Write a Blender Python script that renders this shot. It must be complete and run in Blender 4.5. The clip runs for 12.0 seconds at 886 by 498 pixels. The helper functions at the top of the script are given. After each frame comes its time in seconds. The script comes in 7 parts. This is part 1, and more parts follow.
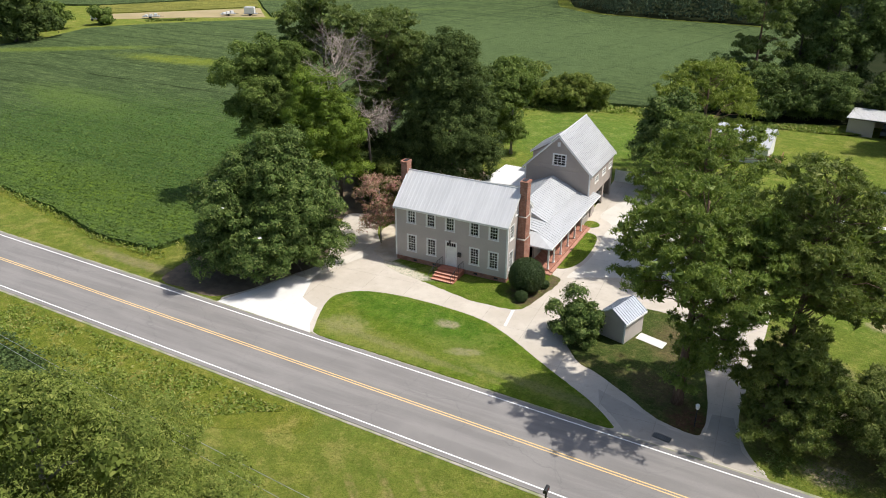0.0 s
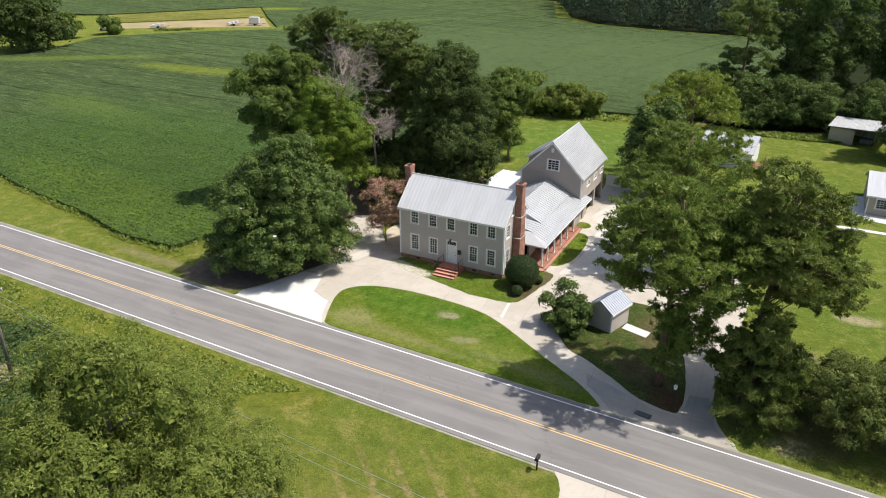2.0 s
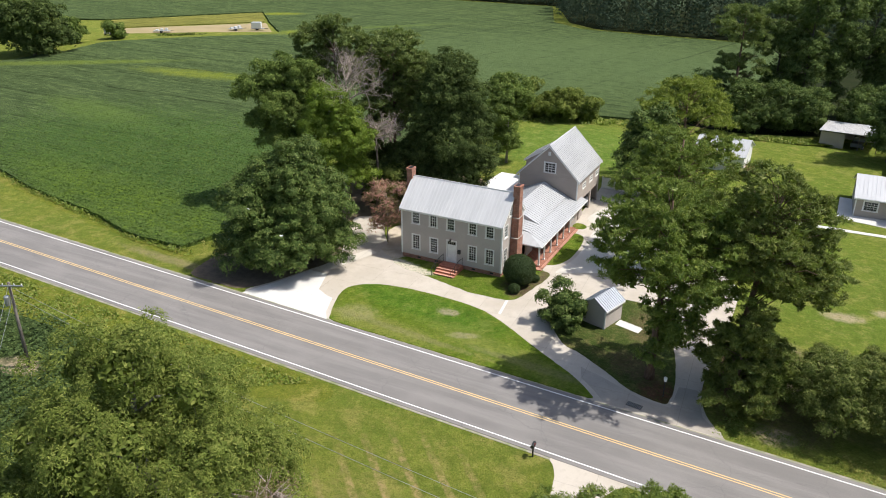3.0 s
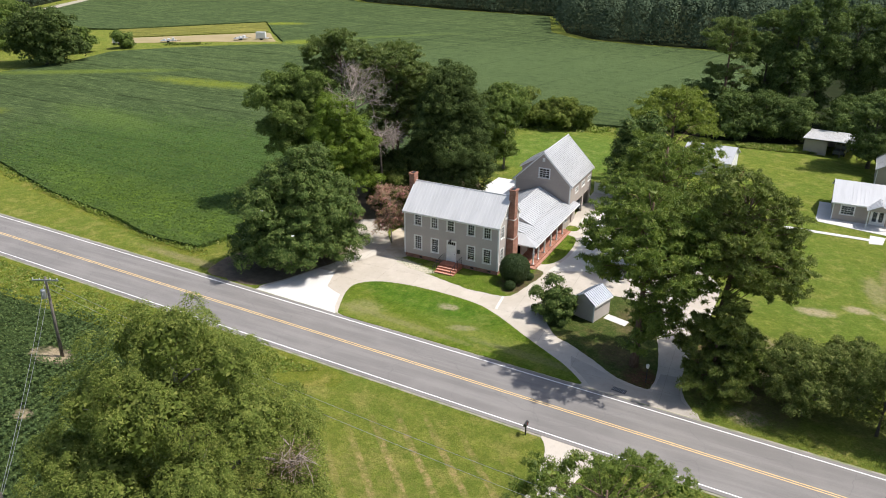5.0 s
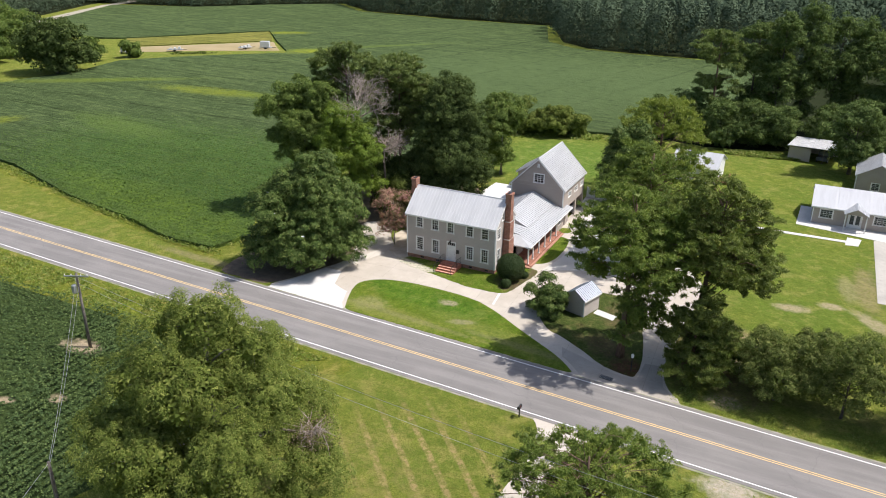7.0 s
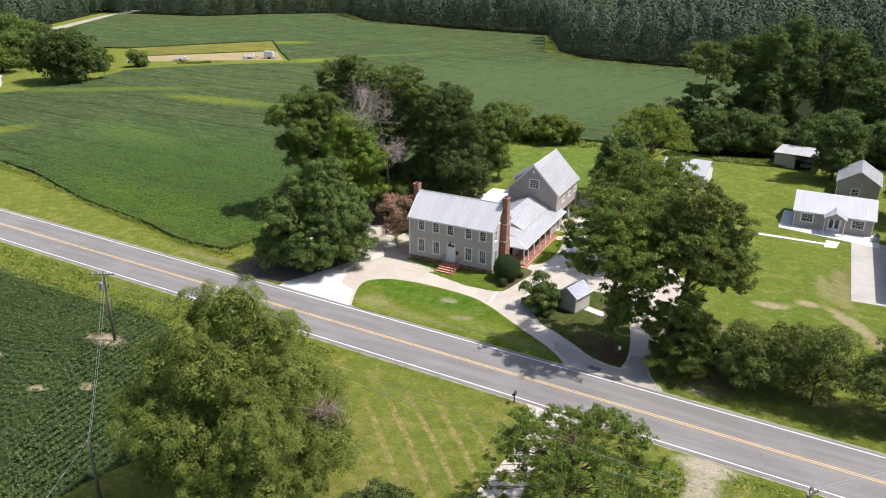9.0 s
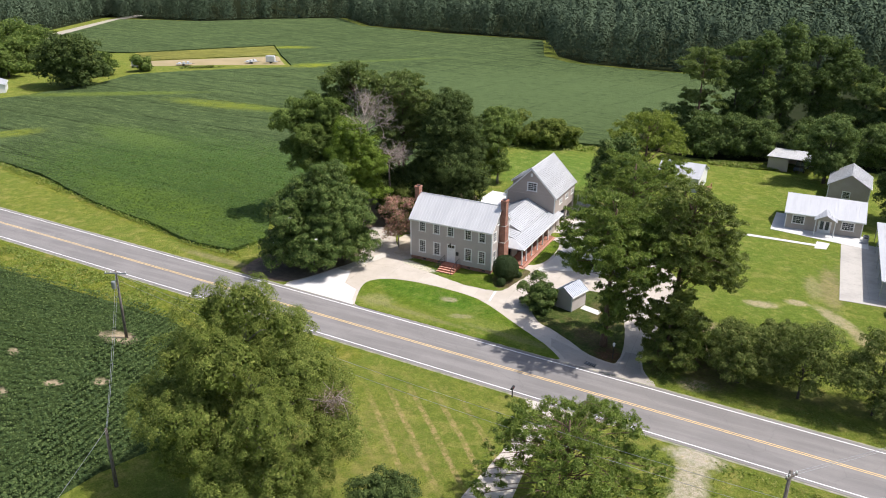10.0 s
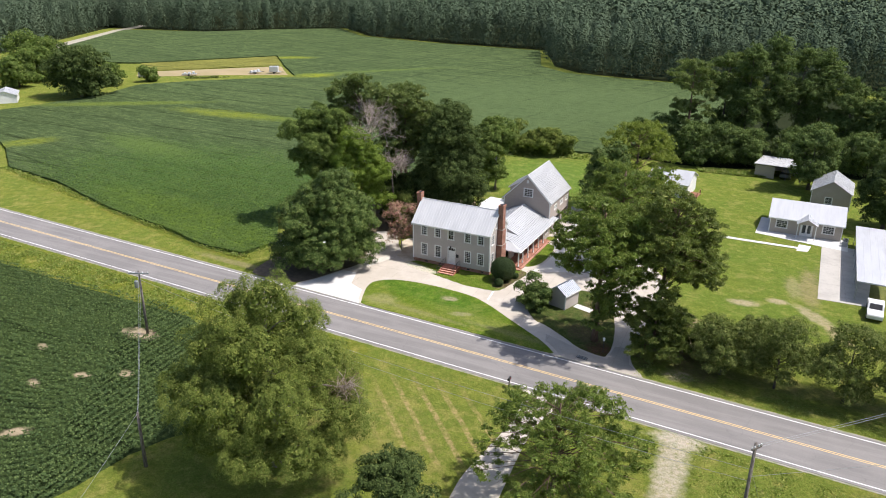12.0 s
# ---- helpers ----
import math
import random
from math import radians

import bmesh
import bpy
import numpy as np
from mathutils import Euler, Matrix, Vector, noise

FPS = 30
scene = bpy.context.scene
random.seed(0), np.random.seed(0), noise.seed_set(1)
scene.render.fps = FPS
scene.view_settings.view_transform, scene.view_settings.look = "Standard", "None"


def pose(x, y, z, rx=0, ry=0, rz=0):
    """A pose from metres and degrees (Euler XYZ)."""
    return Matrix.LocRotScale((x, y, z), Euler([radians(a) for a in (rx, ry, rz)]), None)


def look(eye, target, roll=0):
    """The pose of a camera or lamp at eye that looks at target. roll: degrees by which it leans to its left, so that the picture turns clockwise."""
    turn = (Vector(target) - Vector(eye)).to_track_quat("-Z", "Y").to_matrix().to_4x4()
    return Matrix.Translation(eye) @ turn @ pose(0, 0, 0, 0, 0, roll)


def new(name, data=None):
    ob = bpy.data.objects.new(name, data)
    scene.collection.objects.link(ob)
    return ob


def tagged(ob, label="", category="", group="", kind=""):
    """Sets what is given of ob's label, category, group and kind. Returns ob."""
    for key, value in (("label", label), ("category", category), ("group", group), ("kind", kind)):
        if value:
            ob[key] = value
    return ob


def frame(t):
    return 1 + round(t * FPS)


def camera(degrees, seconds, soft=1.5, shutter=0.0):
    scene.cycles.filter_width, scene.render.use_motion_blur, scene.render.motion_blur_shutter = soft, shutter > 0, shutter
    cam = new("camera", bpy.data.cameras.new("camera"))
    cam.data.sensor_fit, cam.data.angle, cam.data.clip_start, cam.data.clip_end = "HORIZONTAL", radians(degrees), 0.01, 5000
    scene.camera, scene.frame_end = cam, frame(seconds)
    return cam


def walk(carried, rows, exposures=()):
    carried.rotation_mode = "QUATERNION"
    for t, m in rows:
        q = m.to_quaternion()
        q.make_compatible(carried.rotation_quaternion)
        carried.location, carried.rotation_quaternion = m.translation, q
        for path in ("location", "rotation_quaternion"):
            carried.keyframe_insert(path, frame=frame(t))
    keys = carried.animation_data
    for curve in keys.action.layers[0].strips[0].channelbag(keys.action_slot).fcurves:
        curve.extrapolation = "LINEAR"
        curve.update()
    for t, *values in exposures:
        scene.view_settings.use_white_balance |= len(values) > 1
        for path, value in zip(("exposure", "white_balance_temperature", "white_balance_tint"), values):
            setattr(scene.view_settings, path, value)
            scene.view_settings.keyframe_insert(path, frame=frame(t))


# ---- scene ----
cam = camera(60.4, 12.0, soft=1.0)
PATH = [
    (0, (36.525, -61.729, 34.362), (35.7083, -60.1089, 33.5196), 0.34),
    (0.5, (37.084, -62.997, 34.731), (36.2678, -61.3744, 33.8936), 0.38),
    (1, (37.648, -64.259, 35.105), (36.8317, -62.6350, 34.2714), 0.41),
    (1.5, (38.217, -65.518, 35.482), (37.3998, -63.8914, 34.6525), 0.44),
    (2, (38.789, -66.773, 35.862), (37.9716, -65.1443, 35.0368), 0.47),
    (2.5, (39.364, -68.025, 36.245), (38.5466, -66.3944, 35.4239), 0.50),
    (3, (39.942, -69.275, 36.630), (39.1246, -67.6425, 35.8136), 0.53),
    (5, (42.276, -74.269, 38.192), (41.4571, -72.6287, 37.3921), 0.61),
    (5.5, (42.862, -75.519, 38.587), (42.0434, -73.8773, 37.7903), 0.63),
    (6, (43.449, -76.772, 38.982), (42.6301, -75.1282, 38.1893), 0.64),
    (6.5, (44.037, -78.027, 39.377), (43.2169, -76.3822, 38.5889), 0.66),
    (7, (44.623, -79.287, 39.773), (43.8033, -77.6398, 38.9887), 0.67),
    (9, (46.958, -84.377, 41.353), (46.1375, -82.7223, 40.5854), 0.70),
    (9.5, (47.537, -85.666, 41.746), (46.7161, -84.0094, 40.9824), 0.70),
    (10, (48.113, -86.963, 42.137), (47.2920, -85.3047, 41.3780), 0.71),
    (10.5, (48.686, -88.269, 42.526), (47.8646, -86.6087, 41.7720), 0.71),
    (11, (49.255, -89.585, 42.914), (48.4337, -87.9223, 42.1639), 0.70),
    (11.5, (49.820, -90.911, 43.299), (48.9988, -89.2461, 42.5535), 0.70),
    (12, (50.381, -92.248, 43.681), (49.5595, -90.5809, 42.9406), 0.69),
]
walk(cam, [(t, look(eye, target, roll)) for t, eye, target, roll in PATH], exposures=((0, -0.02, 6500, 10), (5, 0.0, 6450, 11), (9, 0.06, 6350, 14), (12, 0.11, 6350, 14)))

# ---- light: clear sky, sun high behind the house ----
SUN = Vector((0.50, 0.22, 1.0)).normalized()
world = bpy.data.worlds.new("sky")
scene.world = world
world.use_nodes = True
_n = world.node_tree.nodes
_sky = _n.new("ShaderNodeTexSky")
_sky.sky_type = "NISHITA"
_sky.sun_disc = False
_sky.sun_elevation = math.asin(SUN.z)
_sky.sun_rotation = math.atan2(SUN.x, SUN.y)
_sky.air_density, _sky.dust_density, _sky.ozone_density = 1.0, 2.4, 0.8
_n["Background"].inputs["Strength"].default_value = 0.145
world.node_tree.links.new(_sky.outputs[0], _n["Background"].inputs[0])
sun_data = bpy.data.lights.new("sun", "SUN")
sun_data.energy, sun_data.angle, sun_data.color = 5.0, radians(0.55), (1.0, 0.955, 0.89)
sun = new("sun", sun_data)
sun.matrix_world = look(SUN * 200, (0, 0, 0))
scene.view_settings.exposure = 0.06

# ---- materials ----
class Nodes:
    """A small writer of node trees."""

    def __init__(self, name):
        self.mat = bpy.data.materials.new(name)
        self.mat.use_nodes = True
        self.tree = self.mat.node_tree
        self.bsdf = self.tree.nodes["Principled BSDF"]
        self.out = self.tree.nodes["Material Output"]
        self.geo = self.tree.nodes.new("ShaderNodeNewGeometry")

    def link(self, a, b):
        self.tree.links.new(a, b)

    def put(self, socket, value):
        if hasattr(value, "is_linked"):
            self.link(value, socket)
        elif isinstance(value, tuple) and len(value) == 3 and socket.type == "RGBA":
            socket.default_value = (*value, 1)
        else:
            socket.default_value = value

    def node(self, kind, **inputs):
        n = self.tree.nodes.new(kind)
        for k, v in inputs.items():
            self.put(n.inputs[k.replace("_", " ")], v)
        return n

    def pos(self, sx=1.0, sy=1.0, sz=1.0, turn=0.0):
        m = self.tree.nodes.new("ShaderNodeMapping")
        m.inputs["Scale"].default_value = (sx, sy, sz)
        m.inputs["Rotation"].default_value = (0, 0, turn)
        self.link(self.geo.outputs["Position"], m.inputs["Vector"])
        return m.outputs[0]

    def rows(self, turn, across=1.0, along=0.1):
        """Coordinates that lie along planted rows, drawn out in their direction."""
        m = self.tree.nodes.new("ShaderNodeMapping")
        m.inputs["Scale"].default_value = (across, along, 1)
        self.link(self.pos(1, 1, 1, radians(turn)), m.inputs["Vector"])
        return m.outputs[0]

    def noise(self, scale, detail=3.0, rough=0.55, vec=None, distort=0.0):
        n = self.tree.nodes.new("ShaderNodeTexNoise")
        n.inputs["Scale"].default_value = scale
        n.inputs["Detail"].default_value = detail
        n.inputs["Roughness"].default_value = rough
        n.inputs["Distortion"].default_value = distort
        self.link(vec or self.geo.outputs["Position"], n.inputs["Vector"])
        return n.outputs["Fac"]

    def ramp(self, fac, lo, hi, a=0.0, b=1.0):
        n = self.tree.nodes.new("ShaderNodeMapRange")
        n.interpolation_type = "SMOOTHSTEP"
        n.clamp = True
        self.put(n.inputs["Value"], fac)
        for k, v in (("From Min", lo), ("From Max", hi), ("To Min", a), ("To Max", b)):
            n.inputs[k].default_value = v
        return n.outputs["Result"]

    def math(self, op, a, b=0.0):
        n = self.tree.nodes.new("ShaderNodeMath")
        n.operation = op
        self.put(n.inputs[0], a)
        self.put(n.inputs[1], b)
        return n.outputs[0]

    def mix(self, fac, a, b, blend="MIX"):
        n = self.tree.nodes.new("ShaderNodeMix")
        n.data_type = "RGBA"
        n.blend_type = blend
        self.put(n.inputs[0], fac)
        self.put(n.inputs[6], a)
        self.put(n.inputs[7], b)
        return n.outputs[2]

    def xyz(self):
        n = self.tree.nodes.new("ShaderNodeSeparateXYZ")
        self.link(self.geo.outputs["Position"], n.inputs[0])
        return n.outputs

    def bump(self, height, strength, distance):
        n = self.tree.nodes.new("ShaderNodeBump")
        n.inputs["Strength"].default_value = strength
        n.inputs["Distance"].default_value = distance
        self.put(n.inputs["Height"], height)
        self.link(n.outputs[0], self.bsdf.inputs["Normal"])

    def ellipse(self, cx, cy, rx, ry, turn=0.0, soft=0.5, ragged=0.6):
        """A ragged patch on the ground: 1 inside, 0 outside."""
        m = self.tree.nodes.new("ShaderNodeMapping")
        m.vector_type = "TEXTURE"
        m.inputs["Location"].default_value = (cx, cy, 0)
        m.inputs["Rotation"].default_value = (0, 0, radians(turn))
        m.inputs["Scale"].default_value = (rx, ry, 1000)
        self.link(self.geo.outputs["Position"], m.inputs["Vector"])
        d = self.tree.nodes.new("ShaderNodeVectorMath")
        d.operation = "LENGTH"
        self.link(m.outputs[0], d.inputs[0])
        wob = self.math("MULTIPLY", self.math("SUBTRACT", self.noise(1.1, 5, 0.65), 0.5), ragged * 2)
        return self.ramp(self.math("ADD", d.outputs["Value"], wob), 1 - soft, 1 + soft * 0.6, 1.0, 0.0)

    def done(self, color, rough=0.8, metal=0.0, spec=0.5):
        self.put(self.bsdf.inputs["Base Color"], color)
        self.put(self.bsdf.inputs["Roughness"], rough)
        self.put(self.bsdf.inputs["Metallic"], metal)
        self.put(self.bsdf.inputs["Specular IOR Level"], spec)
        return self.mat


def plain(name, a, b, rough=0.7, metal=0.0, scale=2.0, fine=30.0, bump=0.15, spec=0.4):
    """Two colours mottled at two scales, with fine relief."""
    n = Nodes(name)
    coarse = n.ramp(n.noise(scale, 4), 0.35, 0.68)
    grain = n.noise(fine, 2)
    col = n.mix(coarse, a, b)
    col = n.mix(n.ramp(grain, 0.4, 0.7, 0.0, 0.35), col, tuple(0.75 * v for v in a))
    if bump:
        n.bump(grain, bump, 0.02)
    return n.done(col, rough, metal, spec)


def grass_material(name, mown, tall, dry, patches=(), stripes=False, bare=()):
    """Lawn: blade-scale grain, tufts, and worn, dry or shade-darkened patches with shapes of their own."""
    n = Nodes(name)
    big = n.ramp(n.noise(0.11, 5, 0.65), 0.40, 0.60)
    mid = n.ramp(n.noise(0.9, 5, 0.65), 0.33, 0.7)
    fine = n.noise(7.0, 4, 0.7)
    blade = n.noise(38.0, 2, 0.6)
    col = n.mix(big, mown, tall)
    col = n.mix(n.math("MULTIPLY", mid, 0.6), col, tuple(0.58 * v for v in tall))
    col = n.mix(n.ramp(n.noise(2.4, 5, 0.75), 0.46, 0.66, 0.0, 0.55), col, tuple(0.6 * v for v in mown))
    col = n.mix(n.ramp(n.noise(1.5, 6, 0.8, n.pos(1, 1, 1, 1.0)), 0.52, 0.70, 0.0, 0.5), col, dry)
    col = n.mix(n.ramp(n.noise(0.37, 5, 0.7), 0.50, 0.66, 0.0, 0.9), col, dry)
    col = n.mix(n.ramp(fine, 0.42, 0.62, 0.0, 0.6), col, tuple(0.5 * v for v in mown))
    col = n.mix(n.ramp(blade, 0.5, 0.75, 0.0, 0.35), col, tuple(1.25 * v for v in dry))
    if stripes:
        s = n.tree.nodes.new("ShaderNodeTexWave")
        s.wave_type, s.bands_direction = "BANDS", "X"
        s.inputs["Scale"].default_value = 0.314 / 2.1
        s.inputs["Distortion"].default_value = 1.2
        s.inputs["Detail"].default_value = 3
        s.inputs["Detail Scale"].default_value = 0.5
        n.link(n.pos(1, 1, 0, radians(-45)), s.inputs["Vector"])
        zone = n.ellipse(21.5, -35.5, 9.5, 6.0, -30, 0.5, 0.5)
        band = n.ramp(s.outputs["Fac"], 0.72, 0.97)
        broken = n.ramp(n.noise(1.6, 5, 0.75), 0.42, 0.62)
        col = n.mix(n.math("MULTIPLY", n.math("MULTIPLY", band, zone), n.ramp(broken, 0, 1, 0.25, 1.0)), col, (0.42, 0.31, 0.14))
        zone2 = n.ellipse(16, -41, 9, 7, 0, 0.6, 0.6)
        col = n.mix(n.math("MULTIPLY", zone2, n.ramp(n.noise(0.6, 5, 0.7), 0.4, 0.65, 0, 0.6)), col, (0.30, 0.26, 0.09))
    for (cx, cy, rx, ry, turn, colour, amount) in patches:
        e = n.ellipse(cx, cy, rx, ry, turn)
        if amount < 0:
            # lusher growth of the same turf
            col = n.mix(n.math("MULTIPLY", e, -amount), col, colour, "MULTIPLY")
            continue
        e = n.math("MULTIPLY", e, n.ramp(n.noise(2.3, 4, 0.7), 0.28, 0.6, 0.35, amount))
        col = n.mix(e, col, colour)
    # clover and coarse tufts stand out as small dark and pale flecks
    fleck = n.noise(3.6, 6, 0.82, n.pos(1, 1, 1, 0.5))
    col = n.mix(n.ramp(fleck, 0.50, 0.62, 0.0, 0.55), col, (0.5, 0.6, 0.45), "MULTIPLY")
    col = n.mix(n.ramp(n.noise(5.2, 5, 0.8, n.pos(1, 1, 1, 2.0)), 0.55, 0.68, 0.0, 0.45), col, (0.30, 0.32, 0.09))
    rank = n.noise(0.8, 8, 0.85, n.pos(1, 1, 1, 0.9))
    col = n.mix(n.ramp(rank, 0.46, 0.58, 0.0, 0.55), col, (0.62, 0.74, 0.6), "MULTIPLY")
    col = n.mix(n.ramp(rank, 0.45, 0.36, 0.0, 0.5), col, tuple(1.15 * v for v in dry))
    n.bump(n.math("ADD", n.math("ADD", n.math("MULTIPLY", fine, 0.7), n.math("MULTIPLY", fleck, 0.9)), n.math("MULTIPLY", blade, 0.5)), 0.9, 0.16)
    return n.done(col, 0.95, 0, 0.05)


def leaf_material(name, deep, mid, pale, glow=0.35, rough=0.55, spec=0.3, clump=0.55, vary=0.9):
    """Leaves: colour differs leaf by leaf and clump by clump; light passes through the blades."""
    n = Nodes(name)
    each = n.geo.outputs["Random Per Island"]
    clumps = n.ramp(n.noise(clump, 3, 0.6), 0.35, 0.68)
    col = n.mix(clumps, deep, mid)
    col = n.mix(n.ramp(each, 0.55, 1.0, 0.0, vary), col, pale)
    col = n.mix(n.ramp(each, 0.0, 0.3, vary * 0.66, 0.0), col, tuple(0.5 * v for v in deep))
    n.done(col, rough, 0, spec)
    t = n.node("ShaderNodeBsdfTranslucent", Color=n.mix(0.5, col, (0.16, 0.24, 0.02)))
    m = n.node("ShaderNodeMixShader", Fac=glow)
    n.link(n.bsdf.outputs[0], m.inputs[1])
    n.link(t.outputs[0], m.inputs[2])
    n.link(m.outputs[0], n.out.inputs["Surface"])
    return n.mat


def forest_material():
    """Crowns far off: dark and blue-grey with painted-in haze, clumps and hollows as darker mottles."""
    n = Nodes("far_woods_hazy_leaves")
    # blue-grey in these greens is distance haze put into the colour
    col = n.mix(n.ramp(n.noise(0.03, 3), 0.35, 0.68), (0.086, 0.121, 0.072), (0.103, 0.138, 0.084))
    col = n.mix(n.ramp(n.noise(0.17, 2, 0.4), 0.36, 0.62, 0.0, 0.6), col, (0.066, 0.098, 0.060))
    col = n.mix(n.ramp(n.geo.outputs["Random Per Island"], 0.5, 1.0, 0.0, 0.12), col, (0.16, 0.20, 0.11))
    return n.done(col, 0.95, 0, 0.03)


def bark(name, a, b):
    n = Nodes(name)
    ridged = n.noise(6.0, 4, 0.7, n.pos(2.2, 2.2, 0.35))
    col = n.mix(n.ramp(ridged, 0.35, 0.65), a, b)
    n.bump(ridged, 0.9, 0.06)
    return n.done(col, 0.95, 0, 0.1)


def brick_material(name):
    n = Nodes(name)
    parts = n.xyz()
    comb = n.tree.nodes.new("ShaderNodeCombineXYZ")
    n.link(n.math("ADD", parts[0], parts[1]), comb.inputs[0])
    n.link(parts[2], comb.inputs[1])
    b = n.tree.nodes.new("ShaderNodeTexBrick")
    n.link(comb.outputs[0], b.inputs["Vector"])
    b.inputs["Scale"].default_value = 1.0
    b.inputs["Brick Width"].default_value = 0.21
    b.inputs["Row Height"].default_value = 0.072
    b.inputs["Mortar Size"].default_value = 0.008
    b.inputs["Color1"].default_value = (0.31, 0.13, 0.088, 1)
    b.inputs["Color2"].default_value = (0.43, 0.215, 0.15, 1)
    b.inputs["Mortar"].default_value = (0.36, 0.26, 0.21, 1)
    col = n.mix(n.ramp(n.noise(1.7, 5, 0.7), 0.4, 0.7, 0, 0.55), b.outputs["Color"], (0.16, 0.07, 0.05))
    n.bump(b.outputs["Fac"], 0.5, -0.01)
    return n.done(col, 0.9, 0, 0.2)


def metal_roof(name, a, b):
    n = Nodes(name)
    sheet = n.noise(0.5, 4, 0.6, n.pos(2.0, 0.4, 0.4))
    streak = n.noise(1.2, 5, 0.7, n.pos(5.0, 0.25, 0.25))
    col = n.mix(n.ramp(sheet, 0.36, 0.66), a, b)
    col = n.mix(n.ramp(streak, 0.52, 0.75, 0, 0.4), col, tuple(0.72 * v for v in a))
    n.bump(n.noise(1.4, 2), 0.06, 0.05)
    return n.done(col, n.ramp(streak, 0.3, 0.7, 0.38, 0.55), 0.12, 0.5)


def concrete_material(name, a, b, stain):
    n = Nodes(name)
    big = n.ramp(n.noise(0.22, 5, 0.65), 0.38, 0.64)
    mid = n.noise(1.5, 6, 0.72)
    col = n.mix(big, a, b)
    col = n.mix(n.ramp(mid, 0.5, 0.75, 0, 0.5), col, stain)
    col = n.mix(n.ramp(n.noise(25, 3), 0.45, 0.7, 0, 0.25), col, tuple(0.7 * v for v in a))
    # sawn joints every four metres
    joint = n.tree.nodes.new("ShaderNodeTexBrick")
    n.link(n.pos(1, 1, 0, radians(-3)), joint.inputs["Vector"])
    joint.inputs["Scale"].default_value = 1.0
    joint.offset = 0.0
    joint.inputs["Brick Width"].default_value = 4.2
    joint.inputs["Row Height"].default_value = 4.2
    joint.inputs["Mortar Size"].default_value = 0.018
    col = n.mix(n.math("MULTIPLY", joint.outputs["Fac"], 0.45), col, tuple(0.45 * v for v in a))
    n.bump(mid, 0.2, 0.02)
    return n.done(col, 0.88, 0, 0.25)


def asphalt_material():
    n = Nodes("asphalt")
    grit = n.noise(30, 3, 0.7)
    long = n.noise(0.5, 5, 0.65, n.pos(0.12, 1.6, 1, radians(2.4)))
    col = n.mix(n.ramp(long, 0.38, 0.66), (0.198, 0.186, 0.176), (0.255, 0.240, 0.226))
    col = n.mix(n.ramp(n.noise(0.16, 4), 0.45, 0.7, 0, 0.5), col, (0.275, 0.258, 0.242))
    col = n.mix(n.ramp(grit, 0.42, 0.7, 0, 0.4), col, (0.13, 0.13, 0.13))
    crack = n.tree.nodes.new("ShaderNodeTexVoronoi")
    crack.feature = "DISTANCE_TO_EDGE"
    crack.inputs["Scale"].default_value = 0.16
    wob = n.tree.nodes.new("ShaderNodeVectorMath")
    wob.operation = "ADD"
    nn = n.tree.nodes.new("ShaderNodeTexNoise")
    nn.inputs["Scale"].default_value = 0.7
    nn.inputs["Detail"].default_value = 4
    n.link(n.geo.outputs["Position"], nn.inputs["Vector"])
    n.link(n.geo.outputs["Position"], wob.inputs[0])
    n.link(nn.outputs["Color"], wob.inputs[1])
    n.link(wob.outputs[0], crack.inputs["Vector"])
    line = n.ramp(crack.outputs["Distance"], 0.0, 0.006, 0.3, 0.0)
    col = n.mix(line, col, (0.10, 0.10, 0.10))
    n.bump(grit, 0.3, 0.02)
    return n.done(col, 0.85, 0, 0.3)


def paint_material(name, colour, under):
    n = Nodes(name)
    worn = n.ramp(n.noise(5, 5, 0.75), 0.56, 0.72, 0, 0.7)
    return n.done(n.mix(worn, colour, under), 0.6, 0, 0.4)


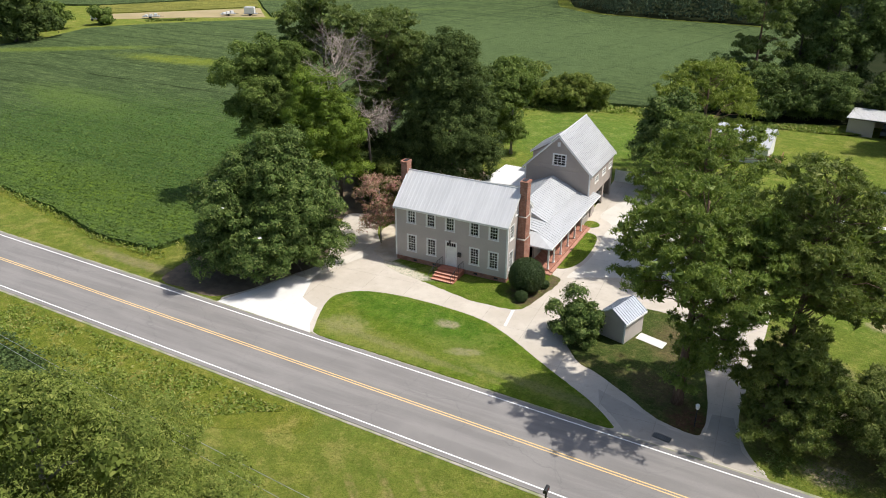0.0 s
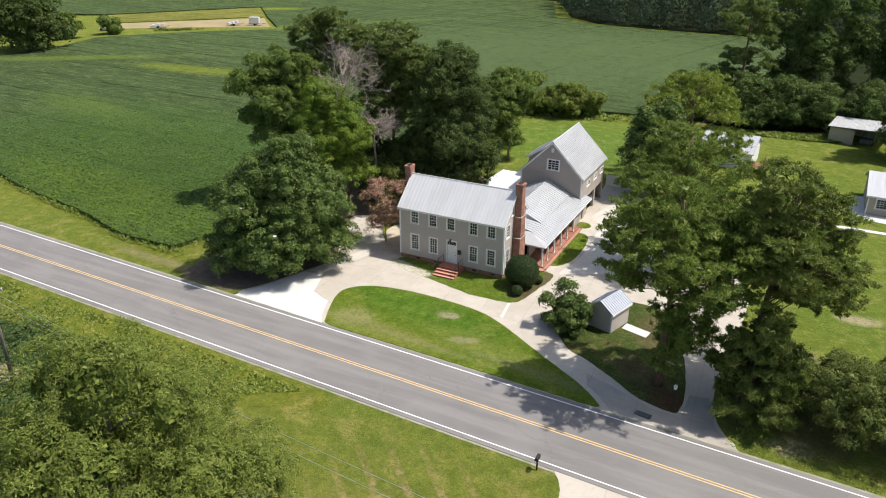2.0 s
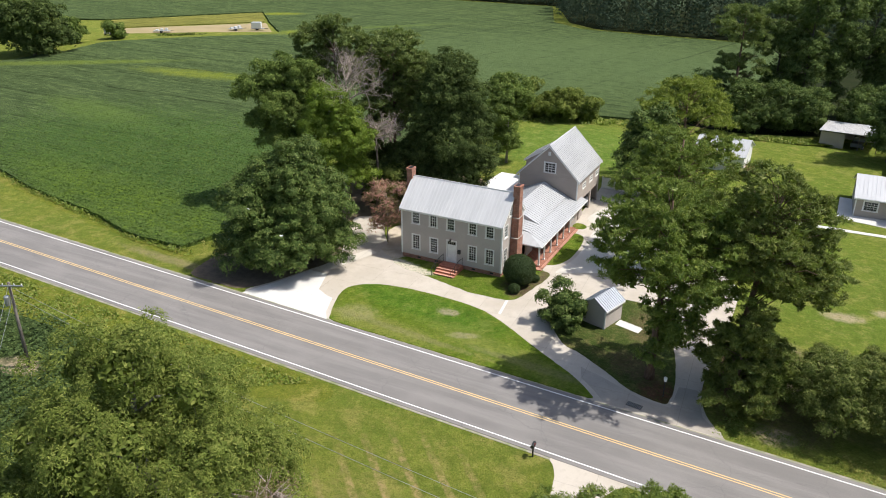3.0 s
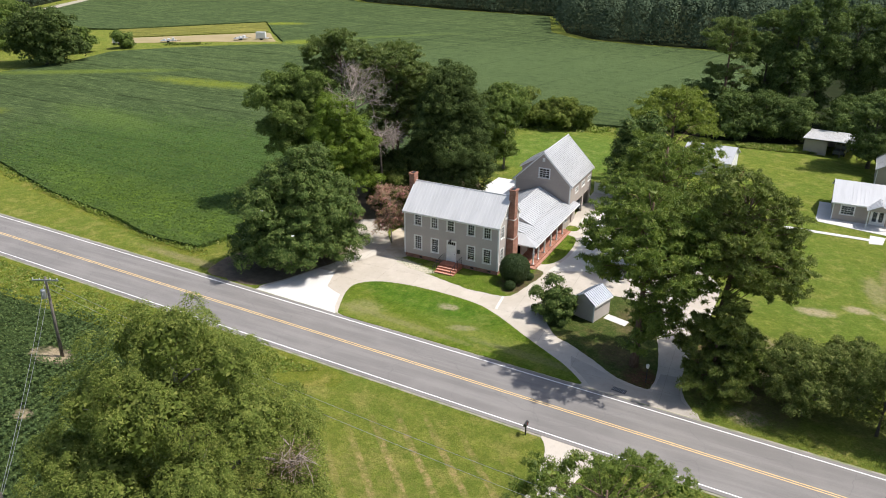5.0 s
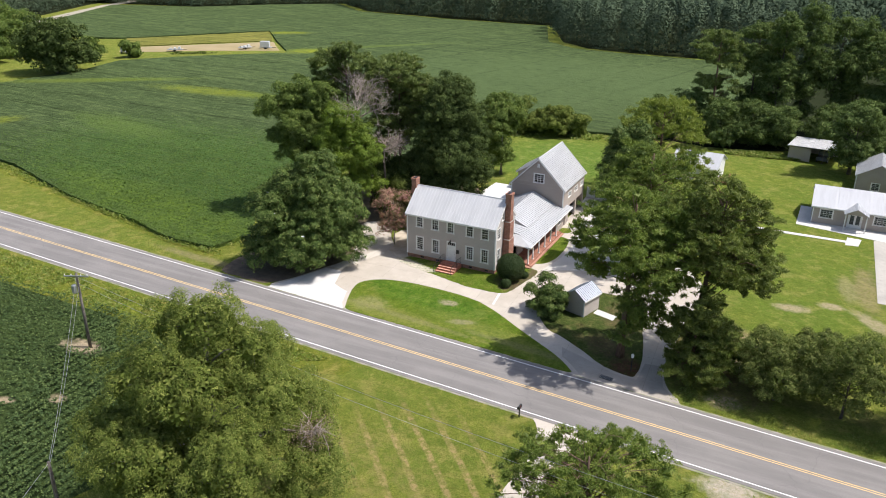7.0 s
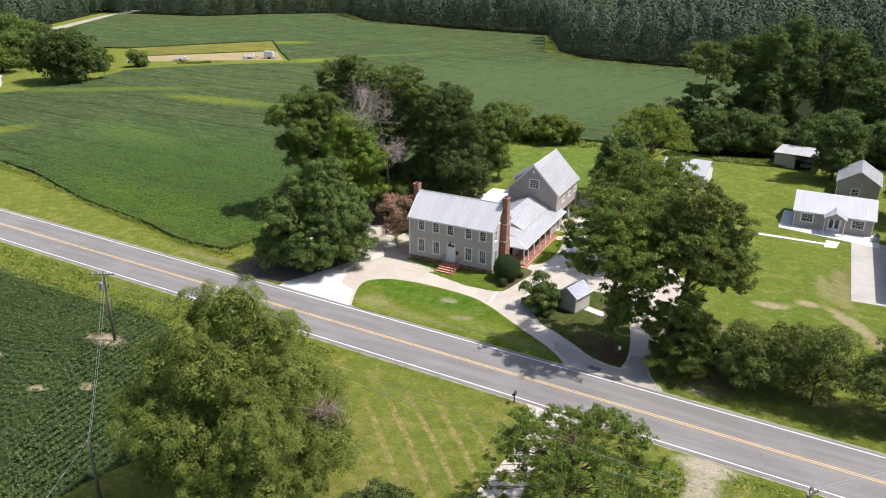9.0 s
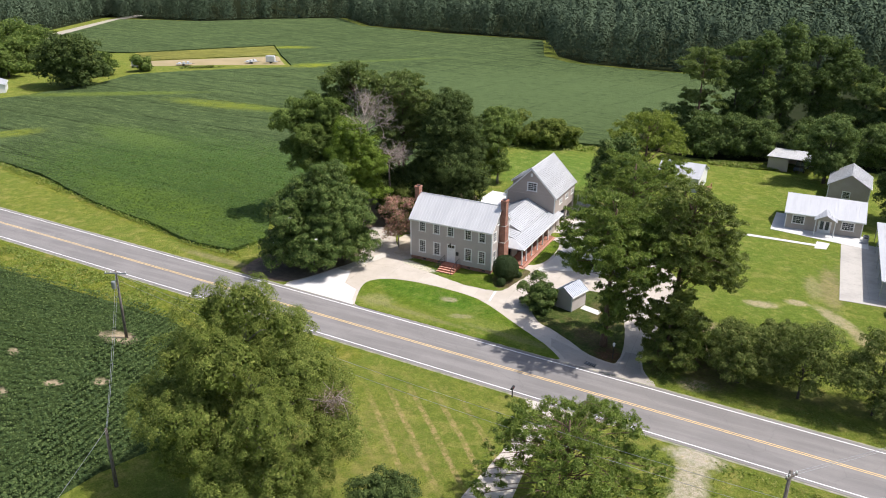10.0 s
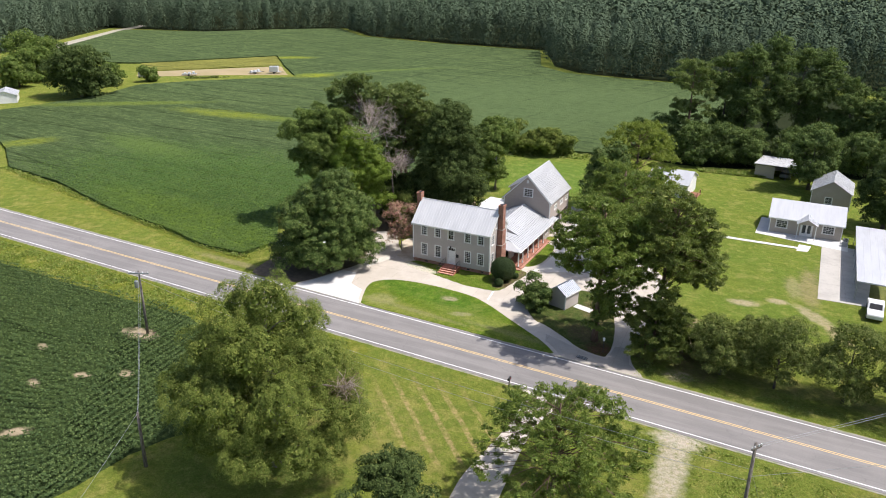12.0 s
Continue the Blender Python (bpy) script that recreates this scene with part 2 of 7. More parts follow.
def crop_material(name, deep, mid, pale, turn, pitch, patches=()):
    """A closed soybean canopy in rows, shade painted between them, with thin and yellow places."""
    n = Nodes(name)
    s = n.tree.nodes.new("ShaderNodeTexWave")
    s.wave_type, s.bands_direction = "BANDS", "X"
    s.inputs["Scale"].default_value = 0.314 / pitch * 1.0
    s.inputs["Distortion"].default_value = 1.4
    s.inputs["Detail"].default_value = 2.0
    s.inputs["Detail Scale"].default_value = 1.6
    n.link(n.pos(1, 1, 0, radians(turn)), s.inputs["Vector"])
    big = n.ramp(n.noise(0.02, 5, 0.62), 0.36, 0.66)
    streak = n.noise(0.12, 6, 0.75, n.rows(turn, 1.0, 0.12))
    fine_streak = n.noise(0.8, 6, 0.8, n.rows(turn, 1.0, 0.10))
    leaf = n.noise(4.5, 4, 0.75)
    tiny = n.noise(16.0, 3, 0.7)
    col = n.mix(big, deep, mid)
    col = n.mix(n.ramp(streak, 0.42, 0.72, 0, 0.75), col, pale)
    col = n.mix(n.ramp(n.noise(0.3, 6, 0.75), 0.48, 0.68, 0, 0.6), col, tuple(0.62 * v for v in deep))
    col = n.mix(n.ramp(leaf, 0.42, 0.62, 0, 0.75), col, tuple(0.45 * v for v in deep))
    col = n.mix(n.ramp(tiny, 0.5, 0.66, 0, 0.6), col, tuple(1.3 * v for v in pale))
    # troughs between rows are darkened as painted shade
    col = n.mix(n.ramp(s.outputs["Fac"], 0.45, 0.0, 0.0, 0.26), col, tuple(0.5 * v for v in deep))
    # wheel tracks of the sprayer, every twelve metres and once along the headland
    xyz = n.xyz()
    sway = n.math("MULTIPLY", n.math("SUBTRACT", n.noise(0.022, 3, 0.5), 0.5), 9.0)
    off = n.math("PINGPONG", n.math("ADD", n.math("ADD", xyz[1], sway), 995.4), 6.2)
    headland = n.math("ABSOLUTE", n.math("ADD", n.math("ADD", xyz[1], n.math("MULTIPLY", xyz[0], 0.21)), 10.6))
    worn = n.ramp(n.noise(0.09, 4, 0.7), 0.36, 0.56, 0.3, 0.95)
    # the back of the field was sown and sprayed the other way
    slant = n.math("PINGPONG", n.math("ADD", n.math("SUBTRACT", n.math("MULTIPLY", xyz[0], 0.968), n.math("MULTIPLY", xyz[1], 0.25)), 998.0), 7.0)
    back = n.ramp(n.math("ADD", xyz[1], n.math("MULTIPLY", xyz[0], 0.35)), 84, 92)
    slant = n.math("ADD", slant, n.math("MULTIPLY", n.math("SUBTRACT", 1.0, back), 20.0))
    off = n.math("ADD", off, n.math("MULTIPLY", back, 20.0))
    for away in (off, slant, headland):
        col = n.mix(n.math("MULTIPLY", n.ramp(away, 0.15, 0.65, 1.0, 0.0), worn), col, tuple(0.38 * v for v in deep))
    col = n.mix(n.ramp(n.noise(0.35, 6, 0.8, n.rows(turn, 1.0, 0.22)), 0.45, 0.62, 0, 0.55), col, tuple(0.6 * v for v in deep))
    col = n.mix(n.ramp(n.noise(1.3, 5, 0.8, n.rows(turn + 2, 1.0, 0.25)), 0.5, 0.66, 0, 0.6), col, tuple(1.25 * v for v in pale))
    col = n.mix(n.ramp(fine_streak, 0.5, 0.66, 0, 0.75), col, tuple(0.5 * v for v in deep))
    col = n.mix(n.ramp(fine_streak, 0.46, 0.3, 0, 0.5), col, pale)
    for (cx, cy, rx, ry, rot, colour, amount) in patches:
        e = n.ellipse(cx, cy, rx, ry, rot, 0.6, 0.8)
        e = n.math("MULTIPLY", e, n.ramp(n.noise(0.5, 5, 0.7), 0.3, 0.6, 0.25, amount))
        col = n.mix(e, col, colour)
    n.bump(n.math("ADD", n.math("MULTIPLY", leaf, 0.6), n.math("ADD", n.math("MULTIPLY", s.outputs["Fac"], 0.25), n.math("MULTIPLY", tiny, 0.5))), 1.0, 0.35)
    return n.done(col, 0.95, 0, 0.04)


M_WHITE = plain("white_paint", (0.80, 0.80, 0.78), (0.72, 0.72, 0.70), 0.5, bump=0.05)
M_SIDING = plain("grey_siding", (0.475, 0.425, 0.388), (0.44, 0.395, 0.36), 0.7, scale=0.7, bump=0.1)
M_SIDING_B = plain("taupe_siding", (0.40, 0.345, 0.305), (0.37, 0.32, 0.285), 0.7, scale=0.7, bump=0.1)
M_SIDING_C = plain("beige_siding", (0.42, 0.37, 0.32), (0.39, 0.34, 0.29), 0.7, scale=0.7, bump=0.1)
M_BRICK = brick_material("red_brick")
M_TIN = metal_roof("galvanised_roof", (0.65, 0.65, 0.645), (0.585, 0.587, 0.585))
M_TIN_OLD = metal_roof("dull_galvanised_roof", (0.50, 0.505, 0.51), (0.44, 0.445, 0.45))
M_TIN_P = metal_roof("porch_metal_roof", (0.50, 0.51, 0.52), (0.44, 0.45, 0.46))
M_TIN_W = metal_roof("white_metal_roof", (0.52, 0.53, 0.545), (0.47, 0.48, 0.495))
M_CONC = concrete_material("old_concrete", (0.47, 0.42, 0.35), (0.54, 0.49, 0.42), (0.36, 0.32, 0.26))
M_CONC_NEW = concrete_material("new_concrete", (0.66, 0.65, 0.62), (0.60, 0.59, 0.56), (0.55, 0.53, 0.49))
M_ASPHALT = asphalt_material()
M_LINE = paint_material("white_line", (0.78, 0.78, 0.76), (0.35, 0.35, 0.35))
M_YELLOW = paint_material("yellow_line", (0.74, 0.52, 0.22), (0.40, 0.34, 0.25))
M_VERGE = grass_material("rough_verge", (0.23, 0.255, 0.035), (0.19, 0.24, 0.03), (0.36, 0.31, 0.09))
M_DARK = plain("dark_metal", (0.02, 0.02, 0.022), (0.035, 0.035, 0.035), 0.45, bump=0)
# near-black colour puts the dimness of unlit rooms into floors and partition
M_INSIDE = plain("dim_interior", (0.025, 0.022, 0.02), (0.035, 0.03, 0.025), 0.9, bump=0)
M_CURTAIN = plain("white_curtain", (0.62, 0.62, 0.60), (0.55, 0.55, 0.54), 0.9, bump=0)
M_WOODPOLE = bark("weathered_pole", (0.12, 0.10, 0.085), (0.22, 0.20, 0.175))
M_STEEL = plain("grey_steel", (0.45, 0.46, 0.47), (0.38, 0.39, 0.40), 0.4, 0.6, bump=0)
M_RUBBER = plain("rubber", (0.02, 0.02, 0.02), (0.03, 0.03, 0.03), 0.8, bump=0)
M_BARK = bark("pine_bark", (0.13, 0.085, 0.06), (0.23, 0.16, 0.12))
M_BARK_G = bark("grey_bark", (0.20, 0.18, 0.155), (0.36, 0.33, 0.29))
M_BARK_D = bark("dark_bark", (0.07, 0.06, 0.05), (0.14, 0.12, 0.10))
M_DEADWOOD = bark("dead_branches", (0.30, 0.245, 0.21), (0.43, 0.365, 0.32))
M_STRAW = plain("pine_straw", (0.105, 0.08, 0.055), (0.155, 0.12, 0.08), 0.95, scale=1.2, fine=14, bump=0.9)
M_SAND = plain("pale_sand", (0.58, 0.51, 0.40), (0.46, 0.39, 0.29), 0.95, scale=0.8, fine=9, bump=0.5)


def glass_material():
    n = Nodes("window_glass")
    g = n.node("ShaderNodeBsdfGlossy", Roughness=0.03)
    t = n.node("ShaderNodeBsdfTransparent", Color=(0.5, 0.53, 0.53))
    f = n.node("ShaderNodeFresnel", IOR=1.42)
    m = n.node("ShaderNodeMixShader")
    n.link(f.outputs[0], m.inputs[0])
    n.link(t.outputs[0], m.inputs[1])
    n.link(g.outputs[0], m.inputs[2])
    n.link(m.outputs[0], n.out.inputs["Surface"])
    return n.mat


M_GLASS = glass_material()
TAN = (0.50, 0.40, 0.26)
M_GRASS = grass_material("grass", (0.235, 0.268, 0.044), (0.190, 0.250, 0.040), (0.335, 0.305, 0.088), stripes=True, patches=(
    (48, 45, 30, 34, 0, (0.92, 1.0, 0.95), -0.95), (48, 16, 18, 14, 0, (0.96, 1.0, 0.95), -0.8), (5, 52, 16, 16, 0, (0.7, 0.98, 0.9), -0.8), (46, 2, 16, 10, 0, (0.86, 0.99, 0.9), -0.6),
    # the long dark patch at (55, -12.5) paints the roadside trees' shade
    (37.6, -6, 2.2, 9, 0, (0.15, 0.095, 0.06), 1.0), (39.5, -9, 2.6, 4, 20, (0.20, 0.13, 0.085), 0.9), (43, -13, 3, 3, 0, (0.16, 0.12, 0.07), 0.7), (55, -12.5, 12, 1.6, 0, (0.15, 0.14, 0.06), 0.5),
    (54.6, 7.2, 4.2, 1.1, -50, TAN, 0.8), (45.8, 7.7, 2.0, 1.1, 10, TAN, 0.9), (49.8, 10.2, 1.5, 0.9, 0, TAN, 0.9), (51.5, 16, 1.2, 4.0, 10, (0.36, 0.31, 0.16), 0.7), (57.5, 3, 3, 1.2, -60, (0.40, 0.32, 0.18), 0.9), (53.5, 17, 1.4, 7, 5, (0.34, 0.27, 0.14), 0.8),
    (41, -3, 5, 2.2, -50, (0.34, 0.25, 0.16), 1.0), (42.3, -7.0, 2.2, 1.4, 60, TAN, 1.0), (41.5, -15.5, 1.6, 1.2, 0, TAN, 1.0),
    (-11, 14, 9, 6, 20, (0.36, 0.30, 0.2), 0.6), (-22, -13.2, 9, 0.8, -3, (0.30, 0.25, 0.13), 0.8),
    (44, -32, 1.5, 7.5, 3, (0.55, 0.47, 0.36), 1.0), (43.8, -27.5, 2.6, 1.3, 0, (0.58, 0.50, 0.40), 1.0), (60, -36, 5, 3, 20, (0.36, 0.25, 0.15), 0.8),
    (-17.2, -36, 2.3, 1.4, 15, TAN, 1.0), (60, 22, 6, 8, 0, (0.25, 0.2, 0.13), 0.4)))
M_LAWN = grass_material("mown_lawn", (0.178, 0.25, 0.026), (0.142, 0.23, 0.024), (0.25, 0.262, 0.055), patches=(
    (8.0, -9.5, 10, 2.6, -8, (0.74, 0.95, 0.9), -0.9), (6.0, -15.0, 8, 1.5, -4, (0.30, 0.29, 0.08), 0.55), (18, -14.0, 9, 1.6, -14, (0.26, 0.28, 0.07), 0.5),
    (10.7, -9.6, 1.1, 0.7, 0, (0.42, 0.36, 0.24), 0.9), (14.0, -13.0, 1.5, 0.6, 20, (0.36, 0.32, 0.18), 0.8), (2.8, -13.8, 2.2, 1.6, 0, (0.33, 0.31, 0.13), 0.8),
    (8.0, -14.9, 9, 0.5, -5, (0.26, 0.25, 0.1), 0.8), (22, -15, 7, 0.6, -5, (0.24, 0.24, 0.1), 0.7)))
M_LAWN_BED = grass_material("bed_lawn", (0.168, 0.24, 0.026), (0.142, 0.225, 0.024), (0.235, 0.25, 0.055), patches=(
    (1.2, -2.0, 3.4, 1.0, -14, (0.74, 0.66, 0.54), 1.3), (4.0, -2.7, 1.5, 0.7, 0, (0.74, 0.66, 0.54), 1.3), (-1.4, -0.2, 1.6, 1.2, 0, (0.6, 0.52, 0.41), 1.3),
    (-2.0, 3.0, 3.0, 3.4, 0, (0.48, 0.41, 0.31), 1.4), (15.5, -2.2, 1.6, 1.0, 60, (0.15, 0.10, 0.07), 1.0), (14.7, -0.4, 1.9, 2.3, 0, (0.13, 0.09, 0.06), 0.9), (16.3, 2.0, 0.7, 2.6, 0, (0.16, 0.11, 0.08), 0.9)))
# thin lawn in darker greens, with the pines' shade put into the colour
M_SHADE_LAWN = grass_material("thin_shade_lawn", (0.10, 0.14, 0.035), (0.085, 0.125, 0.03), (0.20, 0.17, 0.07), patches=(
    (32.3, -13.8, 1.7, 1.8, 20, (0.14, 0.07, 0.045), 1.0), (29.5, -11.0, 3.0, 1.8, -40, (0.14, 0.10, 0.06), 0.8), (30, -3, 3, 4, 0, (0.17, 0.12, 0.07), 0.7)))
YEL = (0.26, 0.30, 0.03)
# extra blue in the base greens stands for distance haze
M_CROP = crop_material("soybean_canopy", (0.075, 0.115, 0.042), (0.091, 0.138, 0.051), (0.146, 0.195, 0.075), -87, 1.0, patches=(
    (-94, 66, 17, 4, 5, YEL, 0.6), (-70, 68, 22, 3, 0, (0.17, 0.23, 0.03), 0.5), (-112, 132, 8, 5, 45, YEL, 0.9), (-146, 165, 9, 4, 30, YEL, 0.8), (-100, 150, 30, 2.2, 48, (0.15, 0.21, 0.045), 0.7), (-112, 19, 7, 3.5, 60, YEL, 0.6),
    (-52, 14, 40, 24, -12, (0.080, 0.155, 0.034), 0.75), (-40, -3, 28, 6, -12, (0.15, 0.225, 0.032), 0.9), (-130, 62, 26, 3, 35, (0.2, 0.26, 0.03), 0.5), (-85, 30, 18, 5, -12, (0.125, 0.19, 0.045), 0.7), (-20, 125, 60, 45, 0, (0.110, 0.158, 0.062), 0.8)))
# dark green ground painted as shaded undergrowth; the TAN spots are bare sand
M_UNDER = crop_material("soybean_undergrowth", (0.068, 0.104, 0.034), (0.076, 0.118, 0.036), (0.10, 0.145, 0.044), 86, 0.86, patches=(
    (-18.0, -35.6, 2.3, 1.2, 0, TAN, 1.4), (-12.2, -43.0, 0.9, 0.6, 0, TAN, 1.4), (-16.2, -45.4, 1.0, 0.5, 20, TAN, 1.4), (-19.4, -48.8, 1.1, 0.5, -20, TAN, 1.2), (-13.2, -55.6, 1.5, 0.7, 40, TAN, 1.4), (-25.4, -43.1, 0.9, 0.5, -20, TAN, 1.3)))
M_STUBBLE = crop_material("weedy_strip", (0.20, 0.22, 0.05), (0.26, 0.25, 0.07), (0.36, 0.32, 0.08), 45, 3.0)
M_LEAF_OAK = leaf_material("oak_leaves", (0.100, 0.155, 0.034), (0.160, 0.222, 0.050), (0.25, 0.31, 0.085), spec=0.12, rough=0.7, clump=0.8)
M_LEAF_MAG = leaf_material("magnolia_leaves", (0.062, 0.105, 0.024), (0.105, 0.158, 0.036), (0.215, 0.262, 0.078), glow=0.15, rough=0.55, spec=0.12)
M_LEAF_DARK = leaf_material("dark_leaves", (0.050, 0.078, 0.022), (0.078, 0.112, 0.032), (0.135, 0.172, 0.052), glow=0.2, rough=0.75, spec=0.1)
M_LEAF_LIME = leaf_material("light_green_leaves", (0.15, 0.235, 0.027), (0.21, 0.31, 0.034), (0.30, 0.38, 0.056), glow=0.45, clump=1.0)
M_LEAF_PECAN = leaf_material("pecan_leaves", (0.118, 0.160, 0.032), (0.185, 0.230, 0.047), (0.30, 0.33, 0.085), glow=0.3, spec=0.1, rough=0.7, clump=1.0)
M_LEAF_MID = leaf_material("shrub_leaves", (0.125, 0.175, 0.036), (0.180, 0.225, 0.048), (0.3, 0.32, 0.09), spec=0.12, rough=0.7)
M_LEAF_ROAD = leaf_material("olive_leaves", (0.105, 0.140, 0.036), (0.160, 0.196, 0.050), (0.28, 0.30, 0.10), spec=0.12, rough=0.7, clump=0.9)
M_LEAF_WOOD = leaf_material("wood_edge_leaves", (0.078, 0.122, 0.036), (0.122, 0.178, 0.050), (0.21, 0.26, 0.085), glow=0.25, spec=0.1, rough=0.75, clump=0.5)
M_NEEDLE = leaf_material("pine_needles", (0.125, 0.190, 0.034), (0.200, 0.275, 0.048), (0.31, 0.355, 0.078), glow=0.35, clump=1.1)
M_NEEDLE_G = leaf_material("grey_green_needles", (0.118, 0.172, 0.046), (0.190, 0.248, 0.068), (0.29, 0.335, 0.105), glow=0.35, clump=0.8)
M_NEEDLE_Y = leaf_material("yellowish_needles", (0.180, 0.240, 0.034), (0.260, 0.320, 0.048), (0.36, 0.395, 0.08), glow=0.35, clump=0.7)
M_NEEDLE_B = leaf_material("brownish_needles", (0.128, 0.176, 0.036), (0.190, 0.240, 0.050), (0.29, 0.305, 0.082), glow=0.35, clump=0.7)
M_WOODS = forest_material()
M_CRAPE = leaf_material("crape_blooms", (0.25, 0.22, 0.10), (0.48, 0.25, 0.19), (0.72, 0.32, 0.32), glow=0.3, clump=1.4)
M_SOYLEAF = leaf_material("soybean_leaves", (0.072, 0.116, 0.042), (0.098, 0.150, 0.050), (0.155, 0.205, 0.068), glow=0.3, rough=0.7, spec=0.12, clump=0.25)
M_SOYTOP = leaf_material("soybean_top_leaves", (0.082, 0.140, 0.036), (0.114, 0.182, 0.044), (0.178, 0.240, 0.062), glow=0.3, rough=0.8, spec=0.08, clump=0.12, vary=0.45)
M_WEED = leaf_material("weed_leaves", (0.172, 0.248, 0.036), (0.233, 0.307, 0.050), (0.393, 0.378, 0.112), glow=0.35, clump=0.4)

# ---- mesh tools ----
def mesh_object(name, bm, mat, parent=None, label="", smooth=False):
    me = bpy.data.meshes.new(name)
    bm.normal_update()
    bm.to_mesh(me)
    bm.free()
    me.materials.append(mat)
    if smooth:
        me.polygons.foreach_set("use_smooth", [True] * len(me.polygons))
    ob = new(name, me)
    if parent is not None:
        ob.parent = parent
    if label:
        ob["label"] = label
    return ob


def part(name, bm, mat, parent, label="", smooth=False):
    return mesh_object(name, bm, mat, parent, label, smooth)


def empty(name, m, label, category, group="", kind=""):
    ob = new(name)
    ob.matrix_world = m
    return tagged(ob, label, category, group, kind)


def box(bm, x0, y0, z0, x1, y1, z1, m=None):
    v = [bm.verts.new((x, y, z)) for z in (z0, z1) for x, y in ((x0, y0), (x1, y0), (x1, y1), (x0, y1))]
    for f in ((3, 2, 1, 0), (4, 5, 6, 7), (0, 1, 5, 4), (1, 2, 6, 5), (2, 3, 7, 6), (3, 0, 4, 7)):
        bm.faces.new([v[i] for i in f])
    if m is not None:
        bmesh.ops.transform(bm, matrix=m, verts=v)
    return v


def cuboid(*sizes):
    bm = bmesh.new()
    box(bm, *sizes)
    return bm


def prism(bm, outline, low, high):
    """Upright prism over a plan outline (counter-clockwise)."""
    a = [bm.verts.new((x, y, low)) for x, y in outline]
    b = [bm.verts.new((x, y, high)) for x, y in outline]
    bm.faces.new(a[::-1])
    bm.faces.new(b)
    for i in range(len(a)):
        j = (i + 1) % len(a)
        bm.faces.new((a[i], a[j], b[j], b[i]))


def slab(bm, corners, thick):
    """A sheet through four or more corners, thickened downwards along z."""
    a = [bm.verts.new((x, y, z - thick)) for x, y, z in corners]
    b = [bm.verts.new(c) for c in corners]
    bm.faces.new(a[::-1])
    bm.faces.new(b)
    for i in range(len(a)):
        j = (i + 1) % len(a)
        bm.faces.new((a[i], a[j], b[j], b[i]))


def tube(bm, points, radii, sides=6):
    """A tapered tube through points."""
    rings = []
    for i, p in enumerate(points):
        p = Vector(p)
        d = (Vector(points[min(i + 1, len(points) - 1)]) - Vector(points[max(i - 1, 0)]))
        d = d.normalized() if d.length > 1e-6 else Vector((0, 0, 1))
        u = d.orthogonal().normalized()
        w = d.cross(u)
        rings.append([bm.verts.new(p + (u * math.cos(2 * math.pi * k / sides) + w * math.sin(2 * math.pi * k / sides)) * radii[i]) for k in range(sides)])
    for a, b in zip(rings, rings[1:]):
        for k in range(sides):
            bm.faces.new((a[k], a[(k + 1) % sides], b[(k + 1) % sides], b[k]))
    bm.faces.new(rings[0][::-1])
    bm.faces.new(rings[-1])


def smooth_outline(points, ragged=0.06, step=0.5, seed=1):
    """A closed outline with its corners rounded off, and small unevenness."""
    pts = [Vector((x, y, 0)) for x, y in points]
    for _ in range(2):
        cut = []
        for i, p in enumerate(pts):
            q = pts[(i + 1) % len(pts)]
            f = min(0.25, 0.8 / max((q - p).length, 0.01))
            cut += [p.lerp(q, f), q.lerp(p, f)]
        pts = cut
    out = []
    for i, p in enumerate(pts):
        q = pts[(i + 1) % len(pts)]
        steps = max(1, int((q - p).length / step))
        for k in range(steps):
            r = p.lerp(q, k / steps)
            w = noise.noise_vector(r * 1.7 + Vector((seed * 9.1, 0, 0)))
            out.append((r.x + w.x * ragged, r.y + w.y * ragged))
    return out


def flat_piece(name, outline, low, high, mat, label, category, kind="structure"):
    bm = bmesh.new()
    prism(bm, outline, low, high)
    bm.normal_update()
    bmesh.ops.triangulate(bm, faces=[f for f in bm.faces if len(f.verts) > 4], ngon_method="EAR_CLIP")
    return tagged(mesh_object(name, bm, mat), label, category, "", kind)


def quads_object(name, verts, faces_each, mat, parent=None):
    """One mesh from an array of corners (n, faces_each, 3): n separate little faces."""
    n = len(verts)
    me = bpy.data.meshes.new(name)
    me.vertices.add(n * faces_each)
    me.vertices.foreach_set("co", np.ascontiguousarray(verts, np.float32).ravel())
    me.loops.add(n * faces_each)
    me.loops.foreach_set("vertex_index", np.arange(n * faces_each, dtype=np.int32))
    me.polygons.add(n)
    me.polygons.foreach_set("loop_start", np.arange(n, dtype=np.int32) * faces_each)
    me.update(calc_edges=True)
    me.materials.append(mat)
    ob = new(name, me)
    if parent is not None:
        ob.parent = parent
    return ob


def unit(v):
    return v / np.maximum(np.linalg.norm(v, axis=-1, keepdims=True), 1e-9)


def leaf_quads(rng, centre, normal, size, aspect=0.6, fold=0.25):
    """Leaf blades: diamonds with a bent tip."""
    n = len(centre)
    normal = unit(normal)
    u = unit(np.cross(normal, rng.normal(size=(n, 3))))
    w = np.cross(normal, u)
    s = size[:, None]
    return np.stack([centre - u * s, centre + w * s * aspect - normal * s * fold * 0.3, centre + u * s - normal * s * fold, centre - w * s * aspect - normal * s * fold * 0.3], 1)


def sphere_dirs(rng, n):
    return unit(rng.normal(size=(n, 3)))


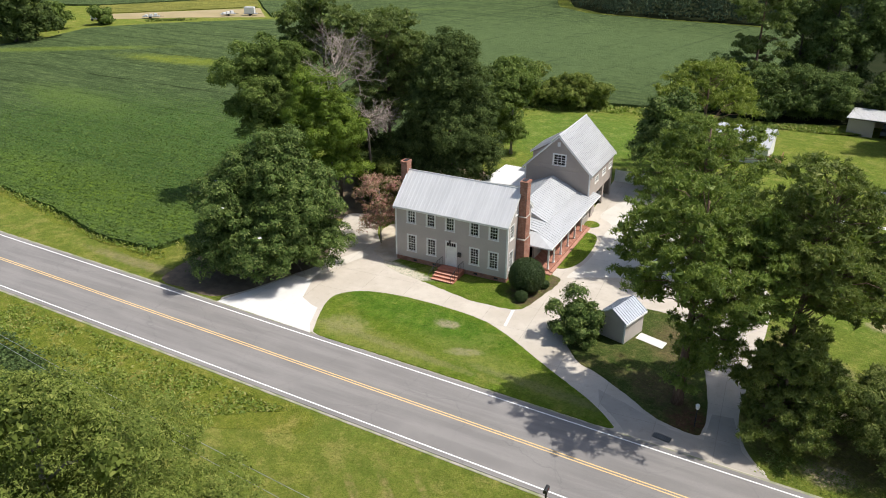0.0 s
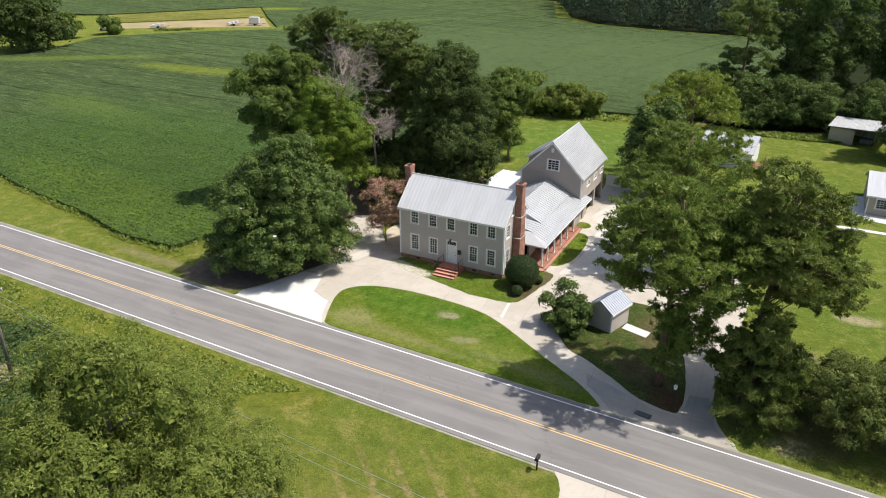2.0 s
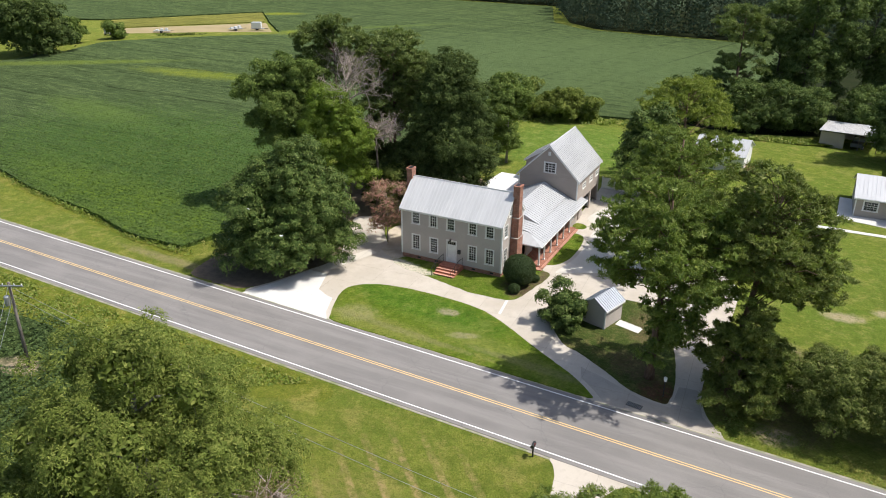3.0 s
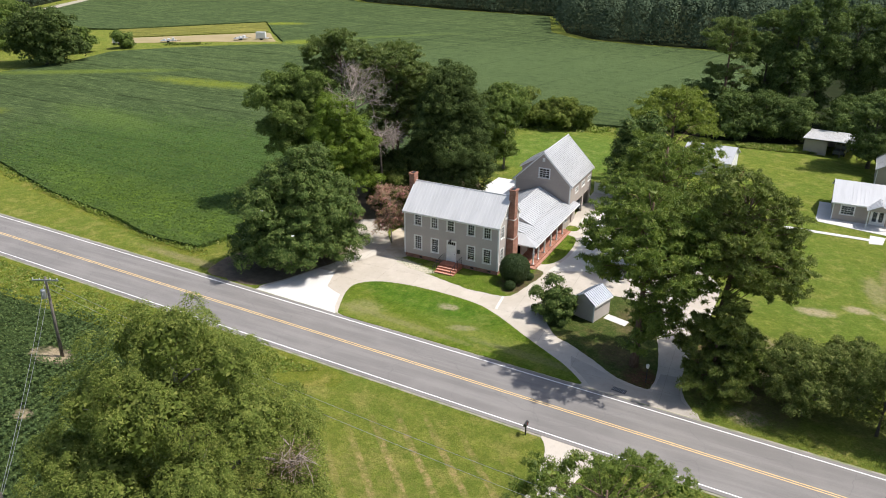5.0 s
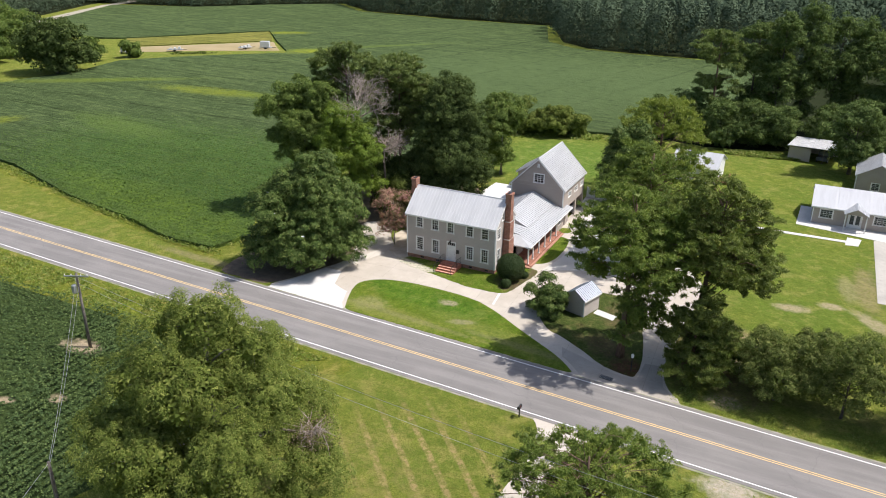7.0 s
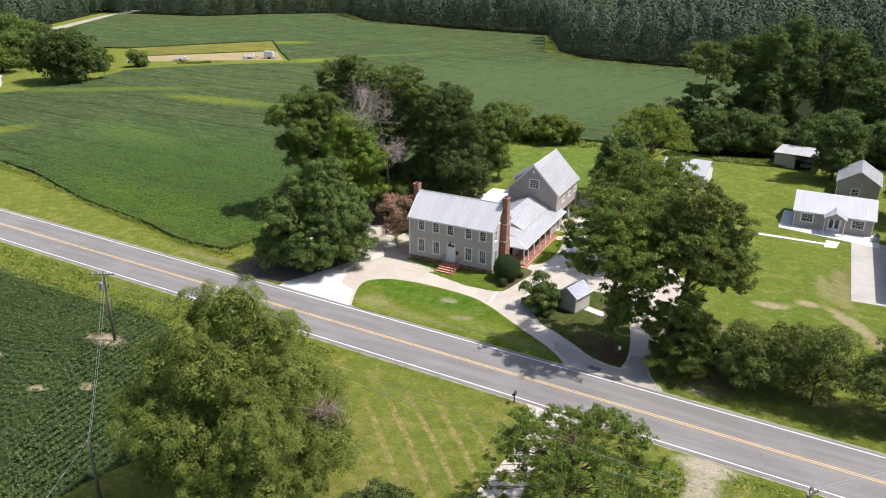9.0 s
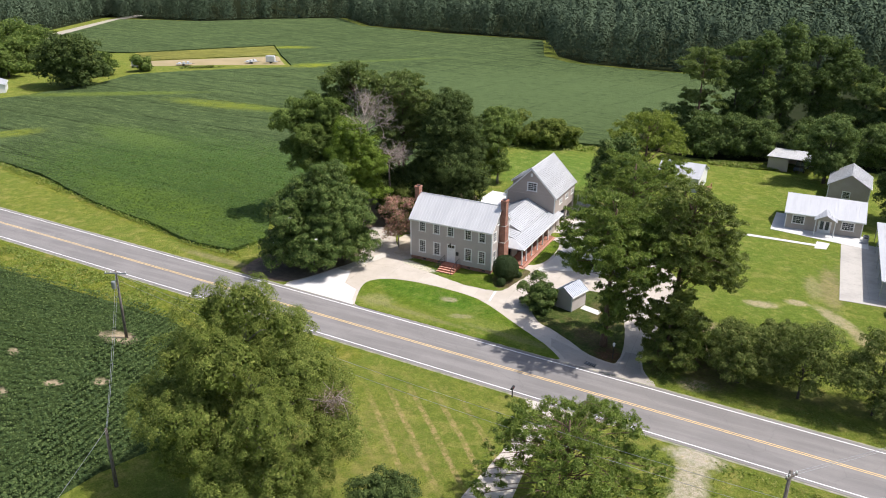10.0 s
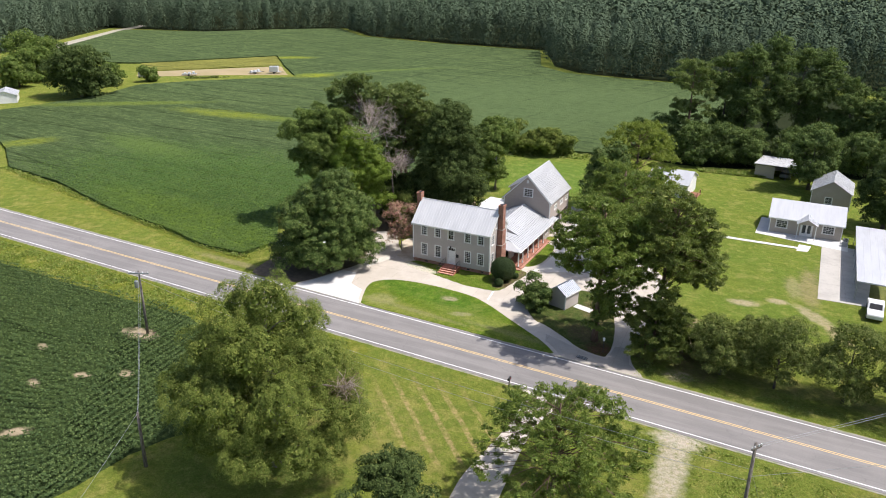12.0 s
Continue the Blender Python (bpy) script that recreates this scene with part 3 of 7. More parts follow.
def crown_lobes(rng, r, z0, z1, count, spread, shape, lobe, uneven=0.3):
    """Centres and sizes of the boughs' masses. shape: 'round', 'cone', 'flat', 'dome' or 'vase'."""
    out = []
    h = z1 - z0
    tries = 0
    off = rng.random() * 40
    while len(out) < count and tries < count * 60:
        tries += 1
        f = rng.random()
        a = rng.random() * 2 * math.pi
        if shape == "cone":
            prof = max(0.12, 1 - 0.85 * f) ** 0.8 * min(1, 0.55 + 2.0 * f)
        elif shape == "flat":
            prof = math.sqrt(max(0.02, 1 - (2 * f - 0.9) ** 2 * 0.9))
        elif shape == "dome":
            prof = math.sqrt(max(0.02, 1 - f ** 1.7)) * min(1, 0.8 + 0.8 * f)
        elif shape == "vase":
            prof = 0.45 + 0.6 * math.sin(math.pi * min(1, 0.15 + f * 0.75))
        else:
            prof = math.sqrt(max(0.03, 1 - (2 * f - 1) ** 2))
        bulge = 1 + uneven * noise.noise(Vector((math.cos(a) * 1.3, math.sin(a) * 1.3, f * 2.6 + off)))
        rad = r * prof * bulge * (spread + (1 - spread) * rng.random())
        s = lobe * r * (0.6 + 0.8 * rng.random() ** 1.5)
        reach = max(0.0, rad - s * 0.7)
        zc = min(max(z0 + h * f, z0 + s * 0.55), z1 - s * 0.7)
        c = np.array([math.cos(a) * reach, math.sin(a) * reach, zc])
        if all(np.linalg.norm((c - o[0]) * (1, 1, 1.2)) > 0.42 * (s + o[1]) for o in out):
            out.append((c, s))
    return out


def leaf_tris(rng, centre, normal, size, aspect=0.6):
    """Leaf blades as pointed triangles, each at its own turn."""
    n = len(centre)
    normal = unit(normal)
    u = unit(np.cross(normal, rng.normal(size=(n, 3))))
    w = np.cross(normal, u) * (size * aspect * 0.8)[:, None]
    u = u * size[:, None]
    return np.stack([centre - u * 0.85 + w, centre - u * 0.85 - w, centre + u * 1.1], 1)


def turned(u, v):
    """Plan offset of u metres along the road side and v metres away from the road's far side."""
    return 0.895 * u - 0.446 * v, 0.446 * u + 0.895 * v


def masses_of(rows):
    """Crown masses from rows (u, v, z, radius, half height): centres and radii of ellipsoids."""
    return [(np.array([*turned(u, v), z]), np.array([r, r, rz])) for u, v, z, r, rz in rows]


def crown_shell(rng, masses, count, inner, lump, pitch=0.45, under=0.55):
    """Points on the uneven outer skin of joined ellipsoids, with their outward directions."""
    area = np.array([r[0] * (r[0] + r[2]) for _, r in masses])
    pick = rng.choice(len(masses), int(count * 2.2), p=area / area.sum())
    c = np.array([m[0] for m in masses])[pick]
    r = np.array([m[1] for m in masses])[pick]
    d = sphere_dirs(rng, len(pick))
    low = d[:, 2] < -under
    d[low, 2] *= -1
    p = c + d * r
    off = rng.random() * 90
    wob = np.array([noise.noise(Vector((x * pitch + off, y * pitch, z * pitch))) for x, y, z in p])
    p = c + d * r * (1 + lump * wob - 0.30 * rng.random(len(p)) ** 2.2)[:, None]
    keep = np.ones(len(p), bool)
    for k, (mc, mr) in enumerate(masses):
        keep &= (pick == k) | (np.linalg.norm((p - mc) / mr, axis=1) > inner)
    keep &= p[:, 2] > 0.15
    return p[keep][:count], unit(d / r)[keep][:count]


def boughs_of(rng, masses, bough, thick=1.0, rough=0.3):
    """Leafy boughs set apart over the crown's masses: centre, size and the way each one faces."""
    area = sum(4 * r[0] * (r[0] + r[2]) for _, r in masses)
    p, d = crown_shell(rng, [(c, r * 0.88) for c, r in masses], int(5 * area / (bough * bough)), 0.82, rough, 0.3)
    at, size, axis = np.zeros((0, 3)), np.zeros(0), np.zeros((0, 3))
    for q, e in zip(p, d):
        b = bough * (0.55 + 0.9 * rng.random() ** 1.5)
        q = q + e * b * rng.uniform(-0.5, 0.55)
        if len(at) == 0 or (np.linalg.norm((at - q) * (1, 1, 1.25), axis=1) > 0.74 * (size + b) / thick).all():
            at, size, axis = np.vstack([at, q]), np.append(size, b), np.vstack([axis, unit(e * 0.55 + (0, 0, 0.75) + rng.normal(size=3) * 0.15)])
    return at, size, axis


def grow_foliage(rng, masses, leaves, size, bough, droop=0.0, up=0.15, loose=0.36, aspect=0.6, fill=6, thick=1.0, rough=0.35, flat=0.78):
    """Leaves that clothe the upper and outer side of every bough, some loose round it, and a sparse inner layer."""
    at, big, axis = boughs_of(rng, masses, bough, thick, rough)
    k = rng.choice(len(at), leaves, p=big ** 2 / (big ** 2).sum())
    d = unit(axis[k] * 0.85 + rng.normal(size=(leaves, 3)) * 0.62)
    shape = 1 + 0.22 * np.sin(4.0 * d[:, 0] + 9.1 * k) * np.cos(4.3 * d[:, 1] + 5.3 * k)
    reach = np.where(rng.random(leaves) < 0.08, 1.0 + 0.28 * rng.random(leaves), 1 - 0.34 * rng.random(leaves) ** 1.6) * shape
    q = at[k] + d * (big[k] * reach)[:, None] * (1.1, 1.1, flat) + rng.normal(size=(leaves, 3)) * size * 0.6
    if droop:
        q[:, 2] -= droop * big[k] * (np.linalg.norm((q - at[k])[:, :2], axis=1) / big[k]) ** 2
    q[:, 2] = np.maximum(q[:, 2], 0.15)
    nrm = d + (0, 0, up) + rng.normal(size=(leaves, 3)) * loose
    out = [leaf_tris(rng, q, nrm, size * (0.55 + 0.9 * rng.random(leaves)), aspect)]
    p, n = crown_shell(rng, [(c, r * 0.72) for c, r in masses], max(1, leaves // fill), 0.86, 0.2)
    out.append(leaf_tris(rng, p, n + rng.normal(size=p.shape) * 0.5, size * 2.1 * (0.6 + 0.8 * rng.random(len(p))), 0.8))
    return np.concatenate(out)


def plates(rng, masses, count, size):
    """Flat boughs of a pine spread through its crown, thickest at the outside."""
    weight = np.array([r[0] ** 2 * r[2] for _, r in masses]) ** 0.75
    out = []
    for _ in range(count * 40):
        if len(out) >= count:
            break
        c, r = masses[rng.choice(len(masses), p=weight / weight.sum())]
        p = c + sphere_dirs(rng, 1)[0] * r * (0.35 + 0.65 * rng.random() ** 0.5)
        s = size * (0.55 + 0.9 * rng.random() ** 1.3)
        if p[2] > 0.5 and all(np.linalg.norm((p - o[0]) * (1, 1, 1.7)) > 0.62 * (s + o[1]) for o in out):
            out.append((p, s))
    return out


def grow_needles(rng, lobes, tufts, length, blades=4, squash=0.6):
    """Needle tufts in separate puffs: narrow blades that stand out from the twig ends."""
    total = sum(s * s for _, s in lobes)
    out = []
    for c, s in lobes:
        n = int(tufts * s * s / total)
        sub = 8
        d = sphere_dirs(rng, sub)
        d[:, 2] = np.where(d[:, 2] < -0.3, -0.6 * d[:, 2], d[:, 2])
        blob = c + d * (s * (0.6 + 0.55 * rng.random(sub)))[:, None] * (1, 1, squash)
        bs = s * (0.24 + 0.18 * rng.random(sub))
        pick = rng.integers(0, sub, n)
        e = sphere_dirs(rng, n)
        e[:, 2] = np.abs(e[:, 2]) * 0.95 - 0.15
        p = blob[pick] + e * (bs[pick] * (0.35 + 0.65 * rng.random(n)))[:, None] * (1, 1, 0.75)
        axis = unit(e + (0, 0, 0.5))
        b = unit(axis[:, None] * 0.25 + rng.normal(size=(n, blades, 3)) * 0.55)
        ln = length * (0.7 + 0.6 * rng.random((n, blades, 1)))
        up = np.repeat(axis[:, None], blades, 1) + rng.normal(size=(n, blades, 3)) * 0.35
        side = unit(np.cross(b, up)) * length * 0.22
        base = np.repeat(p[:, None], blades, 1)
        tri = np.stack([base - side * 0.6, base + side * 0.6 + b * ln * 0.1, base + b * ln + side * 0.15], 2)
        out.append(tri.reshape(-1, 3, 3))
        k = n // 6
        e = sphere_dirs(rng, k)
        q = leaf_quads(rng, c + e * s * (0.15 + 0.4 * rng.random((k, 1))) * (1, 1, squash), e + rng.normal(size=(k, 3)) * 0.4, np.full(k, length * 1.5), 0.7)
        out.append(q[:, :3])
    return np.concatenate(out)


def grow_wood(rng, height, girth, lobes, fork=0.35, lean=0.0, sides=7, top=0.8, slim=1.0, every=1, twigs=3):
    """Trunk with limbs that reach into the boughs."""
    bm = bmesh.new()
    pts, rad = [], []
    for k in range(7):
        f = k / 6
        pts.append((lean * f + 0.12 * girth * math.sin(3 * f + girth), 0.1 * girth * math.cos(2.5 * f), height * top * f - (0.2 if k == 0 else 0)))
        rad.append(girth * (1.35 if k == 0 else 1.0) * (1 - 0.78 * f))
    tube(bm, pts, rad, sides)
    for c, s in lobes[::every]:
        z = min(max(c[2] - 0.5 * s - 0.22 * math.hypot(c[0], c[1]), height * fork * 0.55), height * top * 0.93)
        f = z / (height * top)
        a = Vector((lean * f, 0, z))
        b = Vector(c)
        mid = a.lerp(b, 0.5) + Vector((0, 0, 0.12 * (b - a).length)) + Vector(rng.normal(size=3) * 0.25)
        g = girth * (0.42 - 0.2 * f) * slim
        tube(bm, [a, mid, b, b + (b - mid) * 0.35], [g, g * 0.65, g * 0.35, g * 0.12], 5)
        for _ in range(twigs):
            e = b + Vector(unit(rng.normal(size=3)) * s * 0.8)
            tube(bm, [mid.lerp(b, 0.6), b.lerp(e, 0.4), e], [g * 0.3, g * 0.2, g * 0.06], 4)
    return bm


def plant(name, x, y, label, category, crown, crown_mat, wood, wood_mat, corners, group="", turn=0.0, crown_label=""):
    root = empty(name, pose(x, y, 0, 0, 0, turn), label, category, group)
    if wood is not None:
        part("trunk", wood, wood_mat, root, smooth=True)
    c = quads_object("crown", crown, corners, crown_mat, root)
    if crown_label:
        c["label"] = crown_label
    return root


def broadleaf(name, x, y, r, height, z0, label, mat, seed, leaves=16000, size=0.26, lobes=16, lobe=0.42, shape="round", girth=0.3,
              wood_mat=None, spread=0.75, squash=0.85, droop=0.0, group="", category="tree", up=0.15, aspect=0.6, crown_label="", uneven=0.3, rows=None, bough=0.0, thick=1.0, rough=0.35):
    """A leafy tree; rows name its crown's masses where it has a shape of its own."""
    rng = np.random.default_rng(seed)
    if rows:
        masses = masses_of(rows)
        ls = [(c, s[0]) for c, s in masses]
    else:
        ls = crown_lobes(rng, r, z0, height, lobes, spread, shape, lobe, uneven)
        masses = [(c, np.array([q, q, q * squash])) for c, q in ls]
    leaf = grow_foliage(rng, masses, int(leaves * 1.75), size * 0.8, bough or 0.45 + 2.2 * size, droop=droop, up=up, aspect=aspect, thick=thick, rough=rough)
    return plant(name, x, y, label, category, leaf, mat, grow_wood(rng, height, girth, ls), wood_mat or M_BARK_D, 3, group, crown_label=crown_label)


def pine(name, x, y, r, height, z0, label, mat, seed, tufts=9000, length=0.42, lobes=26, lobe=0.34, shape="round", girth=0.3, group="", spread=0.7, squash=0.6, blades=4, uneven=0.35, rows=None, bough=1.1, lean=0.0):
    """A pine: needle tufts on flat boughs; rows name its crown's masses where it has a shape of its own."""
    rng = np.random.default_rng(seed)
    ls = plates(rng, masses_of(rows), lobes, bough) if rows else crown_lobes(rng, r, z0, height, lobes, spread, shape, lobe, uneven)
    return plant(name, x, y, label, "pine tree", grow_needles(rng, ls, int(tufts * 0.92), length * 1.03, blades, squash), mat, grow_wood(rng, height, girth, ls, 0.4, lean=lean, top=0.9, slim=0.5, every=2, twigs=1), M_BARK, 3, group)

# ---- ground, road and paving ----
def road_y(x):
    return -20.5 - 0.042 * x


def ground_sheet():
    bm = bmesh.new()
    xs = [-4000, -1500, -600, -300] + list(range(-140, 141, 10)) + [300, 600, 1500, 4000]
    ys = [-4000, -1500, -600, -200] + list(range(-80, 241, 10)) + [500, 900, 1600, 4000]
    grid = [[bm.verts.new((x, y, 0)) for x in xs] for y in ys]
    for a, b in zip(grid, grid[1:]):
        for k in range(len(xs) - 1):
            bm.faces.new((a[k], a[k + 1], b[k + 1], b[k]))
    return tagged(mesh_object("ground", bm, M_GRASS), "green mown grass with dry, sandy and shade-darkened patches", "ground", kind="structure")


ground_sheet()


def strip(bm, off0, off1, low, high, x0=-420, x1=420, step=15):
    """A band that runs along the road between two offsets from its middle."""
    xs = np.arange(x0, x1 + step, step)
    rows = []
    for x in xs:
        rows.append([bm.verts.new((x, road_y(x) + o, z)) for o, z in ((off0, low), (off0, high), (off1, high), (off1, low))])
    for a, b in zip(rows, rows[1:]):
        for i in range(3):
            bm.faces.new((a[i], b[i], b[i + 1], a[i + 1]))


bm = bmesh.new()
strip(bm, -4.15, 4.15, -0.1, 0.05)
road = tagged(mesh_object("road", bm, M_ASPHALT), "worn grey asphalt two-lane country road", "road", kind="structure")
for name, a, b, mat, lab in (("edge_line", 3.63, 3.75, M_LINE, "white edge line"), ("edge_line", -3.75, -3.63, M_LINE, "white edge line"),
                             ("centre_line", 0.08, 0.175, M_YELLOW, "yellow centre line"), ("centre_line", -0.175, -0.08, M_YELLOW, "yellow centre line")):
    bm = bmesh.new()
    strip(bm, a, b, 0.045, 0.055)
    part(name, bm, mat, road, lab)
# pale gravel shoulders
for a, b in ((4.15, 4.4), (-4.38, -4.15)):
    bm = bmesh.new()
    strip(bm, a, b, -0.05, 0.02)
    tagged(mesh_object("road_shoulder", bm, plain("shoulder_gravel", (0.36, 0.33, 0.28), (0.22, 0.25, 0.11), 0.95, scale=0.9, fine=12, bump=0.6)),
           "narrow shoulder of pale gravel and grass", "road shoulder", kind="structure")

DRIVE = [(-10.8, -15.5), (-4, -16.0), (1, -16.2), (14, -16.75), (28.5, -17.4), (34, -17.6), (38.6, -17.8), (36.4, -15.6), (35.4, -12), (35.6, -6), (36.0, 2), (36, 9), (32, 15),
         (25, 22), (21.5, 28), (20.5, 37), (13.5, 37), (14.2, 22), (12, 10), (0.5, 4), (-2.6, 1.6), (-5.2, 4.6), (-7.6, 9.5), (-11.6, 8.2), (-10.2, 4.5), (-8.1, 0.3), (-6.6, -3.2), (-6.3, -5.6), (-7.3, -7.8), (-9.0, -12.5)]
flat_piece("driveway", smooth_outline(DRIVE, 0.03, 0.8, 3), -0.1, 0.025, M_CONC, "weathered beige concrete driveway and parking court", "driveway")
flat_piece("driveway_apron", [(-10.2, -15.7), (0.8, -16.3), (-0.15, -15.0), (-1.2, -12.4), (-2.0, -12.2), (-3.6, -11.4), (-4.9, -8.0), (-7.1, -8.0), (-8.6, -12.2)], -0.05, 0.032, M_CONC_NEW,
           "fresh white concrete apron of the driveway", "driveway")
flat_piece("driveway_band", [(-6.9, -7.6), (-5.4, -7.4), (-3.0, -0.6), (-4.4, -0.2), (-6.1, -4.8)], -0.05, 0.030, concrete_material("pale_concrete", (0.58, 0.54, 0.47), (0.62, 0.58, 0.51), (0.5, 0.46, 0.38)), "paler concrete strip of the driveway", "driveway")
flat_piece("parking_court", smooth_outline([(16.9, 3.6), (18.3, 4.6), (22.0, 6.5), (27.5, 9.0), (27.0, 14.0), (24.0, 20.5), (20.6, 26.5), (16.6, 27.5), (15.2, 21.0), (17.8, 19.2), (17.4, 16.4), (18.0, 12.5), (17.9, 8.2)], 0.02, 0.8, 4), -0.05, 0.031, concrete_material("court_concrete", (0.60, 0.57, 0.51), (0.54, 0.51, 0.45), (0.46, 0.42, 0.36)), "pale concrete parking court by the garage wing", "driveway")
flat_piece("expansion_strip", [(15.2, -7.5), (15.5, -7.6), (15.05, -4.45), (14.75, -4.4)], -0.05, 0.031, M_CONC_NEW, "white patched joint across the driveway", "driveway")
# lawns inside the drive
FRONT_LAWN = [(1.1, -16.35), (0.7, -15.6), (-0.33, -13.4), (-1.2, -10.8), (-1.1, -9.5), (-0.2, -8.35), (1.5, -7.4), (4.2, -6.95), (6.95, -6.85), (9.8, -7.0), (13.4, -7.45), (16.4, -9.0), (19.5, -11.1),
              (22.8, -13.2), (24.2, -14.05), (25.7, -15.05), (27.2, -16.4), (28.0, -17.35), (20, -17.0), (10, -16.6)]
flat_piece("front_lawn", smooth_outline(FRONT_LAWN[::-1], 0.05, 0.5, 5), -0.05, 0.06, M_LAWN, "bright green mown lawn inside the driveway loop", "lawn")
HOUSE_BED = [(-1.4, 0.4), (-1.0, -1.3), (1.3, -2.7), (4.4, -3.2), (8.5, -4.3), (10.9, -4.75), (13.4, -4.75), (15.0, -4.5), (15.8, -3.7), (16.15, -1.7), (16.6, 0.7), (16.9, 3.0), (16.3, 3.75), (14.8, 4.1), (12.9, 4.6), (10, 6), (1, 6.0), (0.2, 4)]
flat_piece("house_lawn", smooth_outline(HOUSE_BED, 0.22, 0.4, 7), -0.05, 0.036, M_LAWN_BED, "narrow lawn and sandy bed along the house front", "lawn")
flat_piece("porch_lawn", smooth_outline([(15.0, 5.4), (16.6, 5.7), (17.5, 8.2), (17.5, 12.5), (17.0, 15.4), (15.4, 15.9), (14.6, 15.5), (14.6, 8)], 0.04, 0.5, 9), -0.05, 0.06, M_LAWN, "small green lawn beside the porch", "lawn")
flat_piece("garage_lawn", smooth_outline([(14.6, 17.4), (15.8, 17.2), (16.5, 18.2), (15.8, 19.2), (14.6, 19.3)], 0.04, 0.5, 9), -0.05, 0.06, M_LAWN, "patch of lawn by the garage wing", "lawn")
ISLAND = [(20.9, -7.6), (21.8, -8.9), (23.0, -10.3), (24.6, -10.8), (26.35, -12.0), (28.1, -13.1), (29.7, -14.4), (31.3, -14.95), (32.5, -15.2), (33.3, -15.3), (33.45, -14.2), (33.4, -12.2), (32.7, -8.4), (31.6, -4.6), (30.4, -0.6), (28.2, 1.4), (24.5, 1.2), (21.4, -2.4), (20.6, -5.4)]
flat_piece("shed_island", smooth_outline(ISLAND, 0.06, 0.5, 11), -0.05, 0.06, M_SHADE_LAWN, "thin lawn with shade in its colour and pine straw round the shed", "lawn")
flat_piece("pine_straw_bed", smooth_outline([(-18.5, -15.1), (-11, -15.4), (-8.6, -12), (-6.9, -7.6), (-6.2, -4.2), (-8.6, 1), (-12, 3), (-17.5, -2), (-19, -9)], 0.35, 0.6, 13), -0.05, 0.012, M_STRAW, "bare shaded soil with leaf litter under the magnolia", "soil")
flat_piece("backyard_litter", smooth_outline([(-24, 8), (-13, 5), (-7, 9.5), (-2.5, 7), (0, 8), (1, 17), (-2, 29), (-12, 33), (-26, 26)], 0.6, 0.8, 17), -0.05, 0.012, plain("leaf_litter", (0.20, 0.155, 0.10), (0.13, 0.10, 0.06), 0.95, scale=0.5, fine=9, bump=0.8), "leaf litter and bare earth under the backyard trees", "soil")
flat_piece("shed_pad", [(26.1, -4.3), (28.5, -5.0), (28.7, -3.9), (26.3, -3.2)], -0.02, 0.085, M_CONC_NEW, "short concrete slab at the shed's door", "slab")
flat_piece("sandy_yard", smooth_outline([(-3.4, 0.9), (-1.6, -0.9), (0.4, -0.9), (1.0, 6.0), (0.5, 8.5), (-5.4, 8.0), (-5.0, 4.8), (-3.0, 2.2)], 0.25, 0.5, 41), -0.05, 0.042, M_SAND, "bare pale sand with leaf litter beside the house", "soil")
# darker overlay: mostly the pines' shade painted in, with some dirt
flat_piece("driveway_mouth", [(25.4, -13.0), (27.6, -13.75), (31.3, -15.4), (33.65, -15.5), (33.7, -12.2), (35.2, -12.0), (36.2, -15.6), (38.2, -17.7), (34, -17.5), (28.7, -17.3), (27.4, -15.9), (25.9, -14.6)], -0.05, 0.029, concrete_material("worn_shaded_concrete", (0.44, 0.395, 0.34), (0.38, 0.345, 0.30), (0.27, 0.24, 0.20)), "dirty worn concrete with pine shade in its colour at the driveway mouth", "driveway")
# drives on the south side
flat_piece("south_drive", smooth_outline([(26.6, -25.4), (28.0, -27.0), (28.6, -31), (28.2, -36), (27.6, -42), (28.5, -50), (32.5, -50), (31.6, -42), (31.0, -36), (30.9, -31), (31.8, -27.4), (33.4, -25.7)], 0.04, 0.7, 19), -0.05, 0.022, M_CONC, "concrete driveway of the neighbour across the road", "driveway")
# cottage paving
flat_piece("cottage_path", [(39.0, 32.1), (51.0, 32.4), (51.0, 31.4), (52.6, 31.7), (53.0, 34.5), (51.2, 34.6), (51.1, 33.2), (39.0, 33.0)], -0.02, 0.04, M_CONC_NEW, "white concrete garden path to the cottage", "path")
flat_piece("cottage_patio", [(44.4, 37.0), (58.2, 34.6), (58.2, 40), (46.4, 40), (46.6, 46), (44.6, 46)], -0.02, 0.05, M_CONC_NEW, "white concrete patio round the cottage", "patio")
flat_piece("cottage_drive", [(54.6, 13.6), (60.6, 13.9), (62, 36), (58.3, 36.5), (54.5, 35.0)], -0.05, 0.03, concrete_material("stained_concrete", (0.47, 0.445, 0.40), (0.39, 0.365, 0.33), (0.26, 0.245, 0.22)), "stained concrete drive beside the cottage", "driveway")

# rough verges between road and crops
flat_piece("south_verge", smooth_outline([(-140, -19.2), (-90, -21.3), (-40, -23.4), (-8, -24.7), (8, -25.4), (9, -27.5), (0, -31), (-14, -29.6), (-40, -29.6), (-90, -27.6), (-140, -26.6)][::-1], 0.25, 1.5, 25), -0.05, 0.016, M_VERGE, "rough weedy grass verge along the road", "verge")
flat_piece("north_verge", smooth_outline([(-23.5, -9.4), (-41.7, -6.6), (-66.8, -1.2), (-97, 5), (-97, 2.5), (-66.8, -4.4), (-41.7, -9.4), (-23, -12.6), (-20.5, -11)][::-1][::-1], 0.3, 1.5, 27), -0.05, 0.016, M_VERGE, "rough ditch bank along the soybean field", "verge")

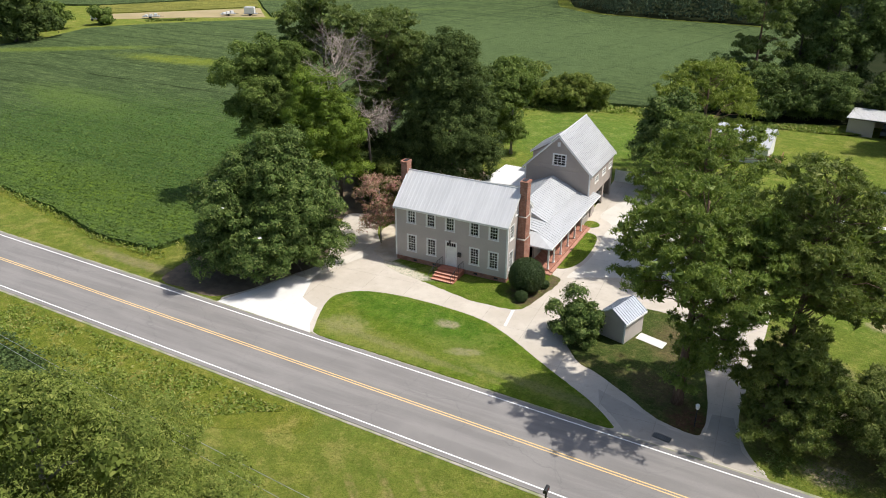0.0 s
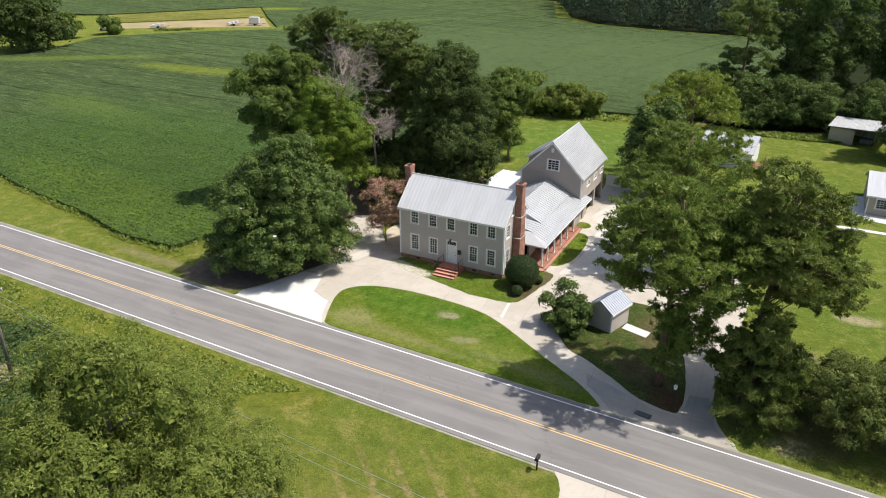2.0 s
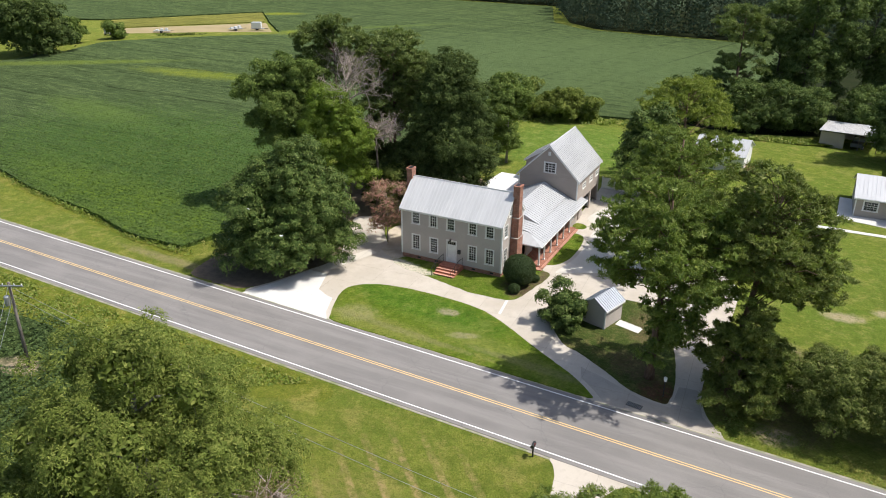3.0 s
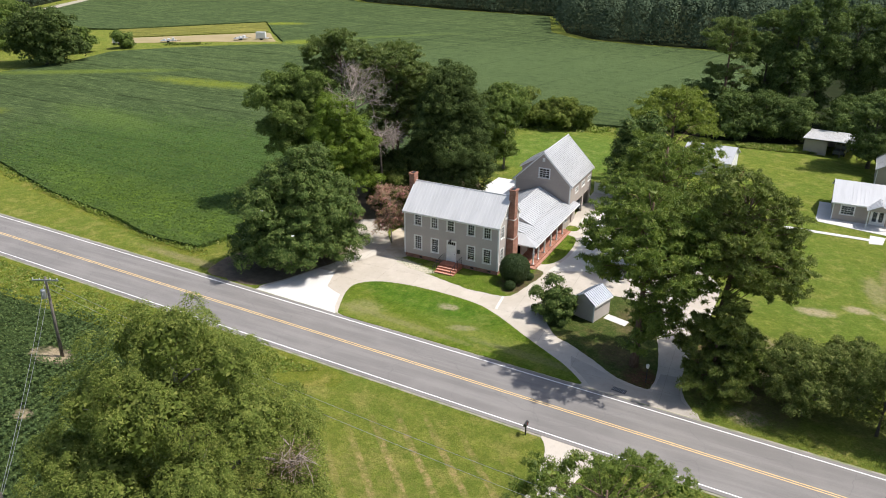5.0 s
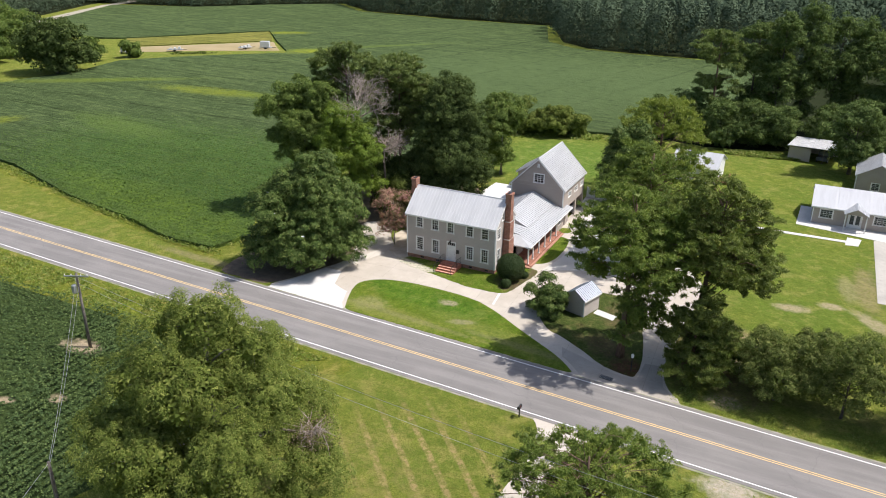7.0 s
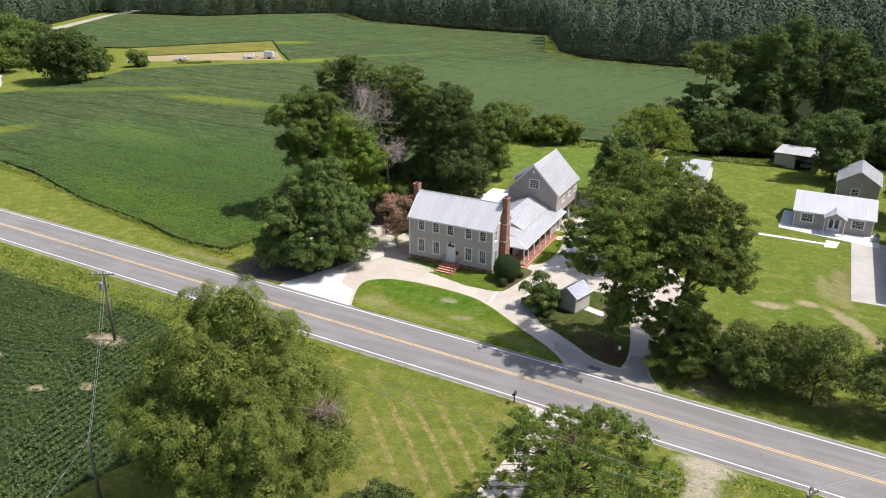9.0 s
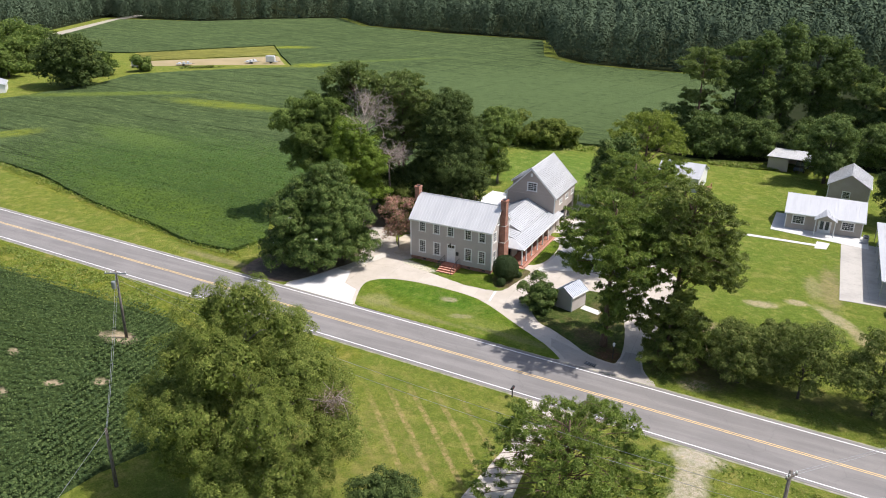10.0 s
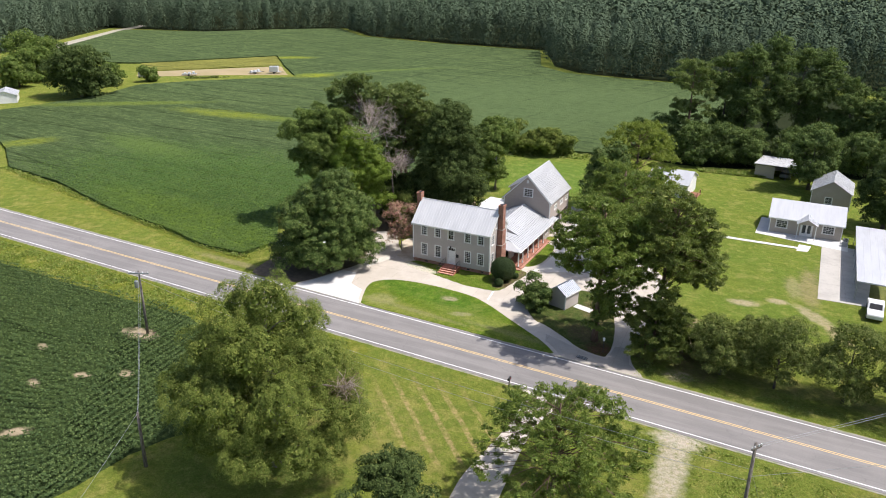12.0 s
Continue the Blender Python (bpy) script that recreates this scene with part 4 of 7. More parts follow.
# ---- fields ----
FIELD = [(-23.5, -10.6), (-31.4, -10.6), (-41.7, -7.6), (-55.6, -5.3), (-66.8, -2.2), (-79.4, 1.8), (-97, 4.0), (-112, 14), (-128, 22), (-152, 36), (-148, 50), (-147, 64), (-146, 72), (-150, 88), (-141, 100.5), (-130, 112.5), (-115.6, 125.3), (-119, 130), (-137, 147.5), (-155.5, 167.5), (-171, 147), (-187, 124.5), (-196, 119.5), (-218, 119.5), (-232, 110),
         (-252, 140), (-287, 207), (-245, 221), (-222, 250), (-195, 274), (-164, 247), (-115, 240), (-66, 240), (-50, 196), (-36, 184), (-14, 181), (5, 181), (28, 179), (26, 96), (22, 88), (8, 74), (-8, 72), (-14, 60), (-24, 34), (-33, 20), (-30, 6), (-22, -4)]


def crop_sheet(name, outline, height, mat, label, seed):
    bm = bmesh.new()
    pts = smooth_outline(outline, 0.35, 2.0, seed)
    prism(bm, pts, -0.05, height)
    bm.normal_update()
    bmesh.ops.triangulate(bm, faces=[f for f in bm.faces if len(f.verts) > 4], ngon_method="EAR_CLIP")
    return tagged(mesh_object(name, bm, mat), label, "crop field", kind="stuff")


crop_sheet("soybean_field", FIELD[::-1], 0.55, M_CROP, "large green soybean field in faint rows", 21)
SOUTH = [(-16.6, -29.2), (-20.6, -28.6), (-30.2, -29.0), (-41.1, -29.1), (-53.6, -28.9), (-90, -27.2), (-130, -26), (-130, -110), (-30, -110), (-10, -75), (-1.5, -60), (-0.6, -52.6), (0.6, -49.3), (4.5, -45), (2, -40), (-6, -33.5)]
flat_piece("gravel_lane", [(-228, 96), (-234, 108), (-256, 146), (-287, 207), (-296, 232), (-301, 231), (-293, 205), (-263, 143), (-242, 104), (-238, 92)][::-1], -0.05, 0.03, plain("lane_gravel", (0.42, 0.38, 0.31), (0.34, 0.31, 0.25), 0.95, scale=0.3, fine=5, bump=0.4), "pale gravel farm lane along the woods", "road")
flat_piece("cut_strip", smooth_outline([(-165, 101), (-143, 118), (-122, 130.8), (-137.5, 146.2), (-172, 109.4)], 0.5, 3, 5), -0.05, 0.03, plain("cut_straw", (0.37, 0.29, 0.16), (0.30, 0.25, 0.12), 0.95, scale=0.15, fine=2, bump=0.3), "tan mown strip at the field's edge", "field")
flat_piece("weed_strip", smooth_outline([(-172.5, 110), (-138.2, 147), (-155.2, 166.4), (-186.6, 124)], 0.8, 3, 6), -0.05, 0.3, M_STUBBLE, "yellow-green weedy rows beside the field", "field")

# ---- buildings ----
def siding_wall(bm, a, b, z0, z1, openings=(), thick=0.2, course=0.16, gable=None):
    """Lap siding from plan point a to b (outside on the right-hand side of a to b), cut round openings (u0, u1, z0, z1).
    gable: (u of the ridge, z of the ridge) for a pointed wall."""
    ax, ay = a
    length = math.hypot(b[0] - ax, b[1] - ay)
    dx, dy = (b[0] - ax) / length, (b[1] - ay) / length
    ox, oy = dy, -dx
    top = gable[1] if gable else z1
    levels = sorted({round(z0 + i * course, 4) for i in range(int((top - z0) / course) + 1)} | {z1, top} | {z for o in openings for z in o[2:]})
    levels = [z for z in levels if z0 <= z <= top]
    for lo, hi in zip(levels, levels[1:]):
        if hi - lo < 1e-3:
            continue
        u0, u1 = 0.0, length
        v0, v1 = 0.0, length
        if gable and lo >= z1 - 1e-6:
            f, g = (lo - z1) / (top - z1), (hi - z1) / (top - z1)
            u0, u1 = gable[0] * f, length - (length - gable[0]) * f
            v0, v1 = gable[0] * g, length - (length - gable[0]) * g
        mid = (lo + hi) / 2
        cuts = sorted((o[0], o[1]) for o in openings if o[2] < mid < o[3])
        spans, start = [], u0
        for c0, c1 in cuts:
            spans.append((start, c0))
            start = c1
        spans.append((start, u1))
        for s0, s1 in spans:
            if s1 - s0 < 1e-3:
                continue
            t0 = v0 if s0 == u0 else s0
            t1 = v1 if s1 == u1 else s1
            t1 = max(t1, t0 + 1e-3)
            lap = 0.022
            pts = [(s0, lap, lo), (s1, lap, lo), (s1, -thick, lo), (s0, -thick, lo), (t0, 0.004, hi), (t1, 0.004, hi), (t1, -thick, hi), (t0, -thick, hi)]
            v = [bm.verts.new((ax + dx * u + ox * o, ay + dy * u + oy * o, z)) for u, o, z in pts]
            for f in ((3, 2, 1, 0), (4, 5, 6, 7), (0, 1, 5, 4), (1, 2, 6, 5), (2, 3, 7, 6), (3, 0, 4, 7)):
                bm.faces.new([v[i] for i in f])
    bmesh.ops.remove_doubles(bm, verts=bm.verts[:], dist=0.0005)


def window(parent, m, w, h, cols, rows, curtain_or_glare=0.0, name="window", bar=0.017):
    """A sash window in an opening w by h; local x along the wall, -y outwards, origin at the opening's lower left."""
    root = new(name)
    root.parent = parent
    root.matrix_world = m
    tr = 0.135
    bm = bmesh.new()
    box(bm, -tr, -0.055, -0.03, 0, 0.1, h + tr)
    box(bm, w, -0.055, -0.03, w + tr, 0.1, h + tr)
    box(bm, 0, -0.055, h, w, 0.1, h + tr)
    part("trim", bm, M_WHITE, root)
    bm = bmesh.new()
    box(bm, -tr - 0.04, -0.11, -0.10, w + tr + 0.04, 0.1, -0.031)
    part("sill", bm, M_WHITE, root)
    bm = bmesh.new()
    e = 0.045
    box(bm, 0, 0.0, 0, e, 0.05, h)
    box(bm, w - e, 0.0, 0, w, 0.05, h)
    box(bm, e, 0.0, 0, w - e, 0.05, e)
    box(bm, e, 0.0, h - e, w - e, 0.05, h)
    box(bm, e, -0.01, h / 2 - 0.03, w - e, 0.06, h / 2 + 0.03)
    for i in range(1, cols):
        x = e + (w - 2 * e) * i / cols
        box(bm, x - bar, 0.006, e, x + bar, 0.044, h - e)
    for j in range(1, rows):
        z = e + (h - 2 * e) * j / rows
        if abs(z - h / 2) > 0.05:
            box(bm, e, 0.007, z - bar, w - e, 0.043, z + bar)
    part("sash", bm, M_WHITE, root)
    bm = bmesh.new()
    box(bm, e, 0.02, e, w - e, 0.03, h - e)
    g = part("pane", bm, M_GLASS, root)
    g.visible_shadow = False
    # cloth in the main house; elsewhere a pale sheet imitating reflected sky
    if curtain_or_glare:
        bm = bmesh.new()
        n = 14
        for k in range(n):
            x0, x1 = w * k / n, w * (k + 1) / n
            y = 0.16 + 0.03 * (k % 2)
            v = [bm.verts.new(p) for p in ((x0, y, h * (1 - curtain_or_glare)), (x1, 0.35 - y, h * (1 - curtain_or_glare)), (x1, 0.35 - y, h), (x0, y, h))]
            bm.faces.new(v)
        part("curtain_or_glare", bm, M_CURTAIN, root, "white window curtains and pale sheets for sky-bright panes")
    return root


def ribbed_roof(name, parent, mat, corners, pitch=0.42, thick=0.06, rib=0.035, width=0.05, label=""):
    """A metal roof plane from eave corners a, b to ridge corners c, d (a below d, b below c), with standing seams up the slope."""
    a, b, c, d = [Vector(p) for p in corners]
    bm = bmesh.new()
    slab(bm, [tuple(p) for p in (a, b, c, d)], thick)
    sheet = part(name, bm, mat, parent, label)
    nrm = (b - a).cross(d - a).normalized()
    if nrm.z < 0:
        nrm.negate()
    n = max(2, int((b - a).length / pitch))
    along = (b - a).normalized() * (width / 2)
    for k in range(n + 1):
        f = min(max(k / n, 0.004), 0.996)
        p, q = a.lerp(b, f), d.lerp(c, f)
        if (q - p).length < 0.1:
            continue
        lo = [p - along, p + along, q + along, q - along]
        bm = bmesh.new()
        v0 = [bm.verts.new(x - nrm * 0.005) for x in lo]
        v1 = [bm.verts.new(x + nrm * rib) for x in lo]
        bm.faces.new(v1)
        for i in range(4):
            j = (i + 1) % 4
            bm.faces.new((v0[i], v0[j], v1[j], v1[i]))
        part("seam", bm, mat, sheet)
    return sheet


def facing(x, y, z, turn):
    """A frame on a wall: turn 0 faces -y, 90 faces +x, 180 faces +y, 270 faces -x."""
    return pose(x, y, z, 0, 0, turn)


def main_house():
    W, D, Z0, Z1, ZR = 12.3, 6.0, 0.55, 5.95, 8.9
    h = empty("main_house", pose(0, 0, 0), "two-storey grey clapboard farmhouse with a galvanised metal roof", "house")
    bm = bmesh.new()
    box(bm, 0.06, 0.06, -0.2, W - 0.06, D - 0.06, Z0)
    part("foundation", bm, M_BRICK, h, "dark red brick foundation")
    for x in (2.2, 4.4, 9.0, 11.2):
        bm = bmesh.new()
        box(bm, x - 0.2, 0.035, 0.2, x + 0.2, 0.07, 0.4)
        part("foundation_vent", bm, M_DARK, h)
    ups = [(1.42, 0.82), (3.62, 0.82), (5.76, 0.82), (8.40, 0.82), (10.44, 0.82)]
    lows = [(1.42, 0.86), (3.68, 0.86), (8.42, 0.86), (10.45, 0.86)]
    op = [(x, x + w, 4.42, 5.74) for x, w in ups] + [(x, x + w, 1.33, 3.02) for x, w in lows] + [(5.82, 6.82, 0.6, 3.12)]
    bm = bmesh.new()
    siding_wall(bm, (0, 0), (W, 0), Z0, Z1, op)
    part("front_wall", bm, M_SIDING, h)
    side = [(0.55, 1.35, 4.42, 5.74), (0.55, 1.35, 1.33, 3.02), (4.5, 5.3, 4.42, 5.74), (4.5, 5.3, 1.33, 3.02), (1.75, 2.25, 6.55, 7.5), (3.75, 4.25, 6.55, 7.5)]
    bm = bmesh.new()
    siding_wall(bm, (W, 0.0), (W, D), Z0, Z1, side, gable=(D / 2, ZR - 0.12))
    part("side_wall", bm, M_SIDING, h)
    bm = bmesh.new()
    siding_wall(bm, (0, D), (0, 0.0), Z0, Z1, (), gable=(D / 2, ZR - 0.12))
    part("side_wall", bm, M_SIDING, h)
    bm = bmesh.new()
    siding_wall(bm, (W, D), (0, D), Z0, Z1, ())
    part("back_wall", bm, M_SIDING, h)
    for z in (Z0 + 0.02, 3.25, Z1):
        bm = bmesh.new()
        box(bm, 0.21, 0.21, z - 0.1, W - 0.21, D - 0.21, z)
        part("inner_floor", bm, M_INSIDE, h)
    bm = bmesh.new()
    box(bm, 0.21, 2.9, Z0 + 0.03, W - 0.21, 3.0, 5.8)
    part("inner_partition", bm, M_INSIDE, h)
    for x, y in ((0, 0), (W, 0), (W, D), (0, D)):
        bm = bmesh.new()
        sx, sy = (-1 if x == 0 else 1), (-1 if y == 0 else 1)
        box(bm, min(x + sx * 0.045, x - sx * 0.13), min(y + sy * 0.045, y + sy * 0.02), Z0 - 0.02, max(x + sx * 0.045, x - sx * 0.13), max(y + sy * 0.045, y + sy * 0.02), Z1)
        box(bm, min(x + sx * 0.046, x + sx * 0.02), min(y + sy * 0.02, y - sy * 0.13), Z0 - 0.02, max(x + sx * 0.046, x + sx * 0.02), max(y + sy * 0.02, y - sy * 0.13), Z1)
        part("corner_board", bm, M_WHITE, h, "white corner board")
    for x, w in ups:
        window(h, facing(x, 0.02, 4.42, 0), w, 1.32, 3, 4, 0.62 if x > 5 and x < 6 else 0.35)
    for x, w in lows:
        window(h, facing(x, 0.02, 1.33, 0), w, 1.69, 3, 6)
    for u0, u1, z0, z1 in side:
        window(h, facing(W - 0.02, u0, z0, 90), u1 - u0, z1 - z0, 3 if u1 - u0 > 0.6 else 2, 4)
    # roof
    for sgn, y0 in ((1, -0.32), (-1, D + 0.32)):
        bm = bmesh.new()
        ze = Z1 + 0.06
        cs = [(-0.16, y0, ze), (W + 0.16, y0, ze), (W + 0.16, D / 2, ZR), (-0.16, D / 2, ZR)]
        if sgn < 0:
            cs = [cs[1], cs[0], cs[3], cs[2]]
        bm.free()
        ribbed_roof("roof", h, M_TIN, cs, label="silver standing-seam metal roof")
    bm = bmesh.new()
    tube(bm, [(-0.18, D / 2, ZR + 0.01), (W + 0.18, D / 2, ZR + 0.01)], [0.07, 0.07], 8)
    part("ridge_cap", bm, M_TIN, h)
    bm = bmesh.new()
    box(bm, -0.1, -0.3, Z1 - 0.14, W + 0.1, 0.03, Z1 + 0.01)
    part("eave_board", bm, M_WHITE, h, "white eave board")
    for x in (-0.15, W + 0.06):
        for s in (0, 1):
            bm = bmesh.new()
            ya, yb = (-0.3, D / 2) if s == 0 else (D + 0.3, D / 2)
            c = [(x, ya, Z1 - 0.03), (x + 0.09, ya, Z1 - 0.03), (x + 0.09, yb, ZR - 0.08), (x, yb, ZR - 0.08)]
            slab(bm, c if s == 0 else c[::-1], 0.22)
            part("rake_board", bm, M_WHITE, h, "white rake board")
    # chimneys
    for cx, s, low in ((W + 0.03, 1, 0.86), (-0.03, -1, 0.8)):
        bm = bmesh.new()
        def stage(w, y0, y1, za, zb):
            box(bm, min(cx, cx + s * w), y0, za, max(cx, cx + s * w), y1, zb)
        stage(low, 2.2, 3.8, -0.1, 3.9)
        stage(low * 0.95, 2.4, 3.6, 3.9, 6.2)
        stage(low * 0.86, 2.55, 3.45, 6.2, 9.5)
        stage(low * 0.86 + 0.04, 2.5, 3.5, 9.5, 9.62)
        stage(low * 0.86 + 0.07, 2.46, 3.54, 9.62, 9.8)
        ch = part("chimney", bm, M_BRICK, h, "tall red brick chimney")
        for za, y0, y1, w in ((3.9, 2.17, 3.83, low + 0.02), (6.2, 2.37, 3.63, low * 0.95 + 0.02)):
            bm = bmesh.new()
            box(bm, min(cx, cx + s * w), y0, za - 0.02, max(cx, cx + s * w), y1, za + 0.05)
            part("chimney_ledge", bm, plain("pale_mortar", (0.45, 0.40, 0.35), (0.38, 0.33, 0.29), 0.9), ch)
        bm = bmesh.new()
        box(bm, min(cx + s * 0.15, cx + s * low * 0.65), 2.65, 9.8, max(cx + s * 0.15, cx + s * low * 0.65), 3.35, 9.86)
        part("flue", bm, M_DARK, ch)
    # door
    door = new("front_door")
    door.parent = h
    door.matrix_world = facing(5.82, 0.02, 0.6, 0)
    bm = bmesh.new()
    for a in ((-0.14, -0.07, 0, 0, 0.1, 2.52), (1.0, -0.07, 0, 1.14, 0.1, 2.52), (-0.14, -0.075, 2.521, 1.14, 0.1, 2.68), (0, -0.03, 2.02, 1.0, 0.08, 2.1)):
        box(bm, *a)
    part("door_frame", bm, M_WHITE, door)
    bm = bmesh.new()
    box(bm, 0.0, 0.0, 0.0, 1.0, 0.06, 2.02)
    for px in (0.14, 0.56):
        for pz, ph in ((0.15, 0.55), (0.8, 0.6), (1.5, 0.38)):
            box(bm, px, -0.015, pz, px + 0.3, 0.0, pz + ph)
    part("door_leaf", bm, M_WHITE, door, "white panelled door")
    bm = bmesh.new()
    tube(bm, [(0.92, -0.06, 0.98), (0.92, 0.0, 0.98)], [0.03, 0.03], 8)
    part("door_knob", bm, M_DARK, door)
    bm = bmesh.new()
    box(bm, 0.0, 0.02, 2.1, 1.0, 0.03, 2.52)
    g = part("transom_pane", bm, M_GLASS, door)
    g.visible_shadow = False
    for k in range(1, 4):
        bm = bmesh.new()
        box(bm, k * 0.25 - 0.015, 0.0, 2.1, k * 0.25 + 0.015, 0.04, 2.52)
        part("transom_bar", bm, M_WHITE, door)
    return h


def front_steps():
    s = empty("front_steps", pose(0, 0, 0), "red brick front steps with iron handrails", "steps")
    x0, x1 = 5.35, 7.8
    bm = bmesh.new()
    box(bm, x0, -1.25, -0.05, x1, -0.05, 0.58)
    red = plain("step_brick", (0.44, 0.17, 0.105), (0.34, 0.12, 0.075), 0.85, scale=3, fine=16, bump=0.3)
    part("landing", bm, red, s)
    edge = plain("worn_brick_edge", (0.66, 0.36, 0.26), (0.56, 0.29, 0.2), 0.85, scale=4)
    for k in range(4):
        top = 0.58 - 0.145 * (k + 1) + 0.0
        bm = bmesh.new()
        box(bm, x0, -1.25 - 0.46 * (k + 1), -0.05, x1, -1.25 - 0.46 * k, top)
        t = part("step", bm, red, s)
        bm = bmesh.new()
        box(bm, x0 - 0.01, -1.27 - 0.46 * (k + 1), top + 0.001, x1 + 0.01, -1.25 - 0.46 * k - 0.26, top + 0.03)
        part("nosing", bm, edge, t, "paler worn brick nosing")
    for x in (x0 + 0.06, x1 - 0.06):
        bm = bmesh.new()
        tube(bm, [(x, -0.1, 1.48), (x, -1.25, 1.48), (x, -3.05, 0.92), (x, -3.15, 0.75)], [0.028] * 4, 6)
        for y, z in ((-0.15, 1.48), (-1.25, 1.48), (-2.1, 1.2), (-3.02, 0.92)):
            g = 0.58 if y > -1.3 else max(0.0, 0.58 - 0.145 * (1 + int((-1.25 - y) / 0.46)))
            tube(bm, [(x, y, g), (x, y, z)], [0.022, 0.022], 6)
        for k in range(1, 9):
            y = -0.15 - k * 0.3
            z = 1.48 if y > -1.25 else 1.48 + (y + 1.25) * 0.34
            g = 0.58 if y > -1.25 else max(0.0, 0.58 - 0.145 * (1 + int((-1.25 - y) / 0.46)))
            tube(bm, [(x, y, g), (x, y, z)], [0.009, 0.009], 4)
        part("handrail", bm, M_DARK, s, "black iron handrail")


def wall_lantern():
    s = empty("wall_lantern", pose(6.3, -0.06, 3.42), "black iron lantern over the front door", "lamp")
    bm = bmesh.new()
    tube(bm, [(0, 0, 0), (0, -0.14, 0.12), (0, -0.26, 0.06)], [0.02] * 3, 5)
    tube(bm, [(0, -0.26, 0.06), (0, -0.26, 0.0), (0, -0.26, -0.26), (0, -0.26, -0.3)], [0.03, 0.12, 0.09, 0.03], 6)
    part("lantern_body", bm, M_DARK, s)


def wall_mailbox():
    s = empty("wall_mailbox", pose(7.28, -0.06, 2.05), "black metal mailbox on the clapboard wall", "mailbox")
    bm = bmesh.new()
    box(bm, -0.17, -0.14, -0.2, 0.17, 0.03, 0.16)
    part("mailbox_body", bm, M_DARK, s)
    bm = bmesh.new()
    slab(bm, [(-0.19, -0.18, 0.17), (0.19, -0.18, 0.17), (0.19, 0.03, 0.24), (-0.19, 0.03, 0.24)], 0.02)
    part("lid", bm, M_DARK, s)


def wing():
    """The low wing between the house and the barn-like garage, with the brick porch along it."""
    h = empty("porch_wing", pose(0, 0, 0), "low grey wing with a white metal roof and long brick porch", "house wing")
    bm = bmesh.new()
    siding_wall(bm, (12.9, 6.0), (12.9, 19.1), 0.3, 3.3, [(2.0, 3.0, 0.3, 2.4), (4.4, 5.4, 1.2, 2.4), (7.0, 8.0, 0.3, 2.4), (9.6, 10.6, 1.2, 2.4)])
    part("wing_wall", bm, M_SIDING, h)
    bm = bmesh.new()
    siding_wall(bm, (7.0, 19.1), (7.0, 6.1), 0.3, 3.3)
    part("wing_wall", bm, M_SIDING, h)
    bm = bmesh.new()
    box(bm, 7.1, 6.1, -0.1, 12.8, 19.1, 0.3)
    part("wing_floor", bm, M_INSIDE, h)
    for u in (2.0, 7.0):
        bm = bmesh.new()
        box(bm, 12.82, 6.0 + u + 0.03, 0.32, 12.88, 6.0 + u + 0.97, 2.38)
        part("porch_door", bm, plain("stained_door", (0.10, 0.05, 0.035), (0.14, 0.075, 0.05), 0.5), h, "brown wooden door")
    for u in (4.4, 9.6):
        window(h, facing(12.88, 6.0 + u, 1.2, 90), 1.0, 1.2, 3, 4)
    RX, RZ, YF, YB = 10.1, 4.85, 8.6, 19.15
    for nm, cs in (("roof", [(13.2, YF, 3.42), (13.2, YB, 3.42), (RX, YB, RZ), (RX, YF, RZ)]),
                   ("roof", [(6.6, YB, 3.3), (6.6, YF, 3.3), (RX, YF, RZ), (RX, YB, RZ)]),
                   ("porch_roof", [(15.35, 5.2, 2.68), (15.35, 21.2, 2.62), (13.1, 21.2, 3.34), (13.1, 5.9, 3.36)])):
        ribbed_roof(nm, h, M_TIN_P, cs, 0.5, label="white ribbed metal roof")
    # the hipped front of the porch roof and the link roof behind the house
    bm = bmesh.new()
    slab(bm, [(12.35, 4.1, 2.66), (15.35, 4.1, 2.64), (15.35, 5.2, 2.69), (13.1, 5.9, 3.37), (12.35, 5.95, 3.40)], 0.07)
    part("porch_roof", bm, M_TIN_P, h, "white hipped end of the porch roof")
    ribbed_roof("link_roof", h, M_TIN_P, [(13.12, 5.95, 3.38), (13.12, 8.6, 3.42), (10.1, 8.6, 3.95), (10.1, 5.95, 3.95)], 0.5)
    ribbed_roof("link_roof", h, M_TIN_P, [(6.6, 8.6, 3.3), (6.6, 5.95, 3.3), (10.1, 5.95, 3.95), (10.1, 8.6, 3.95)], 0.5)
    bm = bmesh.new()
    v = [bm.verts.new(p) for p in ((13.1, 8.62, 3.36), (6.7, 8.62, 3.26), (10.1, 8.62, 4.75))]
    w = [bm.verts.new((p.co.x, 8.75, p.co.z)) for p in v]
    bm.faces.new((v[0], v[2], v[1]))
    bm.faces.new(w)
    part("wing_gable", bm, M_SIDING, h)
    bm = bmesh.new()
    box(bm, 15.28, 4.1, 2.50, 15.40, 21.2, 2.62)
    box(bm, 12.4, 4.08, 2.50, 15.28, 4.2, 2.62)
    part("porch_beam", bm, M_WHITE, h, "white porch fascia")
    for y in (4.4, 6.1, 8.3, 10.6, 12.9, 15.2):
        bm = bmesh.new()
        box(bm, 14.92, y - 0.08, 0.3, 15.08, y + 0.08, 2.6)
        box(bm, 14.88, y - 0.12, 0.3, 15.12, y + 0.12, 0.42)
        box(bm, 14.88, y - 0.12, 2.42, 15.12, y + 0.12, 2.52)
        part("porch_post", bm, M_WHITE, h, "white square porch post")
    bm = bmesh.new()
    box(bm, 12.4, 4.2, -0.1, 15.3, 17.0, 0.3)
    part("porch_floor", bm, M_BRICK, h, "red brick porch floor")
